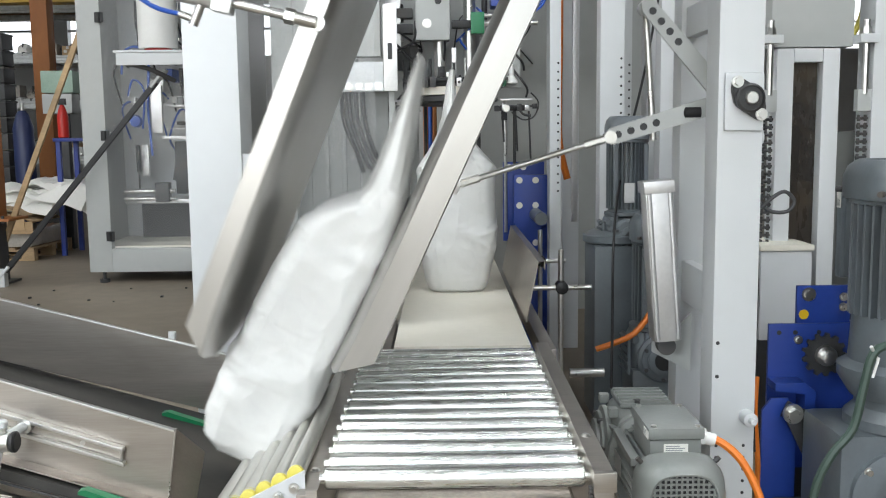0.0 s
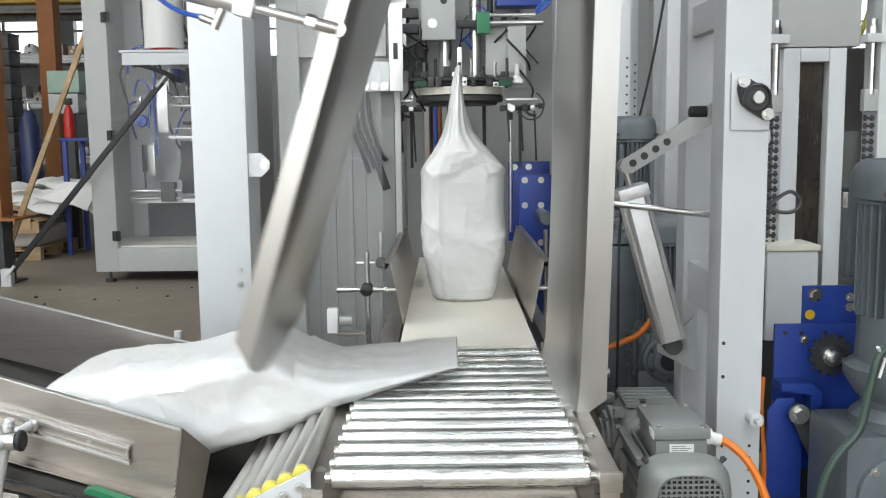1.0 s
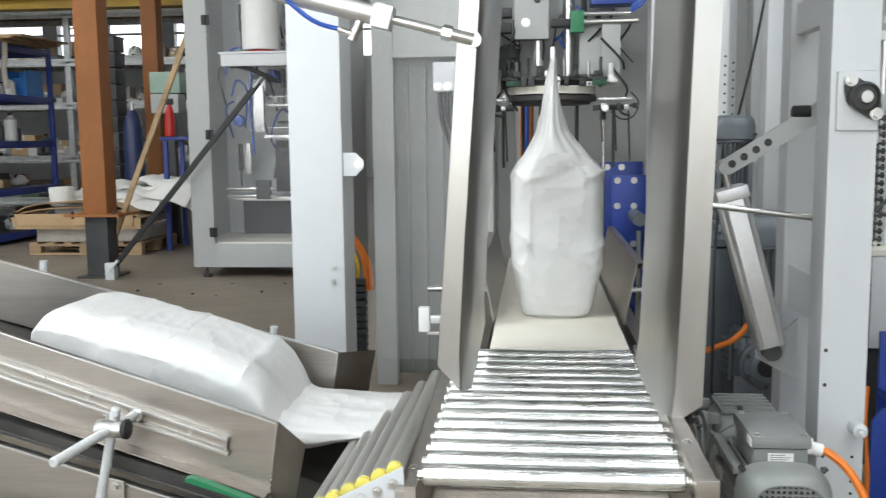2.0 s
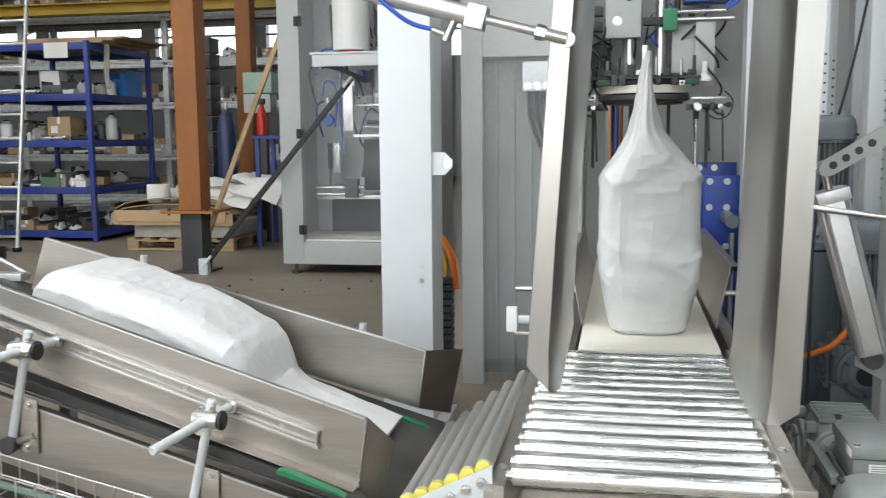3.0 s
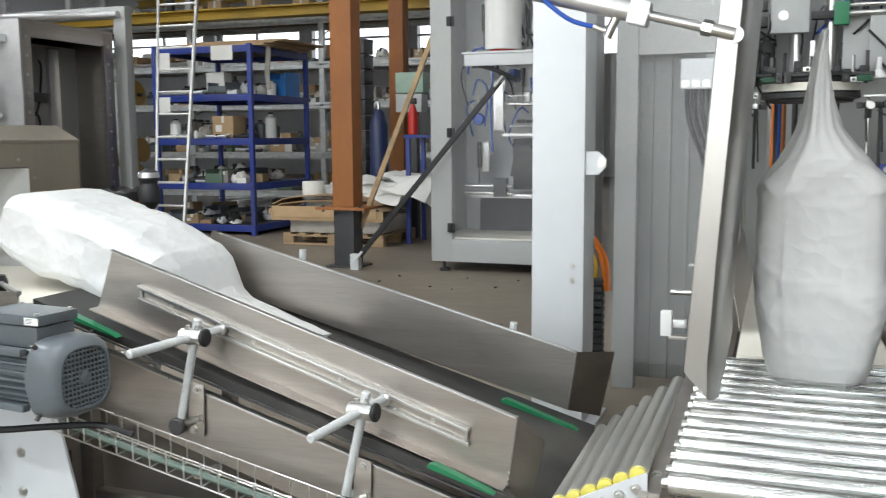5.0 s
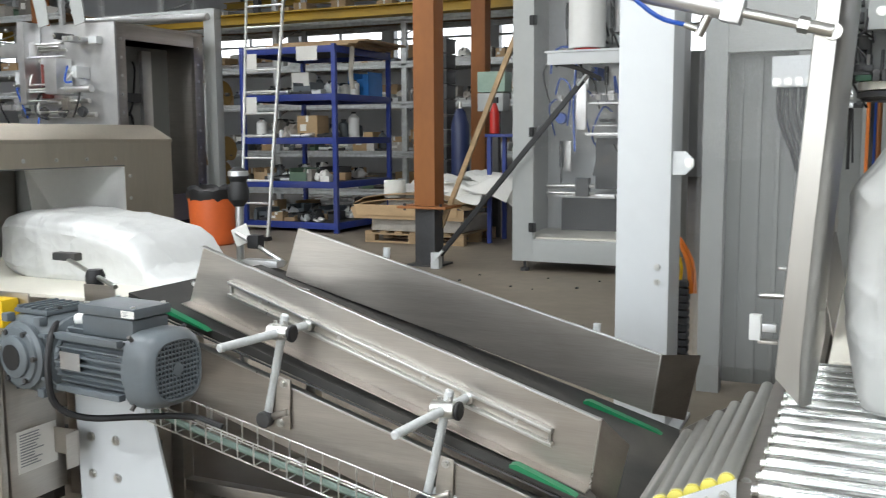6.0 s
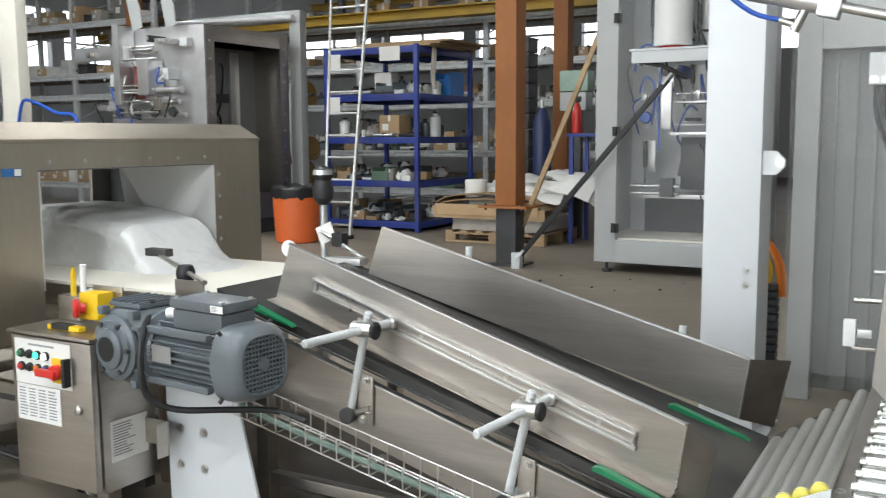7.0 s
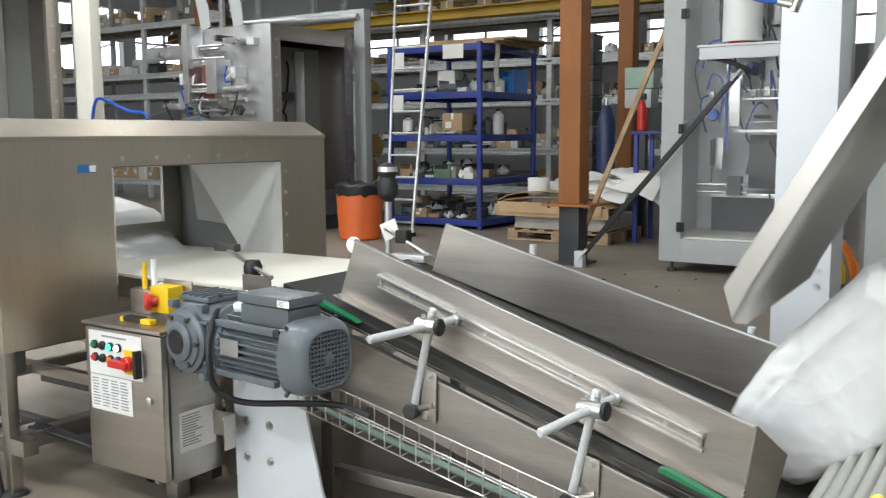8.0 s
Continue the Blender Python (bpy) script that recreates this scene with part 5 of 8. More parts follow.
# ---- gear motors ----
def gear_motor(m, r, length, label, group="", paint=None, terminal=90, gearbox="block", fan=True):
    """A finned motor along the local x axis of m, with its fan cover at the far +x end and a gearbox at the origin. terminal: the terminal box's turn about the axis."""
    paint = paint or MOTOR
    t = thing("gear_motor", m.translation, label, "gear motor", group, m=m)
    ax = pose(0, 0, 0, 0, 90, 0)
    x0, x1 = r * 1.05, r * 1.05 + length * 0.72
    star = []
    for k in range(30):
        for da, q in ((-0.5, 0.80), (-0.2, 0.80), (-0.13, 0.99), (0.13, 0.99), (0.2, 0.80)):
            u = 2 * math.pi * (k + da) / 30
            star.append((r * q * math.cos(u), r * q * math.sin(u)))
    bm = prism(star, x0, x1, "x")
    part("stator", bm, paint, t, "finned grey motor body", local=True)
    xf = x1 + 0.004
    xe = x0 + length
    part("end_shield", lathe([(r * 0.9, x1 - 0.004), (r * 1.02, x1), (r * 1.02, x1 + 0.012), (r * 0.9, x1 + 0.016)], ax, 32), paint, t, local=True)
    fc = part("fan_cover", loft([(xf + 0.004, r * 0.96, r * 0.96, 3.2), (xf + 0.01, r * 1.04, r * 1.04, 3.6), (xe - 0.05, r * 1.04, r * 1.04, 3.6), (xe - 0.02, r * 0.98, r * 0.98, 3.2), (xe - 0.004, r * 0.86, r * 0.86, 3), (xe, r * 0.80, r * 0.80, 3), (xe - 0.001, r * 0.76, r * 0.76, 3), (xe - 0.016, r * 0.75, r * 0.75, 3)]), paint, t, "rounded square fan cover", local=True)
    # near-black disc paints the shade behind the grille
    part("fan_well", loft([(xe - 0.0155, r * 0.745, r * 0.745, 3), (xe - 0.013, r * 0.745, r * 0.745, 3)]), DARK_AND_SHADE, fc, local=True)
    n = 12
    h = r * 0.745
    for k in range(n):
        u = -0.68 * r + 1.36 * r * k / (n - 1)
        w = h * (1 - abs(u / h) ** 3) ** (1 / 3)
        part("grille_bar", box((xe - 0.009, u - 0.0024, -w), (xe - 0.004, u + 0.0024, w)), paint, fc, local=True, smooth=False)
        part("grille_bar", box((xe - 0.0085, -w, u - 0.0024), (xe - 0.0035, w, u + 0.0024)), paint, fc, local=True, smooth=False)
    part("grille_hub", lathe([(r * 0.18, xe - 0.010), (r * 0.18, xe - 0.003), (r * 0.12, xe - 0.001)], ax, 18), paint, fc, local=True)
    for sy in (-1, 1):
        for sz in (-1, 1):
            part("cover_screw", add_rod(bmesh.new(), (xf + 0.03, sy * r * 0.86, sz * r * 0.86), (xf + 0.03, sy * r * 0.97, sz * r * 0.97), r * 0.06, 8), DARKSTEEL, fc, local=True)
    for sz in (-0.72, 0.72):
        part("foot_bar", box((x0 + 0.01, -r * 1.03, r * sz - 0.01), (x1 - 0.01, -r * 0.80, r * sz + 0.01), 0.004), paint, t, local=True)
    for k in range(4):
        a = math.pi / 4 + math.pi / 2 * k
        bolt_bm = add_rod(bmesh.new(), (x1 + 0.02, r * 1.06 * math.cos(a), r * 1.06 * math.sin(a)), (x1 + 0.05, r * 1.08 * math.cos(a), r * 1.08 * math.sin(a)), r * 0.11, 10)
        part("lug", bolt_bm, paint, t, local=True)
    tb = pose(0, 0, 0, terminal - 90, 0, 0)
    bm = bmesh.new()
    add_box(bm, (x0 + 0.085, -r * 0.62, r * 0.75), (x1 + length * 0.02, r * 0.62, r * 1.32), r * 0.10, tb)
    add_box(bm, (x0 + 0.077, -r * 0.68, r * 1.33), (x1 + length * 0.02 + 0.008, r * 0.68, r * 1.62), r * 0.10, tb)
    tbx = part("terminal_box", bm, paint, t, "cast terminal box with lid", local=True)
    for sx in (x0 + 0.10, x1):
        for sy in (-r * 0.52, r * 0.52):
            part("lid_screw", add_rod(bmesh.new(), tb @ V(sx, sy, r * 1.60), tb @ V(sx, sy, r * 1.66), r * 0.07, 8), CHROME, tbx, local=True)
    part("type_label", box((x1 - 0.03, -r * 0.695, r * 1.38), (x1 + 0.025, -r * 0.684, r * 1.57), 0, tb), PAPER, tbx, "white type label", local=True)
    bm = bmesh.new()
    for k in range(4):
        add_box(bm, (x1 - 0.024, -r * 0.70, r * 1.42 + k * r * 0.035), (x1 - 0.024 + 0.02 + 0.006 * (k % 2), -r * 0.696, r * 1.435 + k * r * 0.035), 0, tb)
    part("label_print", bm, INK, tbx, local=True, smooth=False)
    if paint is MOTOR_LIGHT:
        xl = x1 + length * 0.02
        part("type_label", box((xl, -0.032, r * 0.98), (xl + 0.002, 0.032, r * 1.22), 0, tb), PAPER, tbx, "white type label", local=True)
        bm = bmesh.new()
        for k in range(4):
            add_box(bm, (xl + 0.002, -0.027, r * 1.01 + k * r * 0.05), (xl + 0.003, 0.01 + 0.007 * (k % 3), r * 1.03 + k * r * 0.05), 0, tb)
        part("label_print", bm, INK, tbx, local=True, smooth=False)
    gl = part("cable_gland", add_rod(add_rod(bmesh.new(), tb @ V(x0 + 0.05, -r * 0.2, r * 1.1), tb @ V(x0 + 0.09, -r * 0.2, r * 1.1), r * 0.2, 6), tb @ V(x0 + 0.015, -r * 0.25, r * 1.05), tb @ V(x0 + 0.05, -r * 0.2, r * 1.1), r * 0.16, 14), WHITEPLASTIC, tbx, "white cable gland", local=True)
    part("type_plate", box((x0 + 0.03, -r * 1.0, -r * 0.18), (x0 + 0.12, -r * 0.985, r * 0.30)), ALU, t, "bare metal type plate", local=True)
    # gearbox
    if gearbox == "block":
        g = r * 1.15
        gb = part("gearbox", loft([(-g, g * 0.62, g * 0.80, 4), (-g * 0.96, g * 0.72, g * 0.92, 4.5), (-g * 0.5, g * 0.80, g * 1.0, 5), (g * 0.3, g * 0.80, g * 1.0, 5), (g * 0.56, g * 0.74, g * 0.90, 4), (g * 0.64, g * 0.62, g * 0.8, 3)], 48), paint, t, "cast grey gearbox housing", local=True)
        part("output_flange", lathe([(g * 0.80, 0), (g * 0.84, 0.006), (g * 0.84, 0.020), (g * 0.72, 0.026), (g * 0.70, 0.034), (g * 0.60, 0.036)], pose(-g * 0.28, -g * 0.76, 0, 90, 0, 0), 40), paint, gb, local=True)
        part("top_cover", box((-g * 0.86, -g * 0.62, g * 0.985), (g * 0.40, g * 0.62, g * 1.10), g * 0.05), paint, gb, local=True)
        for k in range(5):
            part("cover_rib", box((-g * 0.80 + g * 0.27 * k, -g * 0.58, g * 1.10), (-g * 0.72 + g * 0.27 * k, g * 0.58, g * 1.16), 0.002), paint, gb, local=True)
        for sx in (-0.98, 0.26):
            for sz in (-0.98, 0.78):
                part("corner_boss", box((g * sx, -g * 0.90, g * sz), (g * (sx + 0.24), -g * 0.66, g * (sz + 0.22)), g * 0.05), paint, gb, local=True)
        for sz in (-0.55, 0.5):
            part("side_rib", box((g * 0.34, -g * 0.86, g * sz), (g * 0.62, g * 0.7, g * (sz + 0.09)), 0.003), paint, gb, local=True)
        part("bore_cover", lathe([(g * 0.52, 0), (g * 0.52, 0.012), (g * 0.42, 0.018), (g * 0.34, 0.018)], pose(-g * 0.28, -g * 0.76 - 0.034, 0, 90, 0, 0), 28), paint, gb, local=True)
        part("bore", lathe([(g * 0.30, 0.0), (g * 0.32, 0.004), (g * 0.32, 0.024)], pose(-g * 0.28, -g * 0.76 - 0.03, 0, 90, 0, 0), 24), BLACK, gb, "black bore cap", local=True)
        for k in range(6):
            a = 2 * math.pi * k / 6
            part("bolt", add_rod(bmesh.new(), (-g * 0.28 + g * 0.66 * math.cos(a), -g * 0.76 - 0.042, g * 0.66 * math.sin(a)), (-g * 0.28 + g * 0.66 * math.cos(a), -g * 0.74, g * 0.66 * math.sin(a)), g * 0.07, 6), DARKSTEEL, gb, local=True)
        part("oil_plug", add_rod(bmesh.new(), (g * 0.3, -g * 0.2, g * 1.0), (g * 0.3, -g * 0.2, g * 1.16), g * 0.1, 6), DARKSTEEL, gb, local=True)
        part("adapter", lathe([(r * 1.0, g * 0.6), (r * 1.08, g * 0.64), (r * 1.08, g * 0.76), (r * 0.9, g * 0.82), (r * 0.85, x0)], ax, 30), paint, t, local=True)
    else:
        part("flange", lathe([(r * 0.6, -0.10), (r * 0.9, -0.09), (r * 1.15, -0.03), (r * 1.15, 0.0), (r * 0.95, 0.02), (r * 0.9, x0)], ax, 30), paint, t, local=True)
    return t


# chute drive, cable and leg plate
gear_motor(pose(-2.445, 2.15, 0.625, 0, 0, -6), 0.112, 0.42, "grey cast gear motor with finned body and fan grille", "gear motors")
t = thing("motor_cable", (-2.3, 2.05, 0.46), "black motor cable hanging in a loop", "cable")
part("cable", tube([(-2.385, 2.09, 0.728), (-2.33, 2.01, 0.70), (-2.315, 1.98, 0.60), (-2.30, 1.99, 0.50), (-2.24, 2.05, 0.45), (-2.12, 2.15, 0.44), (-2.0, 2.24, 0.43), (-1.9, 2.27, 0.40)], 0.011), BLACK, t)
t = thing("leg_plate", (-2.3, 2.27, 0), "white bolted tapered steel leg plate under the motor", "machine part")
part("plate", prism([(-2.50, 0.0), (-2.06, 0.0), (-2.10, 0.10), (-2.20, 0.505), (-2.51, 0.505)], 2.262, 2.272, "y"), WHITE, t)
for x in (-2.445, -2.335):
    for z in (0.30, 0.17, 0.40):
        if z != 0.40:
            bolt(t, (x, 2.262, z), (0, -1, 0), 0.011, 0.010)
part("upright", box((-2.46, 2.275, 0), (-2.38, 2.35, 0.56), 0.004), DARKSTEEL, t)
part("motor_seat", box((-2.62, 2.23, 0.505), (-2.10, 2.40, 0.512), 0.002), STEEL, t)


def control_cabinet():
    """Free-standing stainless control box at the detector."""
    x0, x1, y0, y1, z0, z1 = -2.95, -2.55, 1.99, 2.25, 0.12, 0.655
    t = thing("control_cabinet", (-2.75, 2.1, 0), "stainless control cabinet with lit buttons and red main switch", "control cabinet")
    m = Matrix.Translation((x1, y0, 0)) @ pose(0, 0, 0, 0, 0, 0) @ Matrix.Translation((-x1, -y0, 0))
    part("body", box((x0, y0 + 0.03, z0), (x1, y1, z1 - 0.012), 0.006), STEEL, t)
    d = part("door", box((x0 - 0.004, y0, z0 + 0.01), (x1 - 0.006, y0 + 0.026, z1 - 0.02), 0.006), STEEL, t)
    part("roof", box((x0 - 0.01, y0 - 0.012, z1 - 0.012), (x1 + 0.006, y1 + 0.006, z1), 0.004), STEEL, t)
    yf = y0 - 0.001
    f = part("fascia", box((x0 + 0.018, yf - 0.002, 0.47), (x1 - 0.10, yf, 0.625)), PAPER, d, "white printed button panel")
    part("fascia", box((x0 + 0.018, yf - 0.002, 0.34), (x1 - 0.16, yf, 0.466)), PAPER, d, "white printed notice")
    bm = bmesh.new()
    rg = random.Random(4)
    for c in range(4):
        for k in range(10):
            w = 0.03 + 0.012 * rg.random()
            add_box(bm, (x0 + 0.03 + 0.05 * c, yf - 0.003, 0.45 - 0.0105 * k), (x0 + 0.03 + 0.05 * c + w, yf - 0.0021, 0.4545 - 0.0105 * k))
    add_box(bm, (x0 + 0.09, yf - 0.003, 0.605), (x0 + 0.22, yf - 0.0021, 0.612))
    part("print", bm, INK, d, smooth=False)
    cols = [[(GREEN, 0), (BLACK, 0), (GLOWGREEN, 1), (GLOWWHITE, 1)], [(RED, 0), (BLACK, 0), (ORANGE, 0), (HOSEBLUE, 0)]]
    for r in range(2):
        for c in range(4):
            x, z = x0 + 0.055 + 0.042 * c, 0.575 - 0.045 * r
            b = part("button_ring", lathe([(0.0155, 0), (0.0155, 0.008), (0.012, 0.010)], pose(x, yf - 0.002, z, 90, 0, 0), 18), BLACK, d)
            part("button", lathe([(0.0115, 0), (0.0115, 0.014), (0.009, 0.017)], pose(x, yf - 0.002, z, 90, 0, 0), 16), cols[r][c][0], b, "lit button lens" if cols[r][c][1] else "")
    p = part("switch_plate", box((x0 + 0.215, yf - 0.010, 0.49), (x0 + 0.285, yf - 0.002, 0.575), 0.003), YELLOW, d, "yellow switch plate")
    part("switch_base", box((x0 + 0.285, yf - 0.03, 0.485), (x0 + 0.30, yf - 0.002, 0.58), 0.003), BLACK, d)
    part("main_switch", add_box(lathe([(0.026, 0), (0.026, 0.02), (0.022, 0.024)], pose(x0 + 0.245, yf - 0.010, 0.53, 90, 0, 0), 20), (x0 + 0.17, yf - 0.045, 0.515), (x0 + 0.265, yf - 0.024, 0.54), 0.005), RED, d, "red rotary main switch")
    part("lock", lathe([(0.016, 0), (0.016, 0.01), (0.008, 0.013)], pose(x1 - 0.07, yf, 0.41, 90, 0, 0), 16), CHROME, d)
    n = part("rating_sheet", box((x1 + 0.0005, y0 + 0.06, 0.22), (x1 + 0.002, y1 - 0.04, 0.36)), PAPER, t, "white rating sheet")
    bm = bmesh.new()
    for k in range(12):
        add_box(bm, (x1 + 0.002, y0 + 0.07, 0.345 - 0.0095 * k), (x1 + 0.0028, y0 + 0.07 + 0.09 * rg.uniform(0.6, 1.15), 0.349 - 0.0095 * k))
    part("print", bm, INK, n, smooth=False)
    part("stand_tube", box((x0 + 0.22, y1 - 0.12, 0), (x0 + 0.28, y1 - 0.06, z0), 0.004), STEEL, t)
    part("side_bracket", box((x1, y1 - 0.05, 0.25), (x1 + 0.11, y1 - 0.045, 0.34), 0.003), STEEL, t)
    part("side_bracket", box((x1 + 0.105, y1 - 0.10, 0.22), (x1 + 0.11, y1 - 0.05, 0.34), 0.003), STEEL, t)
    for k in range(4):
        part("conduit", tube([(x0 + 0.1 + 0.05 * k, y1 - 0.1, z0), (x0 + 0.1 + 0.05 * k, y1 - 0.1, 0.05), (x0 + 0.06 + 0.05 * k, y1 - 0.05, 0.01)], 0.011, 8), WHITEPLASTIC if k % 2 else BLACK, t)
    return t


control_cabinet()
t = thing("emergency_stop", (-2.62, 2.12, 0.656), "yellow emergency stop box with red mushroom button", "emergency stop")
part("housing", box((-2.735, 2.10, 0.686), (-2.64, 2.17, 0.78), 0.010), YELLOW, t)
part("mushroom", lathe([(0.018, 0), (0.018, 0.02), (0.032, 0.022), (0.034, 0.034), (0.026, 0.042)], pose(-2.70, 2.10, 0.728, 90, 0, -38), 22), RED, t, "red mushroom push button")
part("bracket", box((-2.745, 2.172, 0.656), (-2.60, 2.178, 0.795), 0.002), STEEL, t)
t = thing("box_cutter", (-2.69, 2.05, 0.656), "yellow and black snap-off knife lying on the cabinet", "knife")
part("handle", box((-2.82, 2.035, 0.656), (-2.66, 2.065, 0.674), 0.005), YELLOW, t)
part("grip", box((-2.80, 2.033, 0.6575), (-2.71, 2.0675, 0.678), 0.005), BLACK, t)
t = thing("marker_holder", (-2.86, 2.2, 0.656), "steel holder with yellow and white markers", "pen holder")
part("block", box((-2.93, 2.17, 0.656), (-2.82, 2.23, 0.745), 0.004), STEEL, t)
part("marker", add_rod(rod((-2.87, 2.19, 0.745), (-2.868, 2.19, 0.83), 0.010), (-2.868, 2.19, 0.83), (-2.867, 2.19, 0.845), 0.007), YELLOW, t)
part("marker", add_rod(rod((-2.842, 2.21, 0.745), (-2.84, 2.21, 0.855), 0.011), (-2.84, 2.21, 0.74), (-2.80, 2.21, 0.76), 0.014), WHITEPLASTIC, t)


def wire_tray():
    """Welded wire cable tray under the chute, with grey cable in it."""
    t = thing("cable_tray", (-1.6, 2.3, 0), "zinc wire-mesh cable tray along the chute", "cable tray")
    xa, xb = -2.18, -0.55
    def zt(x):
        return 0.395 - 0.235 * (x - xa) / 1.0 * 0.92
    for dy, dz in ((2.24, 0.07), (2.24, 0.0), (2.292, 0.0), (2.345, 0.0), (2.345, 0.07)):
        part("long_wire", rod((xa, dy, zt(xa) + dz), (xb, dy, zt(xb) + dz), 0.0028, 6), CHROME, t)
    for k in range(27):
        x = xa + 0.06 * k
        part("hoop_wire", tube([(x, 2.24, zt(x) + 0.07), (x, 2.24, zt(x)), (x, 2.345, zt(x)), (x, 2.345, zt(x) + 0.07)], 0.0028, 6, 1), CHROME, t)
    part("cable", tube([(-2.2, 2.28, 0.44), (-2.1, 2.285, zt(-2.1) + 0.012), (-1.4, 2.29, zt(-1.4) + 0.012), (xb, 2.29, zt(xb) + 0.012)], 0.011), mat("grey_green_cable", (0.12, 0.17, 0.14), 0.5), t)
    for x in (-1.7, -1.0):
        part("hanger", box((x, 2.29, zt(x) - 0.012), (x + 0.03, 2.403, zt(x) - 0.004)), STEEL, t)
    return t


wire_tray()


# ---- machinery beside the portal ----
gear_motor(pose(0.61, 2.80, 0.347, 0, 0, -90), 0.112, 0.40, "light grey gear motor with fan grille beside the rollers", "gear motors", MOTOR_LIGHT, 90)
t = thing("supply_cable", (0.75, 2.3, 0.4), "orange motor supply cable", "cable")
part("cable", tube([(0.72, 2.5, 0.462), (0.76, 2.49, 0.452), (0.80, 2.46, 0.42), (0.83, 2.44, 0.37), (0.855, 2.42, 0.30), (0.875, 2.4, 0.2), (0.88, 2.4, 0.0)], 0.0115), ORANGE, t)
part("gland", add_rod(rod((0.675, 2.5, 0.475), (0.715, 2.5, 0.463), 0.026, 6), (0.71, 2.5, 0.464), (0.745, 2.495, 0.456), 0.018, 14), WHITEPLASTIC, t)
gear_motor(pose(1.365, 2.74, 0.60, 0, -90, 0), 0.150, 0.46, "tall dark grey gear motor standing upright on its gearbox", "gear motors", MOTOR, 0, "flange")
t = thing("gearbox_stand", (1.3, 2.75, 0), "large cast grey gearbox on a floor stand", "gearbox")
part("housing", box((1.15, 2.62, 0.10), (1.62, 2.92, 0.42), 0.03), MOTOR, t)
part("cover", lathe([(0.13, 0), (0.13, 0.02), (0.10, 0.03), (0.06, 0.03), (0.06, 0.02)], pose(1.31, 2.62, 0.24, 90, 0, 0), 32), MOTOR, t)
part("neck", lathe([(0.15, 0.0), (0.15, 0.03), (0.12, 0.06), (0.12, 0.12)], pose(1.365, 2.74, 0.42), 28), MOTOR, t)
for k in range(6):
    a = 2 * math.pi * k / 6 + 0.3
    bolt(t, (1.31 + 0.115 * math.cos(a), 2.60, 0.24 + 0.115 * math.sin(a)), (0, -1, 0), 0.010, 0.010)
part("foot", box((1.08, 2.60, 0), (1.64, 2.97, 0.10), 0.01), DARKSTEEL, t)
t = thing("green_cable", (1.2, 2.6, 0.4), "dark green cable tied along the gearbox", "cable")
part("cable", tube([(1.27, 2.58, 0.70), (1.21, 2.57, 0.68), (1.185, 2.57, 0.58), (1.16, 2.57, 0.46), (1.10, 2.57, 0.38), (1.06, 2.58, 0.26), (1.05, 2.6, 0.0)], 0.013), mat("green_cable", (0.045, 0.075, 0.06), 0.45), t)
part("cable_tie", add_rod(rod((1.195, 2.555, 0.70), (1.225, 2.585, 0.66), 0.005), (1.225, 2.57, 0.665), (1.205, 2.56, 0.61), 0.004), WHITEPLASTIC, t)


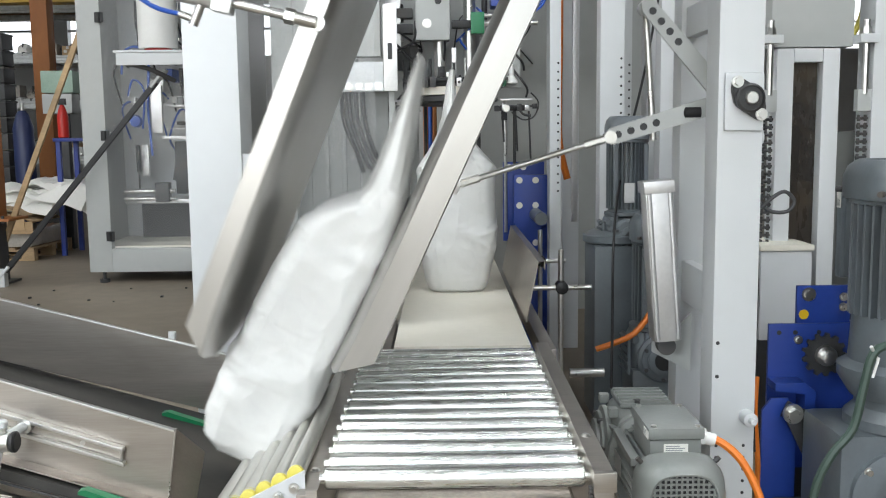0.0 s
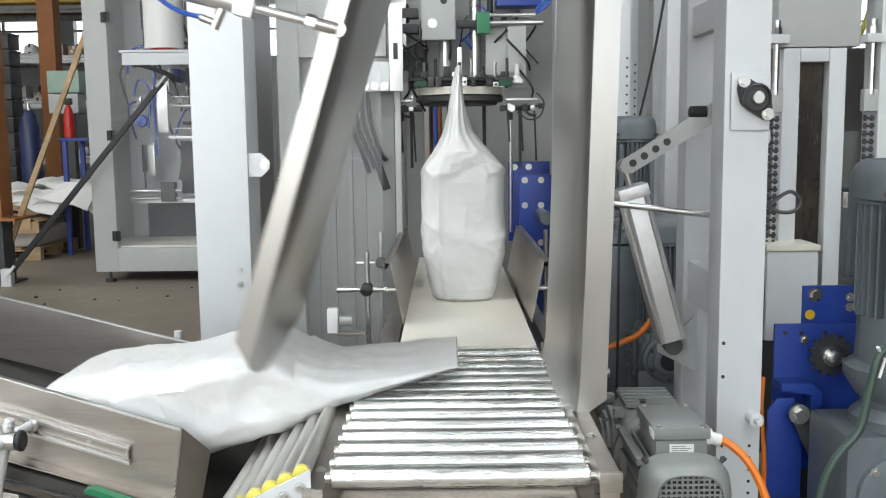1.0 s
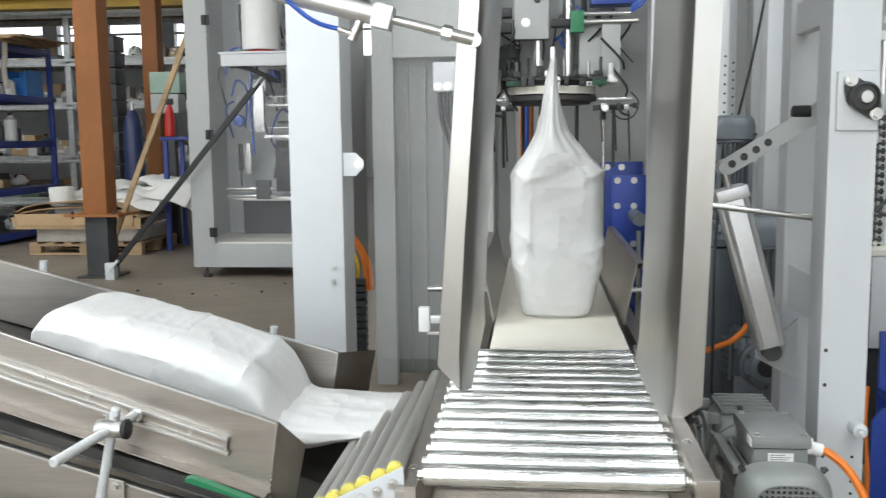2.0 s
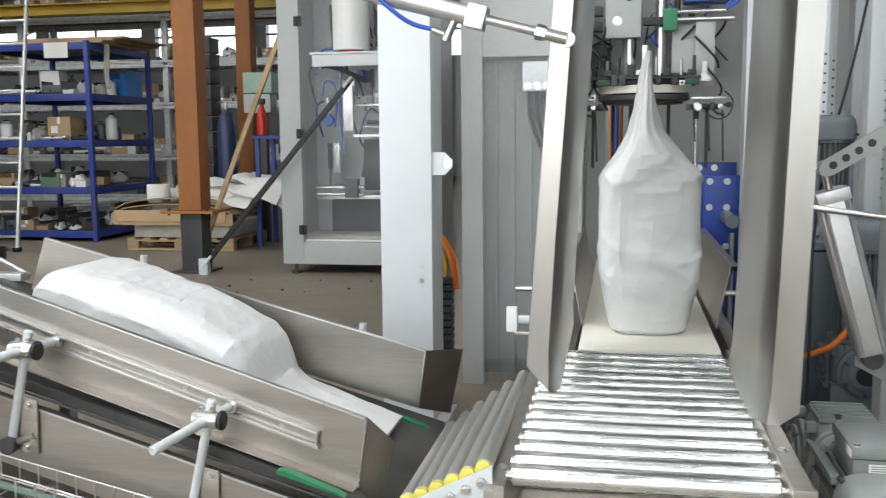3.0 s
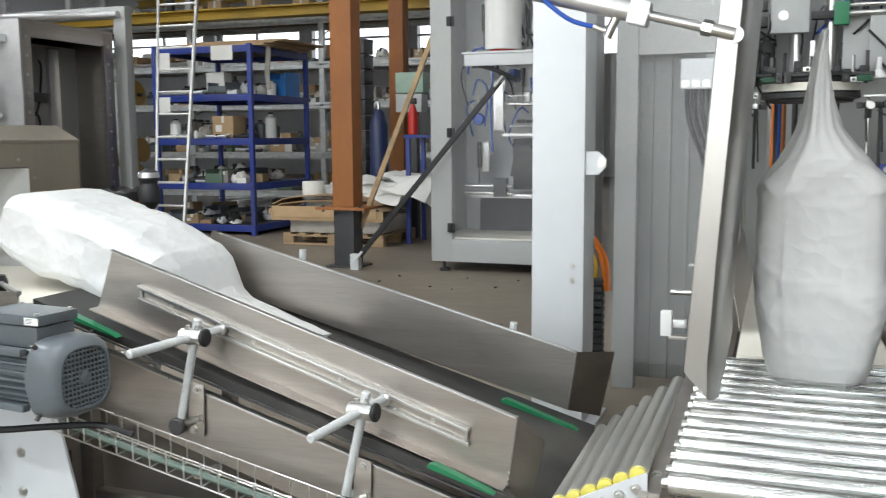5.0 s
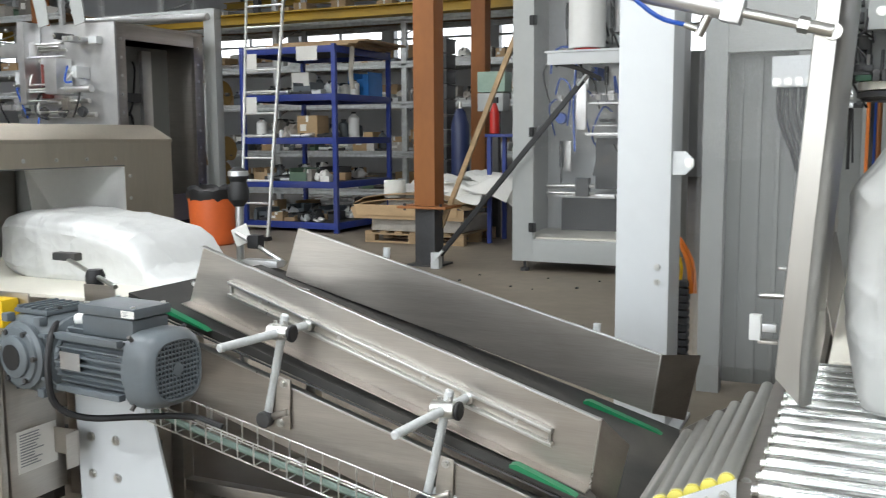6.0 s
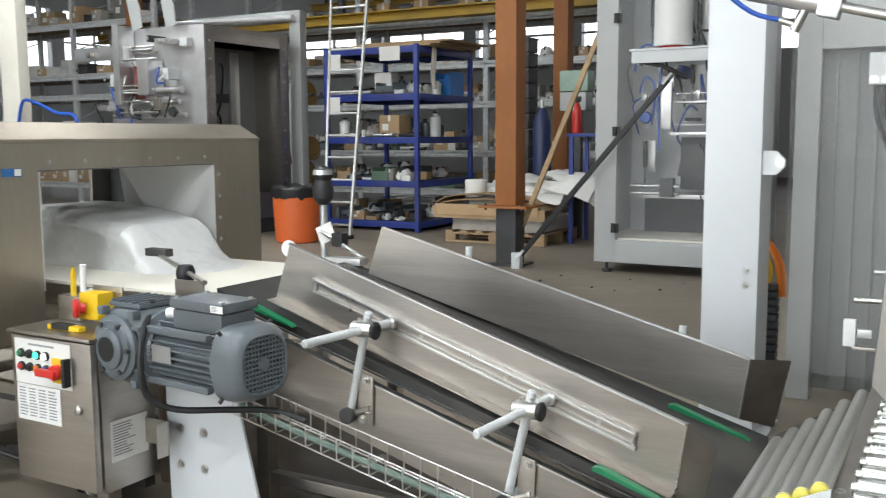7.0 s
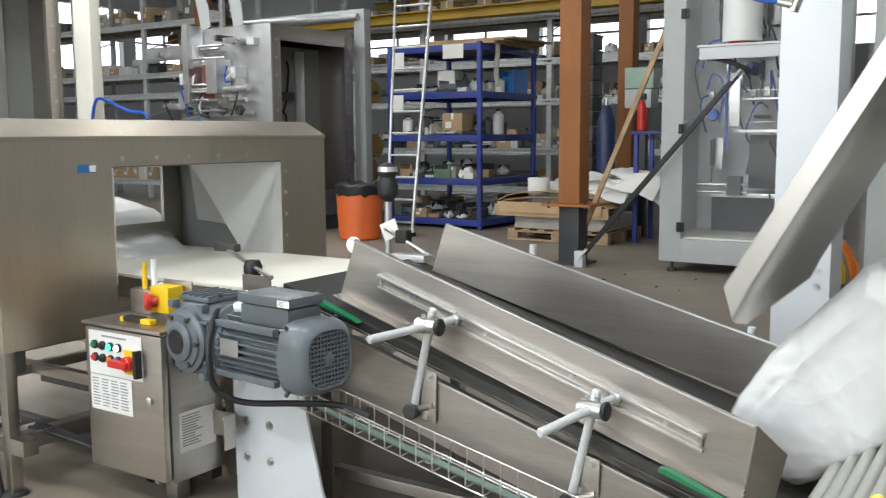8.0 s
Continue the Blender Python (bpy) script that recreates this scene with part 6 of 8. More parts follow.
def chain_drive():
    t = thing("chain_drive", (1.2, 3.1, 0), "blue steel drive bracket with sprocket and tensioner arms", "chain drive")
    p = part("back_plate", box((1.10, 3.10, 0.15), (1.52, 3.115, 0.655), 0.004), BLUE, t)
    for x in (1.135, 1.19, 1.27):
        part("hole", lathe([(0.008, 0), (0.008, 0.002)], pose(x, 3.10, 0.625, 90, 0, 0), 10), DARK_AND_SHADE, p)
    part("fold", prism([(1.10, 0.47), (1.20, 0.47), (1.235, 0.44), (1.235, 0.30), (1.20, 0.28), (1.20, 0.43), (1.10, 0.445)], 3.02, 3.099, "y", 0.003), BLUE, t)
    part("front_plate", prism([(1.045, 0.0), (1.16, 0.0), (1.16, 0.36), (1.13, 0.43), (1.075, 0.43), (1.045, 0.39)], 2.985, 2.997, "y", 0.003), BLUE, t)
    part("upper_plate", box((1.215, 3.16, 0.60), (1.40, 3.175, 0.775), 0.004), BLUE, t)
    for x, z, r in ((1.255, 0.745, 0.016), (1.375, 0.735, 0.010), (1.375, 0.70, 0.010), (1.20, 0.71, 0.010)):
        bolt(t, (x, 3.16 if x > 1.21 else 3.10, z if x > 1.21 else 0.60), (0, -1, 0), r, 0.014)
    part("warning_mark", lathe([(0.017, 0), (0.017, 0.0015)], pose(1.24, 3.16, 0.675, 90, 0, 0), 20), YELLOW, t)
    # sprocket
    n = 13
    pts = []
    for k in range(n):
        a = 2 * math.pi * k / n
        for da, rr in ((-0.16, 0.060), (-0.07, 0.073), (0.07, 0.073), (0.16, 0.060)):
            pts.append((1.26 + rr * math.cos(a + da), 0.565 + rr * math.sin(a + da)))
    s = part("sprocket", prism(pts, 3.02, 3.035, "y"), DARKSTEEL, t, "dark toothed sprocket")
    part("hub", lathe([(0.034, 0), (0.034, 0.02), (0.022, 0.02), (0.022, 0.045), (0.014, 0.048)], pose(1.26, 3.02, 0.565, 90, 0, 0), 20), CHROME, s)
    part("axle", rod((1.26, 3.03, 0.565), (1.26, 3.11, 0.565), 0.02), DARKSTEEL, s)
    # tensioner arms
    def arm(a, b, w, y):
        a, b = V(*a), V(*b)
        d = (b - a).normalized()
        s_ = V(-d.y, d.x)
        q = [a + s_ * w - d * w * 0.6, a - s_ * w - d * w * 0.6, b - s_ * w * 0.7 + d * w * 0.4, b + s_ * w * 0.7 + d * w * 0.4]
        return part("tension_arm", prism([(v.x, v.y) for v in q], y, y + 0.014, "y", 0.004), DARKSTEEL, t)
    arm((1.125, 0.395), (1.255, 0.335), 0.028, 2.955)
    arm((1.125, 0.395), (1.195, 0.235), 0.028, 2.93)
    bolt(t, (1.125, 2.93, 0.395), (0, -1, 0), 0.022, 0.03)
    part("support", box((1.2, 3.12, 0), (1.5, 3.16, 0.2), 0.004), DARKSTEEL, t)
    part("orange_lead", tube([(1.03, 3.0, 0.5), (1.02, 2.98, 0.38), (1.035, 2.98, 0.2), (1.03, 2.98, 0.0)], 0.009), ORANGE, t)
    return t


chain_drive()
t = thing("switch_box", (1.39, 3.9, 0), "white steel terminal housing on the machine base", "electric box")
part("housing", box((1.29, 3.75, 0.45), (1.50, 4.05, 0.82), 0.012), WHITE, t)
part("plinth", box((1.30, 3.78, 0), (1.49, 4.02, 0.45), 0.006), DARKSTEEL, t)
part("lid", box((1.285, 3.745, 0.82), (1.505, 4.055, 0.845), 0.006), CREAM, t)


def lift_frame():
    """White lifting frame with chains beside the portal."""
    t = thing("lift_frame", (1.55, 3.95, 0), "white steel lift frame with dark chains and window", "machine frame")
    part("post", box((1.385, 3.9, 0), (1.455, 4.0, 1.64), 0.006), WHITE, t)
    part("post", box((1.575, 3.9, 0), (1.645, 4.0, 1.64), 0.006), WHITE, t)
    part("lintel", box((1.456, 3.902, 1.585), (1.574, 3.998, 1.64), 0.004), WHITE, t)
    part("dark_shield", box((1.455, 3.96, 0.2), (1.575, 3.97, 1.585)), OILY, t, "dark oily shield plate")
    part("beam", box((1.36, 3.905, 1.645), (1.70, 3.995, 1.93), 0.006), LGREY, t)
    part("head_beam", prism([(1.30, 1.935), (3.4, 1.935), (3.4, 2.30), (1.34, 2.30), (1.30, 2.22)], 3.86, 4.02, "y", 0.008), LGREY, t)
    part("yellow_hose", tube([(1.72, 4.02, 1.66), (1.77, 4.02, 1.76), (1.80, 4.0, 1.93)], 0.012), LEMON, t)
    part("rear_shield", box((1.66, 4.05, 0.0), (1.95, 4.06, 1.30)), MGREY_SHADE, t)
    for x in (1.345, 1.735):
        part("screw_rod", rod((x, 3.87, 1.45), (x, 3.87, 1.75), 0.014, 10), CHROME, t)
        part("collar", box((x - 0.04, 3.83, 1.655), (x + 0.04, 3.91, 1.69), 0.004), WHITE, t)
        part("nut", rod((x, 3.87, 1.69), (x, 3.87, 1.72), 0.02, 6), CHROME, t)
        part("chain_anchor", box((x - 0.03, 3.86, 1.38), (x + 0.03, 3.90, 1.47), 0.004), LGREY, t)
        bm = bmesh.new()
        for k in range(40):
            z = 1.36 - 0.032 * k
            add_box(bm, (x - 0.022, 3.868, z - 0.02), (x - 0.012, 3.882, z + 0.006), 0.003)
            add_box(bm, (x + 0.006, 3.868, z - 0.02), (x + 0.016, 3.882, z + 0.006), 0.003)
            add_rod(bm, (x - 0.024, 3.875, z - 0.008), (x + 0.02, 3.875, z - 0.008), 0.006, 8)
        part("chain", bm, DARKSTEEL, t, "dark greasy roller chain")
    part("post", box((1.76, 3.85, 0), (1.86, 4.0, 1.95), 0.006), WHITE, t)
    return t


lift_frame()
# machinery behind the belt, beside the closing head
gear_motor(pose(0.85, 4.3, 0.86, 0, -90, 0), 0.095, 0.42, "grey gear motor standing upright behind the belt conveyor", "gear motors", MOTOR, 0)
gear_motor(pose(0.93, 4.0, 0.38, 0, -90, 0), 0.112, 0.46, "dark blue-grey gear motor standing upright beside the belt", "gear motors", MOTOR, 0)
t = thing("gearbox_pedestal", (0.78, 4.2, 0), "grey cast gearbox pedestal behind the belt", "gearbox")
part("housing", box((0.68, 4.15, 0.0), (0.86, 4.45, 0.80), 0.02), MOTOR, t)
part("flange", lathe([(0.13, 0), (0.15, 0.01), (0.15, 0.04), (0.11, 0.06)], pose(0.80, 4.3, 0.80), 28), MOTOR, t)
part("housing", box((0.80, 3.88, 0.0), (1.06, 4.12, 0.30), 0.02), MOTOR, t)
part("orange_cable", tube([(0.64, 3.85, 0.40), (0.72, 3.84, 0.43), (0.80, 3.84, 0.47), (0.87, 3.84, 0.56)], 0.013), ORANGE, t)
part("stub_shaft", rod((0.55, 4.0, 0.26), (0.70, 4.0, 0.26), 0.02), CHROME, t)
t = thing("bearing_block", (0.5, 5.25, 0.6), "blue bolted bearing block on the machine", "machine part")
part("plate", box((0.40, 5.2, 0.66), (0.635, 5.23, 1.08), 0.004), BLUE, t)
part("plate", box((0.345, 5.3, 0.70), (0.58, 5.33, 1.15), 0.004), BLUE, t)
part("stand", box((0.45, 5.24, 0), (0.6, 5.3, 0.7), 0.004), BLUE, t)
part("shaft", rod((0.52, 4.9, 0.86), (0.52, 5.2, 0.86), 0.035), MOTOR, t)
for x in (0.43, 0.52, 0.605):
    for z in (0.70, 0.91, 1.05):
        bolt(t, (x, 5.2, z), (0, -1, 0), 0.012, 0.010)
for x in (0.38, 0.46):
    bolt(t, (x, 5.3, 1.12), (0, -1, 0), 0.012, 0.010)
t = thing("machine_uprights", (0.9, 4.9, 0), "white machine uprights with drilled strips", "machine frame")
for x0, x1, y in ((0.575, 0.635, 5.0), (0.80, 0.92, 4.75), (1.08, 1.17, 4.65), (1.0, 1.05, 5.2)):
    u = part("upright", box((x0, y, 0), (x1, y + 0.12, 3.0), 0.005), WHITE, t)
    for k in range(16):
        part("hole", lathe([(0.006, 0), (0.006, 0.002)], pose(x1 - 0.015, y, 1.0 + 0.045 * k, 90, 0, 0), 8), DARK_AND_SHADE, u, smooth=False)
t = thing("hanging_cable", (0.9, 4.4, 1.2), "thin black cable strung from above", "cable")
part("cable", tube([(1.02, 4.4, 2.0), (0.95, 4.4, 1.6), (0.85, 4.35, 1.2), (0.74, 4.0, 0.9), (0.68, 3.7, 0.5), (0.66, 3.6, 0.3)], 0.006), BLACK, t)

# ---- the hall behind ----
rg = random.Random(11)


def far_cabinet():
    t = thing("packing_cabinet", (-2.7, 8.7, 0), "tall light grey machine cabinet with clear hinged door", "machine cabinet")
    y = 8.45
    part("front_post", box((-3.23, y, 0.10), (-3.02, y + 0.08, 3.0), 0.006), LGREY, t)
    part("front_post", box((-1.95, y, 0.10), (-1.75, y + 0.08, 3.0), 0.006), LGREY, t)
    part("bottom_beam", box((-3.02, y, 0.10), (-1.95, y + 0.08, 0.315), 0.006), LGREY, t)
    part("back_panel", box((-3.2, y + 1.0, 0.10), (-1.75, y + 1.03, 3.0)), WHITE, t)
    part("side_panel", box((-3.23, y + 0.08, 0.10), (-3.20, y + 1.0, 3.0)), LGREY, t)
    part("side_panel", box((-1.78, y + 0.08, 0.10), (-1.75, y + 1.0, 3.0)), LGREY, t)
    part("floor_plate", box((-3.2, y + 0.08, 0.30), (-1.78, y + 1.0, 0.33)), CREAM, t)
    part("top_panel", box((-3.23, y, 3.0), (-1.75, y + 1.03, 3.03)), LGREY, t)
    for x in (-3.12, -1.9):
        for yy in (y + 0.06, y + 0.95):
            part("foot", add_rod(rod((x, yy, 0.0), (x, yy, 0.03), 0.045), (x, yy, 0.03), (x, yy, 0.11), 0.015), DARKSTEEL, t)
    d = part("door_pane", box((-3.02, y - 0.006, 0.30), (-1.95, y - 0.001, 2.9)), GLASS, t, "clear plastic door pane")
    d.visible_shadow = False
    for z in (0.43, 1.34, 2.38):
        h = part("hinge", add_rod(box((-3.06, y - 0.016, z - 0.045), (-2.985, y - 0.0065, z + 0.045), 0.003), (-3.022, y - 0.018, z - 0.045), (-3.022, y - 0.018, z + 0.045), 0.010, 8), BLACK, t, "black plastic hinge")
    part("shelf", box((-3.0, y + 0.35, 0.70), (-1.9, y + 0.9, 0.74), 0.004), ALU, t)
    # near-black block standing in for the shade below the shelf
    part("dark_bay", box((-3.0, y + 0.85, 0.33), (-1.85, y + 0.95, 0.70)), DARK_AND_SHADE, t)
    rgc = random.Random(5)
    for k in range(26):
        x, z = rgc.uniform(-2.98, -2.0), rgc.uniform(1.36, 2.75)
        w, h = rgc.uniform(0.03, 0.12), rgc.uniform(0.03, 0.14)
        part("fitting", box((x, y + rgc.uniform(0.55, 0.8), z), (x + w, y + 0.9, z + h), 0.006), rgc.choice((ALU, DARKSTEEL, WHITE, BLACK, CHROME, HOSEBLUE)), t)
    for k in range(16):
        x, z = rgc.uniform(-2.98, -2.2), rgc.uniform(1.5, 2.7)
        dx = rgc.uniform(-0.25, 0.25)
        part("hose", tube([(x, y + 0.6, z), (x + dx * 0.3, y + 0.45, z + rgc.uniform(-0.05, 0.15)), (x + dx, y + 0.5, z - rgc.uniform(0.05, 0.3)), (x + dx, y + 0.7, z - 0.35)], 0.010, 6), rgc.choice((HOSEBLUE, HOSEBLUE, BLACK, GALV)), t)
    for k in range(14):
        x = -2.55 + 0.05 * k
        part("mesh_wire", rod((x, y + 0.30, 1.335), (x, y + 0.30, 1.40), 0.004, 6), ALU, t)
        part("mesh_wire", rod((x, y + 0.30, 1.625), (x, y + 0.30, 1.69), 0.004, 6), ALU, t)
    for z in (1.40, 1.69):
        part("mesh_wire", rod((-2.55, y + 0.30, z), (-1.9, y + 0.30, z), 0.005, 6), ALU, t)
    for x, z, r_ in ((-2.30, 0.98, 0.10), (-2.12, 1.05, 0.14), (-2.42, 1.1, 0.07)):
        part("pulley", lathe([(r_, -0.03), (r_ * 0.85, -0.01), (r_ * 0.85, 0.01), (r_, 0.03)], pose(x, y + 0.42, z, 90, 0, 0), 24), DARKSTEEL, t)
    part("tilted_plate", prism([(-2.55, 0.92), (-2.25, 0.82), (-2.18, 0.90), (-2.35, 1.22), (-2.5, 1.2)], y + 0.40, y + 0.46, "y", 0.004), DARKSTEEL, t)
    for xb, zb, w, h in ((-2.95, 0.95, 0.12, 0.3), (-2.9, 2.3, 0.2, 0.3), (-2.5, 1.75, 0.3, 0.22), (-2.35, 0.95, 0.10, 0.24), (-2.45, 2.3, 0.12, 0.4), (-2.15, 1.7, 0.16, 0.3)):
        part("mount_plate", box((xb, y + 0.6, zb), (xb + w, y + 0.63, zb + h), 0.006), WHITE if w > 0.15 else ALU, t)
        part("actuator", add_rod(rod((xb + 0.03, y + 0.57, zb + 0.04), (xb + 0.03, y + 0.57, zb + h), 0.022, 12), (xb + 0.03, y + 0.57, zb - 0.12), (xb + 0.03, y + 0.57, zb + 0.04), 0.009, 8), DARKSTEEL, t)
    part("lead", tube([(-2.3, y + 0.3, 0.74), (-2.2, y + 0.2, 0.5), (-2.05, y + 0.2, 0.42), (-1.96, y + 0.3, 0.5)], 0.008), BLACK, t)
    # near-black block that paints the unlit middle of the cabinet
    part("dark_bay", box((-2.55, y + 0.5, 0.78), (-1.85, y + 0.9, 1.28), 0.01), DARK_AND_SHADE, t)
    part("mesh_shelf", box((-2.6, y + 0.3, 1.30), (-1.9, y + 0.7, 1.33), 0.003), ALU, t)
    part("mesh_shelf", box((-2.55, y + 0.3, 1.60), (-1.9, y + 0.7, 1.62), 0.003), ALU, t)
    part("plate", box((-2.74, y + 0.32, 1.36), (-2.60, y + 0.36, 1.80), 0.006), ALU, t)
    part("slide", add_rod(rod((-2.98, y + 0.3, 0.82), (-2.5, y + 0.3, 0.82), 0.02), (-2.98, y + 0.3, 0.75), (-2.5, y + 0.3, 0.75), 0.015), CHROME, t)
    part("carriage", box((-2.68, y + 0.25, 0.72), (-2.55, y + 0.35, 0.90), 0.01), DARKSTEEL, t)
    part("hose", tube([(-2.95, y + 0.3, 1.9), (-2.92, y + 0.3, 2.1), (-2.8, y + 0.3, 2.15), (-2.7, y + 0.3, 2.05), (-2.72, y + 0.3, 1.6), (-2.7, y + 0.3, 1.15)], 0.012), HOSEBLUE, t)
    part("hose", tube([(-2.9, y + 0.3, 1.7), (-2.85, y + 0.3, 1.85), (-2.75, y + 0.3, 1.75), (-2.78, y + 0.3, 1.4)], 0.010), HOSEBLUE, t)
    part("regulator", lathe([(0.05, -0.04), (0.06, 0), (0.05, 0.04)], pose(-2.83, y + 0.28, 1.47, 90, 0, 0), 16), HOSEBLUE, t)
    part("manifold", box((-2.75, y + 0.4, 2.1), (-2.55, y + 0.5, 2.25), 0.01), ALU, t)
    part("duct", tube([(-2.8, y + 0.5, 2.9), (-2.72, y + 0.5, 2.6), (-2.7, y + 0.5, 2.3)], 0.04), MGREY_SHADE, t)
    part("red_valve", rod((-2.22, y + 0.35, 1.36), (-2.22, y + 0.35, 1.5), 0.03), RED, t)
    for k in range(7):
        part("clip", box((-2.95 + 0.13 * k, y + 0.5, 1.64), (-2.90 + 0.13 * k, y + 0.56, 1.70 + 0.03 * (k % 3)), 0.004), WHITEPLASTIC if k % 2 else ALU, t)
    return t


far_cabinet()
t = thing("film_roll", (-2.43, 8.25, 2.06), "upright white roll of film on a white bracket", "film roll")
part("roll", lathe([(0.16, 0), (0.165, 0.005), (0.165, 0.78), (0.16, 0.785)], pose(-2.44, 8.22, 2.075), 36), WHITEPLASTIC, t)
part("core_ring", lathe([(0.12, 0), (0.12, 0.02)], pose(-2.44, 8.22, 2.055), 28), RED, t)
part("bracket", add_box(box((-2.78, 8.05, 2.035), (-2.05, 8.42, 2.055), 0.004), (-2.76, 8.06, 1.93), (-2.05, 8.08, 2.035), 0.004), WHITE, t)
part("arm", tube([(-2.7, 8.1, 1.95), (-2.5, 8.12, 1.90), (-2.3, 8.2, 1.80)], 0.02), DARKSTEEL, t)


def props():
    for a, b, m, lab in (((-4.23, 8.62, 0.0), (-3.18, 8.62, 2.47), WOOD, "tan square timber prop leaning beside the column"), ((-3.93, 8.3, 0.14), (-2.50, 8.3, 1.80), BLACK, "black steel brace tube with clevis ends")):
        t = thing("brace", a, lab, "brace")
        mm = aim(a, b)
        L = (V(*b) - V(*a)).length
        part("bar", box((-0.018, -0.024, 0), (0.018, 0.024, L), 0.004, mm), m, t)
        part("end_clevis", box((-0.05, -0.012, -0.08), (0.05, 0.012, 0.06), 0.004, mm), GALV, t)
        if m is BLACK:
            part("foot_lug", box((-4.02, 8.26, 0.0), (-3.93, 8.34, 0.16), 0.006), GALV, t)
            part("end_clevis", box((-0.05, -0.012, L - 0.06), (0.06, 0.012, L + 0.14), 0.004, mm), GALV, t)


props()


def hall_column(x, y, base, label):
    t = thing("hall_column", (x, y, 0), label, "column", "hall columns")
    part("stub", box((x - 0.11, y - 0.11, 0), (x + 0.11, y + 0.11, base), 0.012), DARKSTEEL, t, "dark steel stub")
    p = part("flange_plate", box((x - 0.27, y - 0.2, base), (x + 0.27, y + 0.2, base + 0.025), 0.004), RUST, t)
    for sx in (-0.2, 0.2):
        part("bolt", rod((x + sx, y - 0.16, base - 0.02), (x + sx, y - 0.16, base + 0.05), 0.014, 8), DARKSTEEL, p)
    part("shaft", box((x - 0.115, y - 0.115, base + 0.025), (x + 0.115, y + 0.115, 7.2), 0.012), RUST, t, "orange primed steel shaft")
    part("anchor_plate", box((x - 0.18, y - 0.18, 0), (x + 0.18, y + 0.18, 0.02), 0.003), DARKSTEEL, t)
    return t


hall_column(-4.155, 8.52, 0.585, "orange primed steel hall column on a dark stub")
hall_column(-5.47, 13.1, 0.5, "orange primed steel hall column further back")
hall_column(-14.5, 13.2, 0.5, "orange primed steel hall column beside the racking")


def pallet(x0, y0, label, group=""):
    t = thing("pallet", (x0 + 0.65, y0 + 0.5, 0), label, "pallet", group)
    w, d = 1.34, 1.05
    for sy in (0, d / 2 - 0.05, d - 0.1):
        part("bottom_board", box((x0, y0 + sy, 0), (x0 + w, y0 + sy + 0.1, 0.022), 0.002), WOOD, t)
        part("stringer_board", box((x0, y0 + sy, 0.1), (x0 + w, y0 + sy + 0.1, 0.122), 0.002), WOOD, t)
        for sx in (0, w / 2 - 0.07, w - 0.14):
            part("block", box((x0 + sx, y0 + sy, 0.022), (x0 + sx + 0.14, y0 + sy + 0.1, 0.1), 0.003), WOOD, t)
    for k in range(7):
        xx = x0 + k * (w - 0.1) / 6
        part("deck_board", box((xx, y0, 0.122), (xx + 0.1, y0 + d, 0.144), 0.002), WOOD, t)
    return t


pallet(-5.80, 10.1, "worn wooden pallet carrying wrapped packaging")
t = thing("wrapped_stack", (-5.1, 10.6, 0.144), "low stack of sheets wrapped in cloudy film", "packaging stack")
bm = box((-5.74, 10.14, 0.144), (-4.50, 11.1, 0.33), 0.03)
bmesh.ops.subdivide_edges(bm, edges=list(bm.edges), cuts=3, use_grid_fill=True)
for v in bm.verts:
    v.co += V(noise.noise(v.co * 6), noise.noise(v.co * 6 + V(3, 3, 3)), 0.5 * noise.noise(v.co * 7)) * 0.02
part("wrapped_block", bm, FILM, t)
for x0, x1, z0, tilt in ((-5.95, -4.42, 0.335, 0.0), (-5.90, -4.50, 0.38, 0.02)):
    t = thing("cardboard_sheet", (x0 + 0.7, 10.5, z0), "bent brown cardboard sheet over the packaging", "cardboard", "cardboard sheets")
    n = 10
    top = [(x0 + (x1 - x0) * k / n, z0 + 0.10 + 0.12 * math.sin(math.pi * k / n) ** 0.5 + tilt) for k in range(n + 1)]
    part("sheet", prism(top + [(p[0], p[1] - 0.012) for p in top[::-1]], 10.02, 10.75 + tilt, "y"), CARD, t)
    part("front_fold", prism([(x0, z0 + 0.10), (x1, z0 + 0.10), (x1, z0 - 0.03), (x0 + 0.05, z0 - 0.03)], 10.01 - 0.015 * (tilt > 0), 10.018 - 0.015 * (tilt > 0), "y"), CARD, t)
for i in range(9):
    x, y, z = -5.15 + 0.14 * i, 10.45 + 0.06 * (i % 3), 0.64 + 0.024 * i
    t = thing("empty_sack", (x, y, z), "flat empty white sack thrown on the pile", "bag", "empty white sacks")
    bm = bmesh.new()
    bmesh.ops.create_grid(bm, x_segments=16, y_segments=14, size=0.5, matrix=Matrix.Translation((x, y + 0.1, z)) @ pose(0, 0, 0, rg.uniform(2, 9), rg.uniform(-3, 3), rg.uniform(-25, 25)) @ Matrix.Diagonal((1.0, 0.75, 1, 1)))
    for v in bm.verts:
        front = max(0.0, y - 0.12 + 0.05 * math.sin(3 * v.co.x + i) - v.co.y)
        v.co.z += 0.09 * noise.noise(v.co * 3 + V(i, 0, 0)) + 0.03 * noise.noise(v.co * 9) - 0.75 * front
        v.co.y += 0.35 * front
    bmesh.ops.solidify(bm, geom=list(bm.faces), thickness=0.008)
    part("sheet", bm, PAPER, t)
t = thing("paper_roll", (-5.55, 10.3, 0.58), "small white paper roll standing on the cardboard", "roll")
part("roll", lathe([(0.03, 0), (0.13, 0), (0.135, 0.01), (0.135, 0.20), (0.13, 0.21), (0.03, 0.21)], pose(-5.45, 10.25, 0.56), 24), PAPER, t)


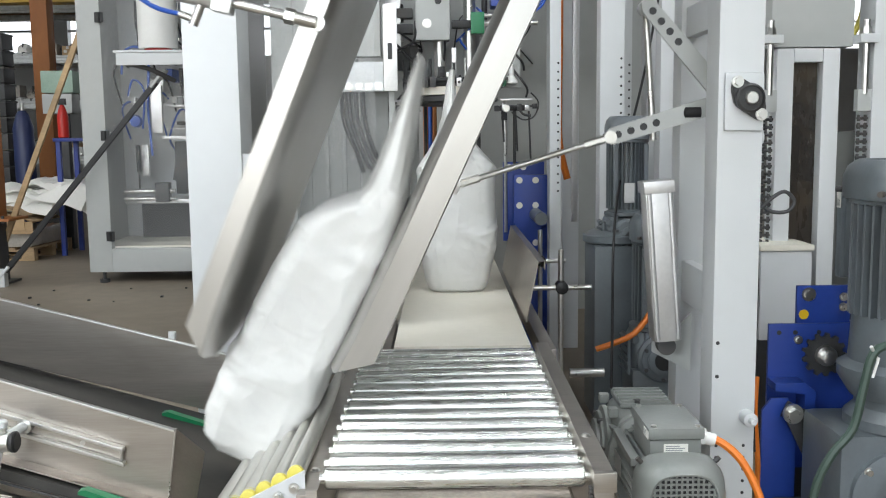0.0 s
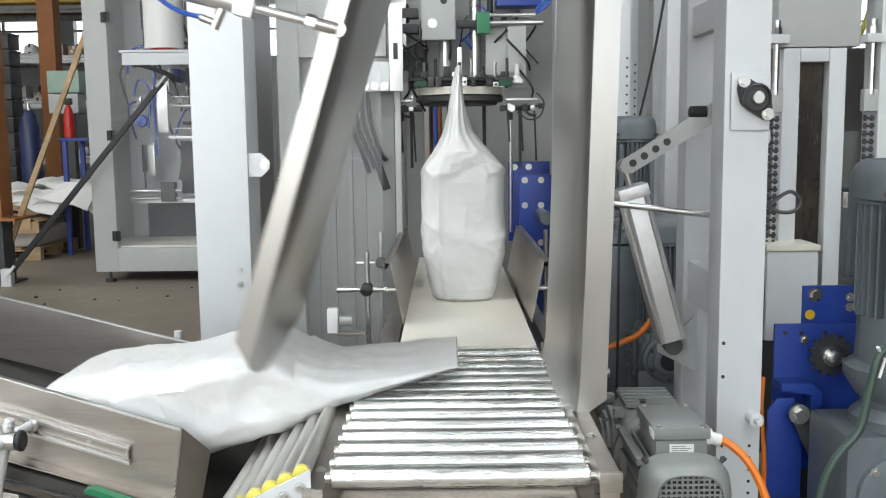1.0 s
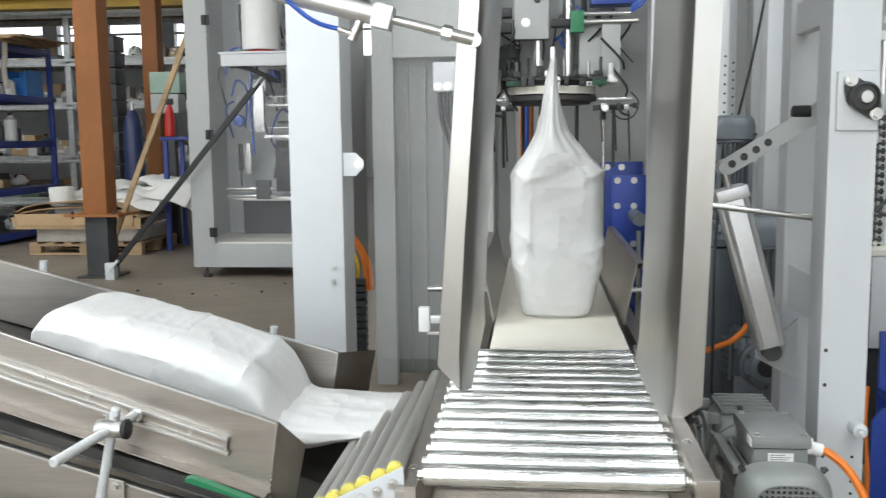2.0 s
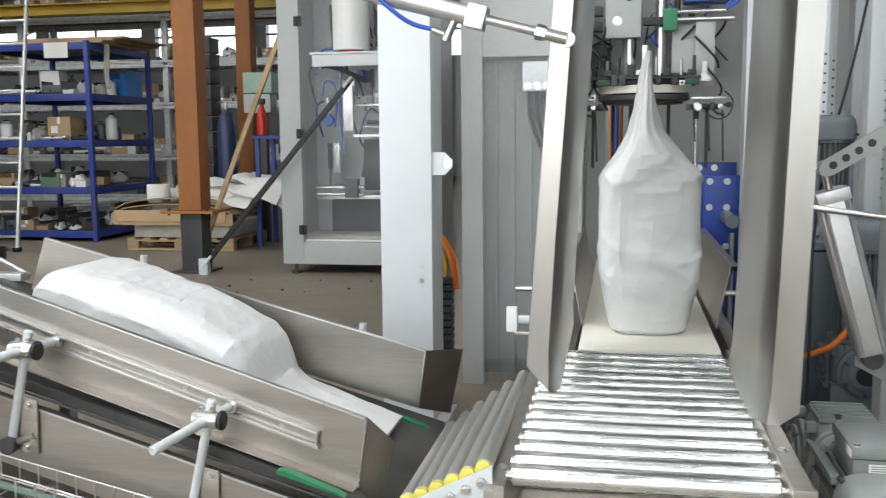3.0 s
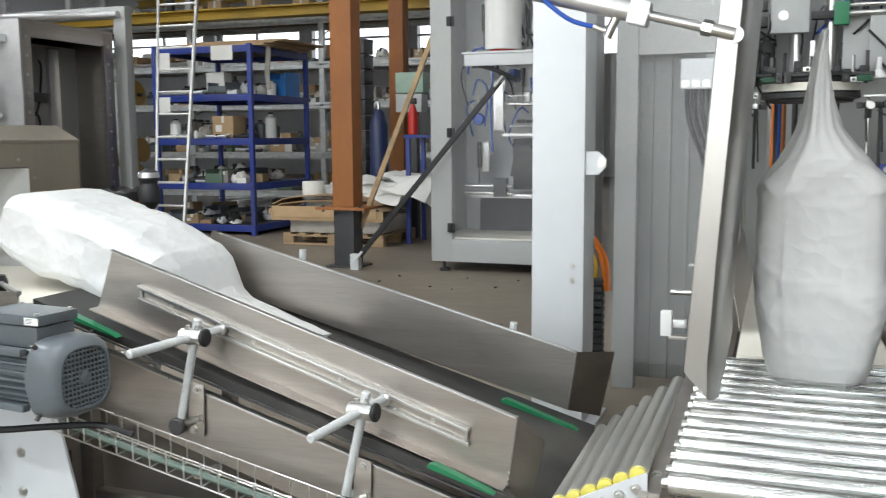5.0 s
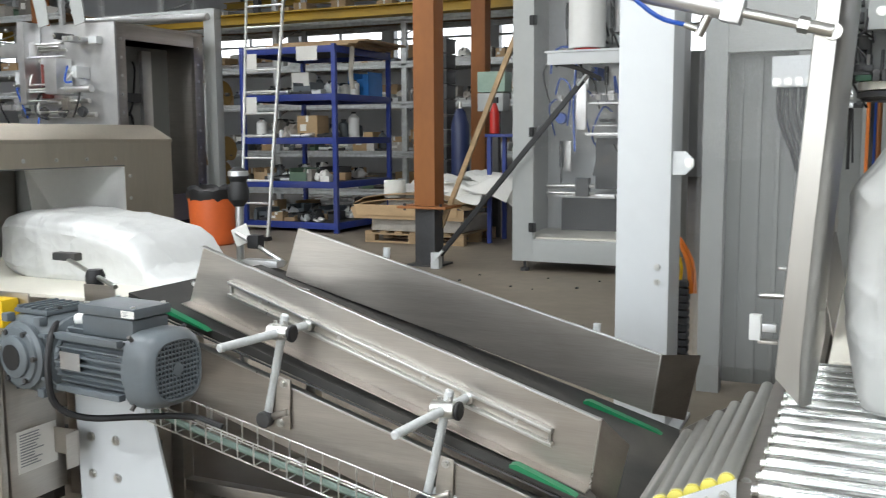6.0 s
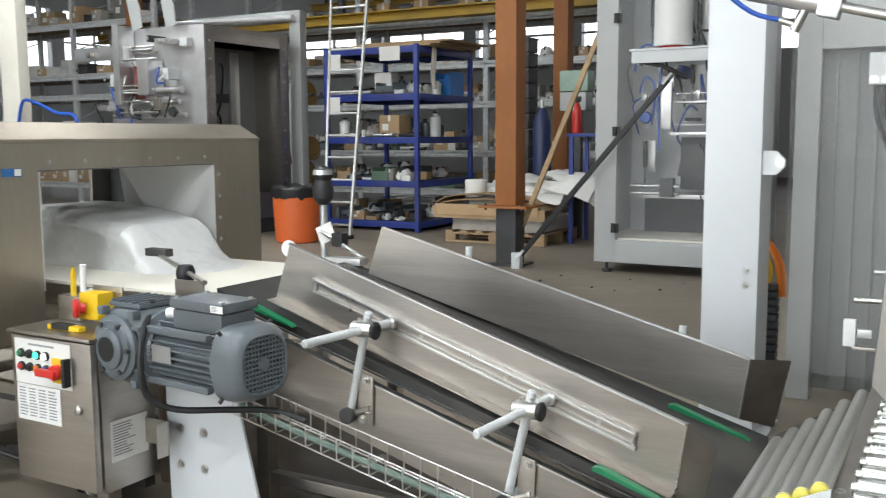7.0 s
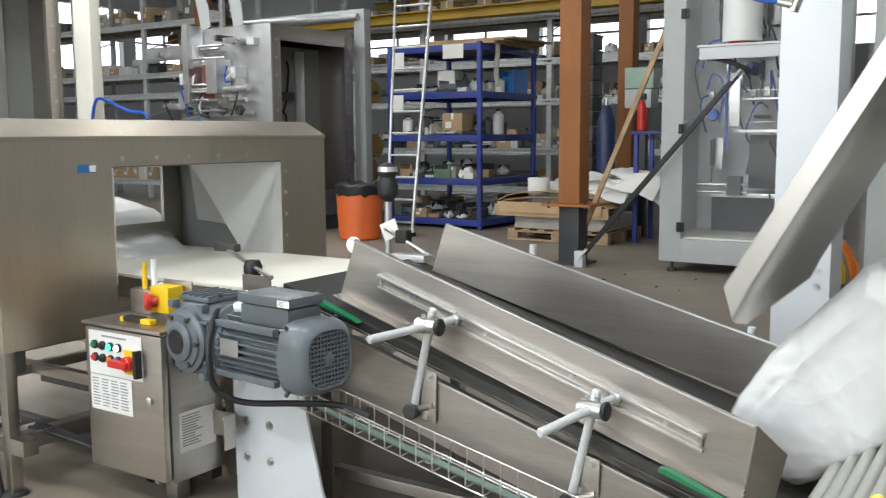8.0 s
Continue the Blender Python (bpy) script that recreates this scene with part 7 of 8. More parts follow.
def blue_shelf():
    x0, x1, y0, y1 = -8.18, -6.63, 10.82, 12.42
    t = thing("steel_shelf", (-7.4, 11.6, 0), "blue painted steel shelf unit loaded with parts", "shelf")
    for x in (x0, x1 - 0.06):
        for y in (y0, y1 - 0.06):
            part("post", box((x, y, 0), (x + 0.06, y + 0.06, 2.54), 0.004), RACKBLUE, t)
    for z in (0.14, 0.70, 1.30, 1.885, 2.52):
        part("front_beam", box((x0 + 0.06, y0 + 0.004, z - 0.09), (x1 - 0.06, y0 + 0.05, z), 0.004), RACKBLUE, t)
        part("rear_beam", box((x0 + 0.06, y1 - 0.05, z - 0.09), (x1 - 0.06, y1 - 0.004, z), 0.004), RACKBLUE, t)
        for x in (x0 + 0.004, x1 - 0.054):
            part("side_beam", box((x, y0 + 0.06, z - 0.09), (x + 0.05, y1 - 0.06, z), 0.004), RACKBLUE, t)
        part("shelf_board", box((x0 + 0.05, y0 + 0.05, z - 0.025), (x1 - 0.05, y1 - 0.05, z - 0.004)), DARKSTEEL, t)
    part("paper_note", box((x0 + 0.95, y0 - 0.004, 2.33), (x0 + 1.28, y0 - 0.001, 2.52)), PAPER, t)
    part("paper_note", box((x0 + 0.1, y0 - 0.004, 1.62), (x0 + 0.28, y0 - 0.001, 1.86)), PAPER, t)
    part("paper_note", box((x0 + 0.1, y0 - 0.004, 2.2), (x0 + 0.3, y0 - 0.001, 2.45)), PAPER, t)
    return t


blue_shelf()


def goods(at, size, kind, material, label, group):
    """One stored thing: box, can, roll or loose bundle, on its support."""
    x, y, z = at
    w, d, h = size
    if kind == "box":
        ob = part("carton", box((-w / 2, -d / 2, 0), (w / 2, d / 2, h), 0.006), material)
        ob.matrix_basis = pose(x, y, z, 0, 0, rg.uniform(-8, 8))
        part("tape", box((-0.02, -d / 2 - 0.001, h * 0.7), (0.02, d / 2 + 0.001, h + 0.0015)), PAPER, ob, local=True)
        part("ticket", box((-w * 0.35, -d / 2 - 0.002, h * 0.3), (-w * 0.05, -d / 2 - 0.0005, h * 0.6)), PAPER, ob, local=True)
        cat = "box"
    elif kind == "can":
        ob = part("canister", lathe([(w * 0.45, 0), (w * 0.5, 0.01), (w * 0.5, h * 0.8), (w * 0.2, h * 0.92), (w * 0.2, h)], Matrix(), 18), material)
        ob.matrix_basis = pose(x, y, z)
        part("cap", lathe([(w * 0.22, 0), (w * 0.22, h * 0.08)], pose(0, 0, h * 0.97), 14), BLACK, ob, local=True)
        cat = "canister"
    elif kind == "tray":
        ob = part("bin", add_box(add_box(add_box(add_box(box((-w / 2, -d / 2, 0), (w / 2, d / 2, 0.01)), (-w / 2, -d / 2, 0.01), (-w / 2 + 0.01, d / 2, h)), (w / 2 - 0.01, -d / 2, 0.01), (w / 2, d / 2, h)), (-w / 2 + 0.01, -d / 2, 0.01), (w / 2 - 0.01, -d / 2 + 0.01, h * 0.7)), (-w / 2 + 0.01, d / 2 - 0.01, 0.01), (w / 2 - 0.01, d / 2, h)), material, smooth=False)
        ob.matrix_basis = pose(x, y, z, 0, 0, rg.uniform(-5, 5))
        part("contents", box((-w / 2 + 0.012, -d / 2 + 0.012, 0.012), (w / 2 - 0.012, d / 2 - 0.012, h * 0.6), 0.02), MIXED, ob, local=True)
        cat = "bin"
    elif kind == "bars":
        ob = new("bar_stack")
        ob.matrix_basis = pose(x, y, z)
        for k in range(6):
            part("bar", rod((-w / 2 + rg.uniform(-0.03, 0.03), -d / 2 + d * k / 5, h * 0.35), (w / 2, -d / 2 + d * k / 5 + rg.uniform(-0.03, 0.03), h * 0.35 + 0.01 * (k % 3)), h * 0.33, 8), material, ob, local=True)
        part("strap", box((-0.01, -d / 2 - 0.02, 0), (0.01, d / 2 + 0.02, h * 0.85), 0.003), BLACK, ob, local=True)
        cat = "steel bars"
    else:
        bm = bmesh.new()
        bmesh.ops.create_icosphere(bm, subdivisions=3, radius=0.5)
        for v in bm.verts:
            v.co *= 1 + 0.35 * noise.noise(v.co * 4 + V(x * 3, y, z * 5))
            v.co = V(v.co.x * w, v.co.y * d, max(0.0, (v.co.z + 0.32)) * h)
        ob = part("wrapped_part", bm, material)
        ob.matrix_basis = pose(x, y, z)
        part("tie", box((-0.012, -d * 0.42, h * 0.2), (0.012, d * 0.42, h * 0.86), 0.01), BLACK, ob, local=True)
        cat = "wrapped part"
    return tagged(ob, label, cat, group)


GREENGREY = mat("dull_green", (0.10, 0.16, 0.11), 0.5)
PAINTS = {"box": [(CARD, "brown cardboard carton on the shelf"), (PAPER, "white carton on the shelf"), (CARD, "taped cardboard carton on the shelf"), (MIXED, "grey-brown storage box on the shelf")],
          "can": [(WHITEPLASTIC, "white plastic canister on the shelf"), (MOTOR, "dark grey oil can on the shelf")],
          "tray": [(MOTOR, "grey plastic parts bin on the shelf"), (GREENGREY, "dull green parts bin on the shelf"), (DARKSTEEL, "dark steel parts tray on the shelf"), (CARD, "open cardboard tray on the shelf"), (GALV, "zinc parts tray on the shelf")],
          "bars": [(GALV, "bundle of galvanised bars on the shelf"), (DARKSTEEL, "bundle of dark steel bars on the shelf"), (ALU, "bundle of aluminium profiles on the shelf")],
          "lump": [(PAPER, "white wrapped machine part on the shelf"), (MIXED, "loose grey machine part on the shelf"), (DARKSTEEL, "dark cast machine part on the shelf"), (GALV, "grey metal part on the shelf")]}


def fill(x0, x1, y, z, top, group, kinds, depth=0.4, size=1.0):
    x = x0
    while x < x1 - 0.12:
        k = rg.choice(kinds)
        w = {"box": rg.uniform(0.16, 0.42), "can": rg.uniform(0.10, 0.18), "tray": rg.uniform(0.16, 0.32), "bars": rg.uniform(0.4, 0.8), "lump": rg.uniform(0.12, 0.3)}[k] * size
        if x + w > x1:
            break
        h = min(top, {"box": rg.uniform(0.12, 0.4), "can": rg.uniform(0.2, 0.35), "tray": rg.uniform(0.1, 0.2), "bars": rg.uniform(0.08, 0.14), "lump": rg.uniform(0.12, 0.32)}[k] * size)
        m, lab = rg.choice(PAINTS[k])
        goods((x + w / 2, y + rg.uniform(-0.08, 0.08), z), (w, rg.uniform(0.25, depth) * size, h), k, m, lab, group)
        x += w + rg.uniform(0.0, 0.07)


for z, kinds in ((0.14, ["lump", "tray", "bars"]), (0.70, ["lump", "bars", "lump", "tray"]), (1.30, ["lump", "box", "can", "lump"]), (1.885, ["bars", "tray", "can", "lump"])):
    fill(-8.08, -6.75, 11.1, z + 0.001, 0.42, "parts on the blue shelf", kinds)
    fill(-8.08, -6.75, 11.65, z + 0.001, 0.42, "parts on the blue shelf", kinds)
    fill(-8.08, -6.75, 12.1, z + 0.001, 0.42, "parts on the blue shelf", kinds)
goods((-6.86, 12.05, 1.886), (0.34, 0.4, 0.34), "tray", mat("bright_blue_bin", (0.04, 0.22, 0.62), 0.4), "bright blue plastic crate on the shelf", "parts on the blue shelf")
for k in range(3):
    t = thing("wooden_board", (-7.3, 11.5, 2.521 + 0.03 * k), "thin wooden board laid across the shelf top", "board", "boards on the shelf")
    part("board", box((-7.95 + 0.1 * k, 10.95 + 0.05 * k, 2.521 + 0.028 * k), (-6.5 + 0.12 * k, 12.2, 2.546 + 0.028 * k), 0.003), WOOD, t)
t = thing("hanging_film", (-6.6, 11.0, 2.2), "strip of cloudy film hanging off the shelf", "plastic film")
part("strip", tube([(-6.58, 11.2, 2.56), (-6.555, 11.15, 2.4), (-6.56, 11.12, 2.15), (-6.55, 11.15, 1.95)], 0.035, 6), FILM, t)


def rack(x0, x1, y, levels, label, bay=2.7):
    t = thing("pallet_rack", ((x0 + x1) / 2, y, 0), label, "racking", "racking")
    n = max(1, round((x1 - x0) / bay))
    for i in range(n + 1):
        x = x0 + (x1 - x0) * i / n
        for yy in (y, y + 1.0):
            part("upright", box((x - 0.05, yy, 0), (x + 0.05, yy + 0.08, 4.6), 0.004), GALV, t)
        for k in range(6):
            part("lacing_bar", rod((x, y + 0.06, 0.3 + 0.7 * k), (x, y + 1.02, 0.65 + 0.7 * k), 0.014, 6), GALV, t)
    for z in levels:
        for yy in (y - 0.012, y + 1.04):
            part("beam", prism([(yy, z - 0.12), (yy + 0.05, z - 0.12), (yy + 0.05, z), (yy, z), (yy, z - 0.035), (yy + 0.012, z - 0.045), (yy + 0.012, z - 0.075), (yy, z - 0.085)], x0, x1, "x"), GALV, t)
        part("deck", box((x0, y + 0.05, z - 0.02), (x1, y + 1.03, z - 0.003)), WOOD, t)
    return t


LV = (0.35, 1.05, 1.93, 2.64, 3.42)
rack(-13.2, -5.0, 15.0, LV, "long galvanised pallet racking filled with goods")
rack(-21.0, -14.0, 13.2, (0.4, 1.3, 2.2, 2.62, 3.65), "galvanised pallet racking with cartons and pallets")
for z, nz in zip(LV[:3], (0.6, 0.7, 0.6)):
    fill(-13.1, -5.1, 15.3, z + 0.001, nz, "goods on the long racking", ["box", "lump", "bars", "box", "tray", "can"], 0.5)
    fill(-13.0, -5.1, 15.75, z + 0.001, nz, "goods on the long racking", ["box", "box", "lump"], 0.45)
fill(-12.0, -10.2, 15.3, 2.641, 0.3, "goods on the long racking", ["box", "lump", "bars"], 0.5)
fill(-7.6, -5.1, 15.3, 2.641, 0.25, "goods on the long racking", ["lump", "bars", "tray"], 0.5)
fill(-13.0, -5.1, 15.72, 2.641, 0.5, "goods on the long racking", ["box", "bars", "box", "lump"], 0.45)
fill(-13.0, -8.0, 15.3, 3.421, 0.5, "goods on the long racking", ["box", "box", "tray"], 0.5)
for z in (0.4, 1.3, 2.62):
    fill(-20.9, -14.1, 13.95, z + 0.001, 0.5, "goods on the far racking", ["box", "can", "lump", "bars"], 0.5)
for z in (0.4, 1.3, 2.62, 3.65):
    fill(-20.9, -14.1, 13.5, z + 0.001, 0.7, "goods on the far racking", ["box", "box", "lump", "tray"], 0.6)


LADDER = mat("dull_aluminium", (0.62, 0.62, 0.60), 0.45, 0.3, 0.08, 6)


for z in (0.14, 0.70, 1.30, 1.885):
    fill(-8.08, -6.75, 10.99, z + 0.001, 0.3, "parts on the blue shelf", ["lump", "tray", "bars", "lump", "can", "box"], 0.3, 0.55)
    fill(-8.08, -6.75, 11.38, z + 0.001, 0.4, "parts on the blue shelf", ["lump", "tray", "box"], 0.3, 0.8)
for z in LV[:4]:
    fill(-10.6, -5.1, 15.16, z + 0.001, 0.3, "goods on the long racking", ["lump", "tray", "bars", "box", "lump", "can"], 0.3, 0.6)


def ladder():
    t = thing("ladder", (-7.2, 9.9, 0), "aluminium ladder leaning on the shelf", "ladder")
    a0, a1 = V(-7.42, 9.75, 0.0), V(-7.94, 10.74, 3.6)
    b0, b1 = V(-7.02, 9.75, 0.0), V(-7.31, 10.74, 3.6)
    for a, b in ((a0, a1), (b0, b1)):
        part("stile", box((-0.014, -0.032, 0), (0.014, 0.032, (b - a).length), 0.004, aim(a, b)), LADDER, t)
        part("rubber_foot", box((a.x - 0.03, a.y - 0.05, 0), (a.x + 0.03, a.y + 0.05, 0.05), 0.006), BLACK, t)
    for k in range(12):
        u = (0.18 + 0.30 * k) / 3.75
        part("rung", rod(a0.lerp(a1, u), b0.lerp(b1, u), 0.015, 10), LADDER, t)
    return t


ladder()
t = thing("waste_drum", (-7.43, 9.2, 0), "orange plastic drum lined with a black bag", "waste bin")
part("drum", lathe([(0.24, 0), (0.265, 0.02), (0.285, 0.35), (0.295, 0.62), (0.29, 0.67), (0.27, 0.67), (0.265, 0.62), (0.25, 0.06)], pose(-7.43, 9.2, 0), 32), DRUMORANGE, t)
bm = bmesh.new()
ringz = [(0.30, 0.56), (0.312, 0.62), (0.31, 0.68), (0.27, 0.72), (0.24, 0.66)]
rr = []
for r_, z_ in ringz:
    rr.append([bm.verts.new((-7.43 + (r_ + 0.02 * noise.noise(V(k * 0.9, z_ * 20, 0))) * math.cos(2 * math.pi * k / 36), 9.2 + (r_ + 0.02 * noise.noise(V(k * 0.9, z_ * 20, 3))) * math.sin(2 * math.pi * k / 36), z_ + 0.05 * noise.noise(V(k * 0.7, z_ * 9, 7)))) for k in range(36)])
for a, b in zip(rr, rr[1:]):
    for k in range(36):
        bm.faces.new((a[k], a[(k + 1) % 36], b[(k + 1) % 36], b[k]))
part("liner", bm, BLACK, t, "black bin liner folded over the rim")

# light barrier stand at the chute's top end
t = thing("sensor_stand", (-2.42, 3.45, 0), "steel sensor post with black clamp head and paper tag", "sensor stand")
part("post", rod((-2.63, 3.36, 0), (-2.63, 3.36, 1.04), 0.017), ALU, t)
part("head", lathe([(0.022, 0), (0.045, 0.03), (0.048, 0.07), (0.035, 0.11), (0.045, 0.13), (0.04, 0.16), (0.01, 0.175)], pose(-2.63, 3.36, 1.0), 20), BLACK, t)
part("head_top", lathe([(0.046, 0), (0.044, 0.02), (0.03, 0.03)], pose(-2.63, 3.36, 1.135), 20), ALU, t)
part("tag", box((-2.63, 3.335, 0.82), (-2.54, 3.338, 0.90), 0, Matrix.Translation((-2.63, 3.34, 0.82)) @ pose(0, 0, 0, 0, -22, 0) @ Matrix.Translation((2.63, -3.34, -0.82))), PAPER, t, "white paper tag")
part("cross_bar", rod((-2.63, 3.34, 0.88), (-2.34, 3.28, 0.77), 0.010), CHROME, t)
part("clamp", box((-2.55, 3.30, 0.82), (-2.49, 3.35, 0.88), 0.010), BLACK, t)
part("sensor", box((-2.52, 3.22, 0.755), (-2.34, 3.28, 0.785), 0.004), ALU, t)


def grey_machine(x1, y0, y1, zt, label):
    """A half-built packing machine: stainless box with an open dark bay on its side."""
    x0 = x1 - 1.65
    t = thing("packing_machine", ((x0 + x1) / 2, (y0 + y1) / 2, 0), label, "machine", "half-built machines")
    part("front_panel", box((x0, y0, 0.2), (x1, y0 + 0.03, zt), 0.004), ALU, t)
    part("top_panel", box((x0, y0 + 0.03, zt - 0.03), (x1, y1, zt), 0.003), STEEL, t)
    part("rear_panel", box((x0, y1 - 0.03, 0.2), (x1, y1, zt - 0.03), 0.003), STEEL, t)
    # inside wall coloured near-black for the shade within the housing
    part("inner_panel", box((x0, y0 + 0.03, 0.2), (x0 + 0.03, y1 - 0.03, zt - 0.03)), DARK_AND_SHADE, t)
    part("bay_post", box((x1 - 0.06, y0 + 0.03, 0.2), (x1, y0 + 0.18, zt - 0.03), 0.004), STEEL, t)
    part("bay_post", box((x1 - 0.06, y1 - 0.18, 0.2), (x1, y1 - 0.03, zt - 0.03), 0.004), STEEL, t)
    part("bay_lintel", box((x1 - 0.06, y0 + 0.18, zt - 0.2), (x1, y1 - 0.18, zt - 0.03), 0.004), STEEL, t)
    part("bay_skirt", box((x1 - 0.06, y0 + 0.18, 0.2), (x1, y1 - 0.18, 0.55), 0.004), STEEL, t)
    part("bay_back", box((x1 - 0.62, y0 + 0.03, 0.5), (x1 - 0.60, y1 - 0.03, zt - 0.2)), MGREY_SHADE, t)
    part("duct", box((x1 - 0.60, y1 - 0.6, 0.5), (x1 - 0.54, y1 - 0.42, zt - 0.25), 0.004), ALU, t)
    part("cable_coil", tube([(x1 - 0.56, y0 + 0.75 + 0.11 * math.cos(a * 0.7), 1.52 + 0.13 * math.sin(a * 0.7)) for a in range(20)], 0.014), BLACK, t)
    part("valve", box((x1 - 0.6, y0 + 0.6, 1.78), (x1 - 0.52, y0 + 1.0, 1.90), 0.006), DARKSTEEL, t)
    part("plinth", box((x0 + 0.03, y0 + 0.03, 0), (x1 - 0.03, y1 - 0.03, 0.2)), DARKSTEEL, t)
    # film web gear on the front
    for z, x, w in ((1.76, x0 + 0.2, 1.15), (1.59, x0 + 0.15, 1.3), (1.91, x0 + 0.45, 0.7), (2.39, x0 - 0.3, 1.3), (2.43, x0 - 0.3, 1.2)):
        part("shaft", rod((x, y0 - 0.15, z), (x + w, y0 - 0.15, z), 0.03 if z < 2 else 0.018, 12), CHROME, t)
    part("bracket", box((x0 + 0.75, y0 - 0.28, 1.85), (x0 + 0.95, y0 - 0.02, 2.29), 0.01), ALU, t)
    part("bracket", box((x0 + 0.32, y0 - 0.28, 1.73), (x0 + 0.43, y0 - 0.01, 2.75), 0.006), ALU, t)
    part("red_panel", box((x0 + 0.48, y0 - 0.08, 1.81), (x0 + 0.61, y0 - 0.01, 2.24), 0.006), DARKRED, t)
    part("roller_end", rod((x0 + 0.95, y0 - 0.14, 1.91), (x0 + 1.38, y0 - 0.14, 1.91), 0.045, 14), ALU, t)
    for k in range(2):
        xx = x0 + 0.5 + 0.6 * k
        pts = [(xx + 0.03, 2.68), (xx + 0.2, 2.72), (xx + 0.17, 2.97), (xx + 0.03, 3.33), (xx - 0.14, 3.47), (xx - 0.28, 3.47), (xx - 0.09, 3.21)]
        part("arm_plate", prism(pts, y0 - 0.12, y0 - 0.105, "y"), LGREY, t)
    part("lower_cover", box((x0 + 0.15, y0 - 0.14, 0.72), (x1 - 0.15, y0 - 0.005, 1.47), 0.03), WHITE, t)
    for k in range(4):
        part("fitting", lathe([(0.055, -0.04), (0.07, 0), (0.055, 0.04)], pose(x0 + 0.3 + 0.32 * k, y0 - 0.18, 1.63, 90, 0, 0), 14), DARKSTEEL, t)
    rgm = random.Random(int(-x1 * 100))
    for k in range(14):
        x, z = x0 + rgm.uniform(-0.3, 1.4), rgm.uniform(1.5, 2.65)
        w, h = rgm.uniform(0.05, 0.22), rgm.uniform(0.04, 0.16)
        b = part("fixture", box((x, y0 - rgm.uniform(0.08, 0.3), z), (x + w, y0 - 0.005, z + h), 0.008), rgm.choice((ALU, CHROME, DARKSTEEL, WHITE, ALU, STEEL)), t)
        bolt(b, (x + w / 2, y0 - 0.3, z + h / 2), (0, -1, 0), 0.016, 0.02)
    for k in range(8):
        x, z, w = x0 + rgm.uniform(-0.4, 0.8), rgm.uniform(1.55, 2.6), rgm.uniform(0.3, 0.9)
        part("guide_rod", rod((x, y0 - 0.22, z), (x + w, y0 - 0.22, z), 0.014, 8), rgm.choice((CHROME, ALU)), t)
    for k in range(8):
        x, z = x0 + rgm.uniform(-0.2, 1.3), rgm.uniform(1.6, 2.4)
        part("hose", tube([(x, y0 - 0.1, z), (x + 0.1, y0 - 0.25, z - rgm.uniform(0, 0.2)), (x + rgm.uniform(-0.2, 0.3), y0 - 0.2, z - rgm.uniform(0.1, 0.4))], 0.012, 6), rgm.choice((BLACK, HOSEBLUE, BLACK, WHITEPLASTIC)), t)
    for z in (1.5, 1.72, 2.1, 2.5):
        part("bay_clip", box((x1 - 0.6, y0 + 0.5, z), (x1 - 0.55, y0 + 0.62, z + 0.05), 0.004), ALU, t)
    for k in range(10):
        bolt(t, (x1, y0 + 0.1, 0.5 + (zt - 0.7) * k / 9), (1, 0, 0), 0.014, 0.012)
        bolt(t, (x1, y1 - 0.1, 0.5 + (zt - 0.7) * k / 9), (1, 0, 0), 0.014, 0.012)
    part("lead", tube([(x1 - 0.57, y0 + 0.9, zt - 0.4), (x1 - 0.55, y0 + 0.92, 2.2), (x1 - 0.54, y0 + 0.85, 1.8), (x1 - 0.55, y0 + 0.78, 1.6)], 0.014), BLACK, t)
    part("tie_bar", box((x0 - 0.5, y0 - 0.2, 2.32), (x0 + 0.55, y0 - 0.16, 2.50), 0.01), ALU, t)
    part("hose", tube([(x0 + 0.6, y0 - 0.1, 2.0), (x0 + 0.5, y0 - 0.2, 1.75), (x0 + 0.55, y0 - 0.22, 1.6), (x0 + 0.7, y0 - 0.2, 1.55)], 0.018), BLACK, t)
    return t


DARKRED = mat("dark_red_cover", (0.22, 0.05, 0.04), 0.4)
grey_machine(-8.55, 8.85, 10.5, 2.72, "half-built stainless packing machine with an open dark bay")
grey_machine(-10.65, 5.6, 7.3, 3.5, "half-built stainless packing machine with an open dark bay")
t = thing("frame_post", (-10.4, 7.4, 0), "cream painted steel post of a machine frame", "machine frame")
part("post", box((-10.45, 7.35, 0), (-10.12, 7.5, 4.0), 0.006), CREAM, t)
part("hose", tube([(-10.1, 7.3, 1.5), (-10.0, 7.3, 1.75), (-9.75, 7.3, 1.72), (-9.4, 7.3, 1.6), (-9.1, 7.3, 1.56), (-9.05, 7.3, 1.3)], 0.02), HOSEBLUE, t)
t = thing("frame_gantry", (-9.6, 10.8, 0), "light grey steel gantry frame beside the machine", "machine frame")
part("post", box((-8.72, 10.75, 0), (-8.53, 10.9, 2.95), 0.005), LGREY, t)
part("post", box((-10.6, 10.75, 0), (-10.4, 10.9, 2.95), 0.005), LGREY, t)
part("beam", box((-10.6, 10.75, 2.95), (-8.53, 10.9, 3.1), 0.005), LGREY, t)
part("tube", rod((-11.0, 10.7, 3.04), (-8.6, 10.7, 2.98), 0.05), ALU, t)


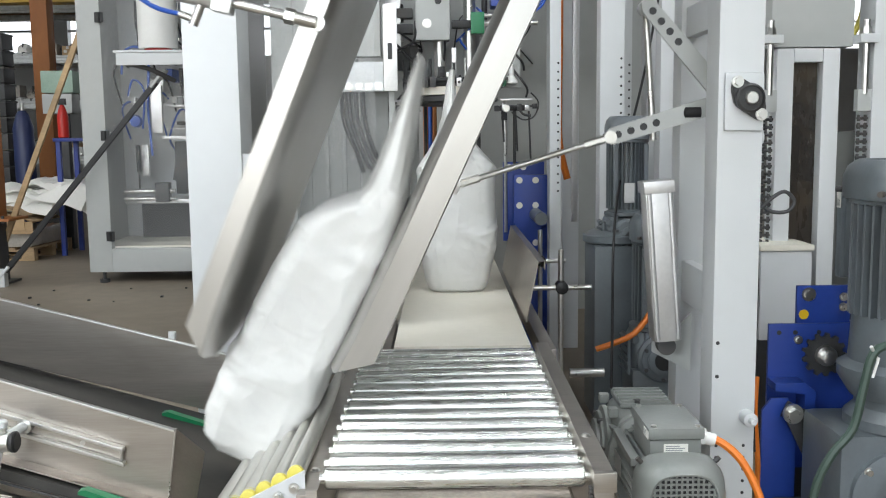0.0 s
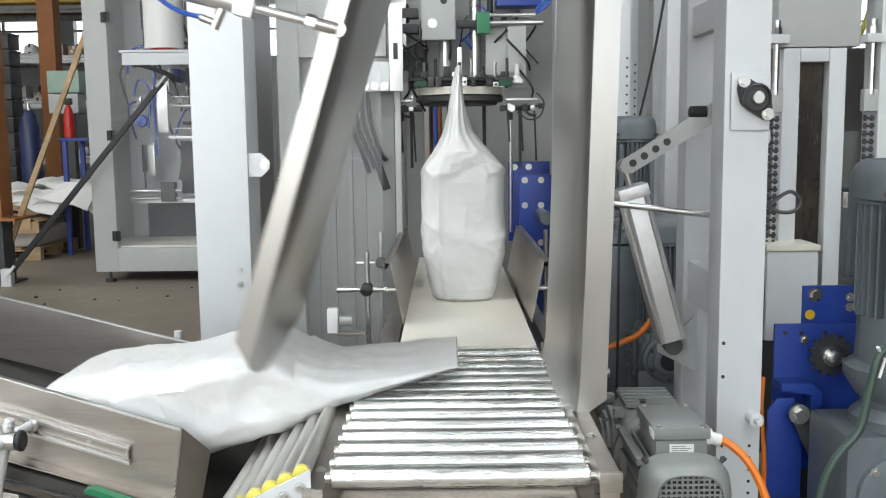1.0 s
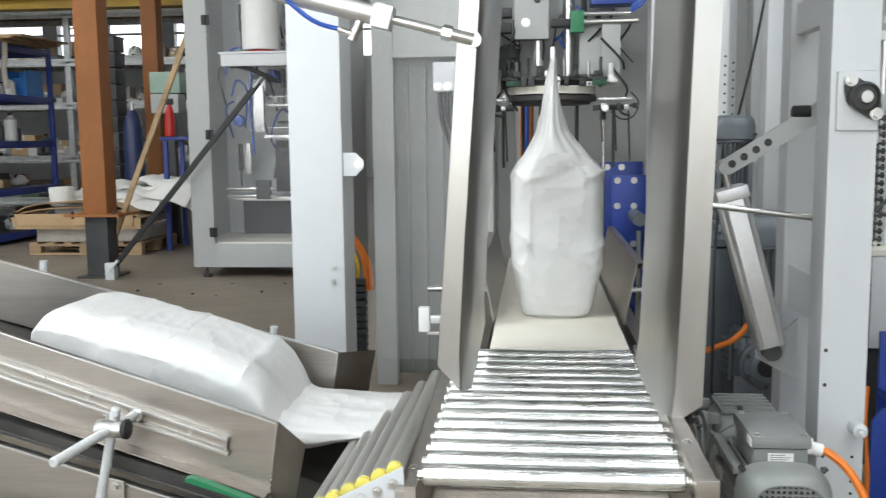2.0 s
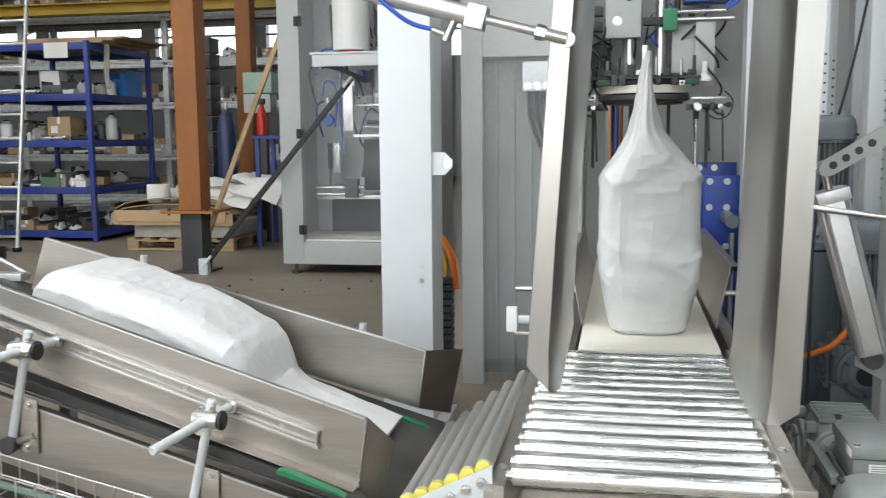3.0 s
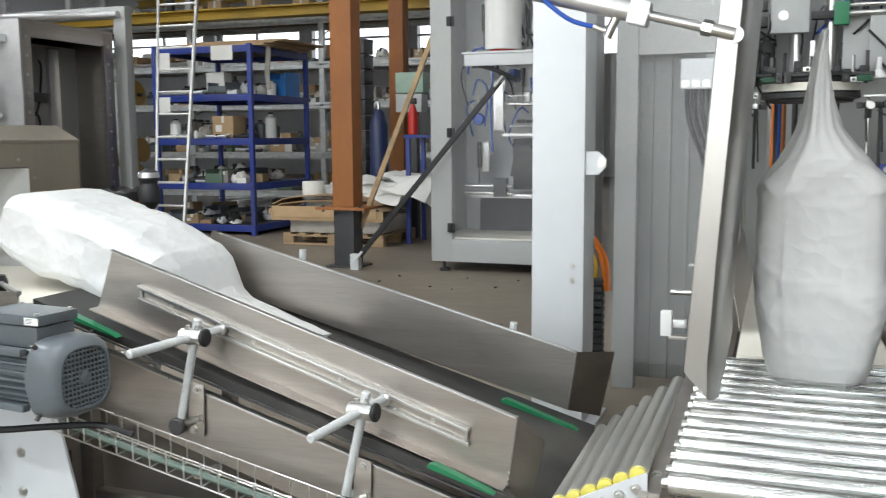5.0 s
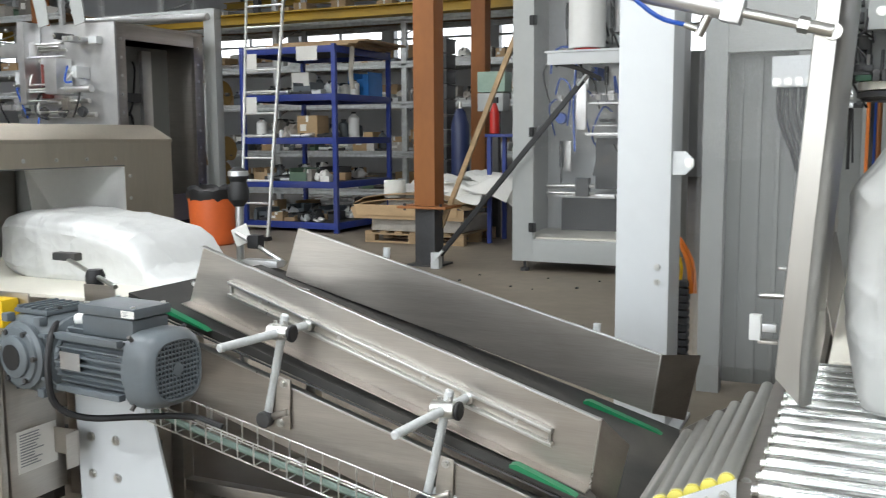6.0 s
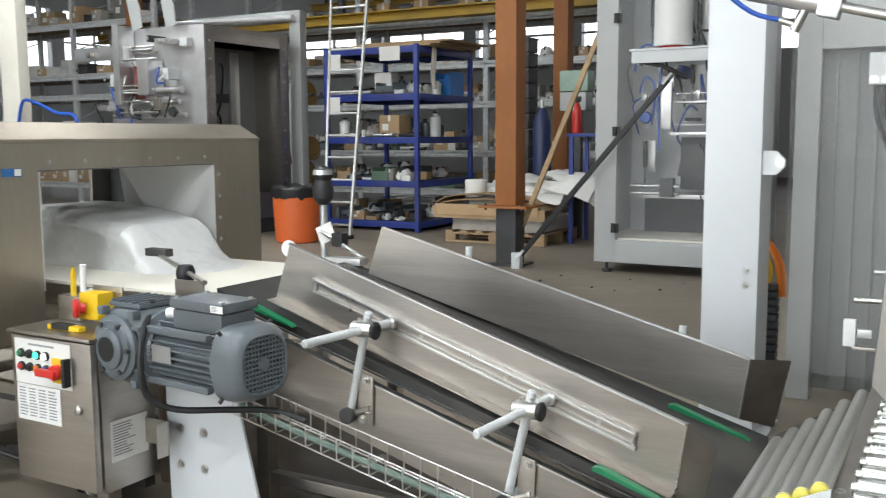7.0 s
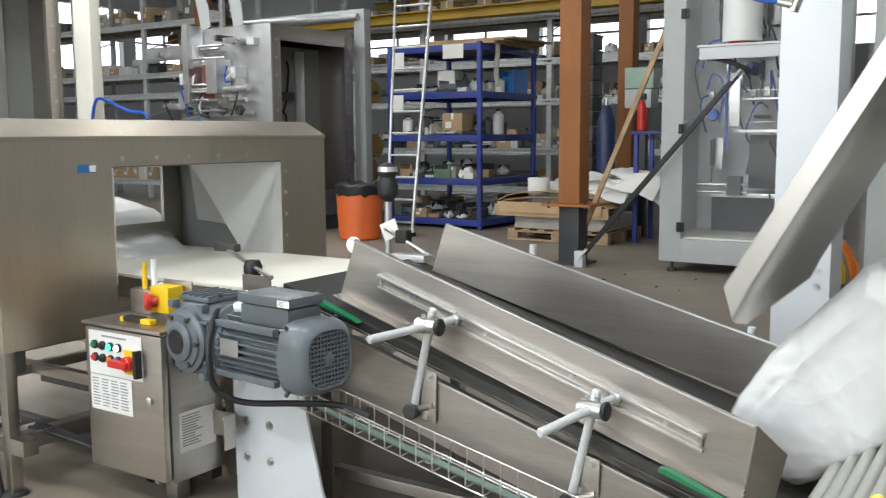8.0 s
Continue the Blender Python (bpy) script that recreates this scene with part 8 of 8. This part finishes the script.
def reel_stand():
    t = thing("reel_stand", (-10.0, 12.5, 0), "stand of golden wire reels beside the shelf", "reel stand")
    part("post", box((-10.05, 12.35, 0), (-9.97, 12.45, 2.2), 0.004), GALV, t)
    for z, x in ((2.0, -10.3), (2.0, -9.9), (1.1, -9.85), (0.95, -10.2), (0.70, -9.95)):
        r = part("reel", lathe([(0.19, 0), (0.20, 0.01), (0.20, 0.02), (0.10, 0.03), (0.10, 0.15), (0.20, 0.16), (0.20, 0.17), (0.19, 0.18)], pose(x, 12.5, z, 0, 80, 0), 28), mat("golden_reel", (0.30, 0.18, 0.045), 0.45, 0.3) if "golden_reel" not in bpy.data.materials else bpy.data.materials["golden_reel"], t)
    part("axle", rod((-10.5, 12.5, 2.0), (-9.65, 12.5, 2.0), 0.03), DARKSTEEL, t)
    part("axle", rod((-10.4, 12.5, 1.0), (-9.65, 12.5, 1.0), 0.03), DARKSTEEL, t)
    part("foot", box((-10.4, 12.2, 0), (-9.6, 12.8, 0.06), 0.004), GALV, t)
    part("hose", tube([(-9.9, 12.3, 1.7), (-9.8, 12.3, 1.78), (-9.7, 12.3, 1.6), (-9.8, 12.3, 1.4), (-9.75, 12.3, 1.2)], 0.02), HOSEBLUE, t)
    return t


reel_stand()
bm = bmesh.new()
rgf = random.Random(17)
for k in range(26):
    x, y = rgf.uniform(-3.6, -1.2), rgf.uniform(5.2, 8.2)
    w = rgf.uniform(0.008, 0.022)
    add_box(bm, (x, y, 0), (x + w, y + w * 1.4, w * 0.7), w * 0.2)
tagged(part("floor_debris", bm, DARKSTEEL), "scattered dark bits on the concrete floor", kind="stuff")
t = thing("cable_heap", (-8.0, 12.9, 0), "tangled heap of pale cable on the floor", "cable")
pts = [(-8.0 + 0.75 * math.cos(2.4 * k) * (0.4 + 0.6 * rg.random()), 12.95 + 0.3 * math.sin(2.4 * k), 0.03 + 0.35 * rg.random() * (1 - abs(k - 45) / 60)) for k in range(90)]
part("cable", tube(pts, 0.016, 6, 3), WHITEPLASTIC, t)
t = thing("crate_tower", (-4.9, 11.5, 0), "tall stack of dark plastic crates", "crates")
for k in range(13):
    c = part("crate", box((-5.52, 11.35, 0.2 * k), (-5.24, 11.65, 0.2 * k + 0.19), 0.012), BLACK if k % 3 else DARKSTEEL, t)
    part("rim", box((-5.53, 11.34, 0.2 * k + 0.165), (-5.23, 11.66, 0.2 * k + 0.188), 0.004), DARKSTEEL, c)
t = thing("work_bench", (-4.1, 10.9, 0), "blue steel bench with a pale green instrument box", "bench")
part("top", box((-4.35, 10.5, 1.29), (-3.6, 11.1, 1.33), 0.004), RACKBLUE, t)
for x in (-4.33, -3.67):
    for y in (10.52, 11.03):
        part("leg", box((x, y, 0), (x + 0.05, y + 0.05, 1.29), 0.004), RACKBLUE, t)
t = thing("instrument_box", (-4.5, 11.2, 1.6), "pale green instrument box on a grey post", "instrument")
part("box", box((-4.72, 11.15, 1.86), (-4.34, 11.4, 2.12), 0.02), mat("pale_green_enamel", (0.30, 0.42, 0.34), 0.45), t)
part("drawer", box((-4.71, 11.14, 1.62), (-4.36, 11.38, 1.85), 0.01), LGREY, t)
part("post", box((-4.55, 11.2, 0), (-4.45, 11.3, 1.62), 0.004), DARKSTEEL, t)
t = thing("fire_extinguisher", (-4.27, 10.62, 1.33), "red fire extinguisher on the bench", "fire extinguisher")
part("bottle", lathe([(0.05, 0), (0.06, 0.01), (0.06, 0.24), (0.04, 0.32), (0.02, 0.37)], pose(-4.27, 10.62, 1.33), 20), RED, t)
part("valve", box((-4.31, 10.59, 1.70), (-4.23, 10.65, 1.77), 0.006), BLACK, t)
t = thing("gas_cylinder", (-4.9, 11.0, 0), "dark blue gas cylinder standing by the bench", "gas cylinder")
part("bottle", lathe([(0.11, 0), (0.12, 0.02), (0.12, 1.45), (0.07, 1.62), (0.035, 1.66)], pose(-4.98, 11.2, 0), 22), mat("navy_enamel", (0.02, 0.03, 0.09), 0.4), t)
part("valve", rod((-4.98, 11.2, 1.65), (-4.98, 11.2, 1.75), 0.025), CHROME, t)
OCHRE = mat("ochre_enamel", (0.46, 0.29, 0.025), 0.5, 0, 0.12, 2, 0.03, 60, (1, 1, 1), (0.25, 0.16, 0.03), 0.5)
for x0, x1, y, z in ((-17, -4, 14.3, 3.36), (-17, -3, 22.0, 4.9)):
    t = thing("crane_beam", ((x0 + x1) / 2, y, z), "yellow painted overhead crane girder", "crane girder", "crane girders")
    h = 0.19
    part("girder", prism([(y, z), (y + 0.3, z), (y + 0.3, z + 0.025), (y + 0.17, z + 0.025), (y + 0.17, z + h - 0.025), (y + 0.3, z + h - 0.025), (y + 0.3, z + h), (y, z + h), (y, z + h - 0.025), (y + 0.13, z + h - 0.025), (y + 0.13, z + 0.025), (y, z + 0.025)], x0, x1, "x"), OCHRE, t)
    for x in (x0 + 0.5, (x0 + x1) / 2, x1 - 0.5):
        part("hanger", box((x, y + 0.1, z + h), (x + 0.12, y + 0.2, 7.2)), DARKSTEEL, t)

motions()
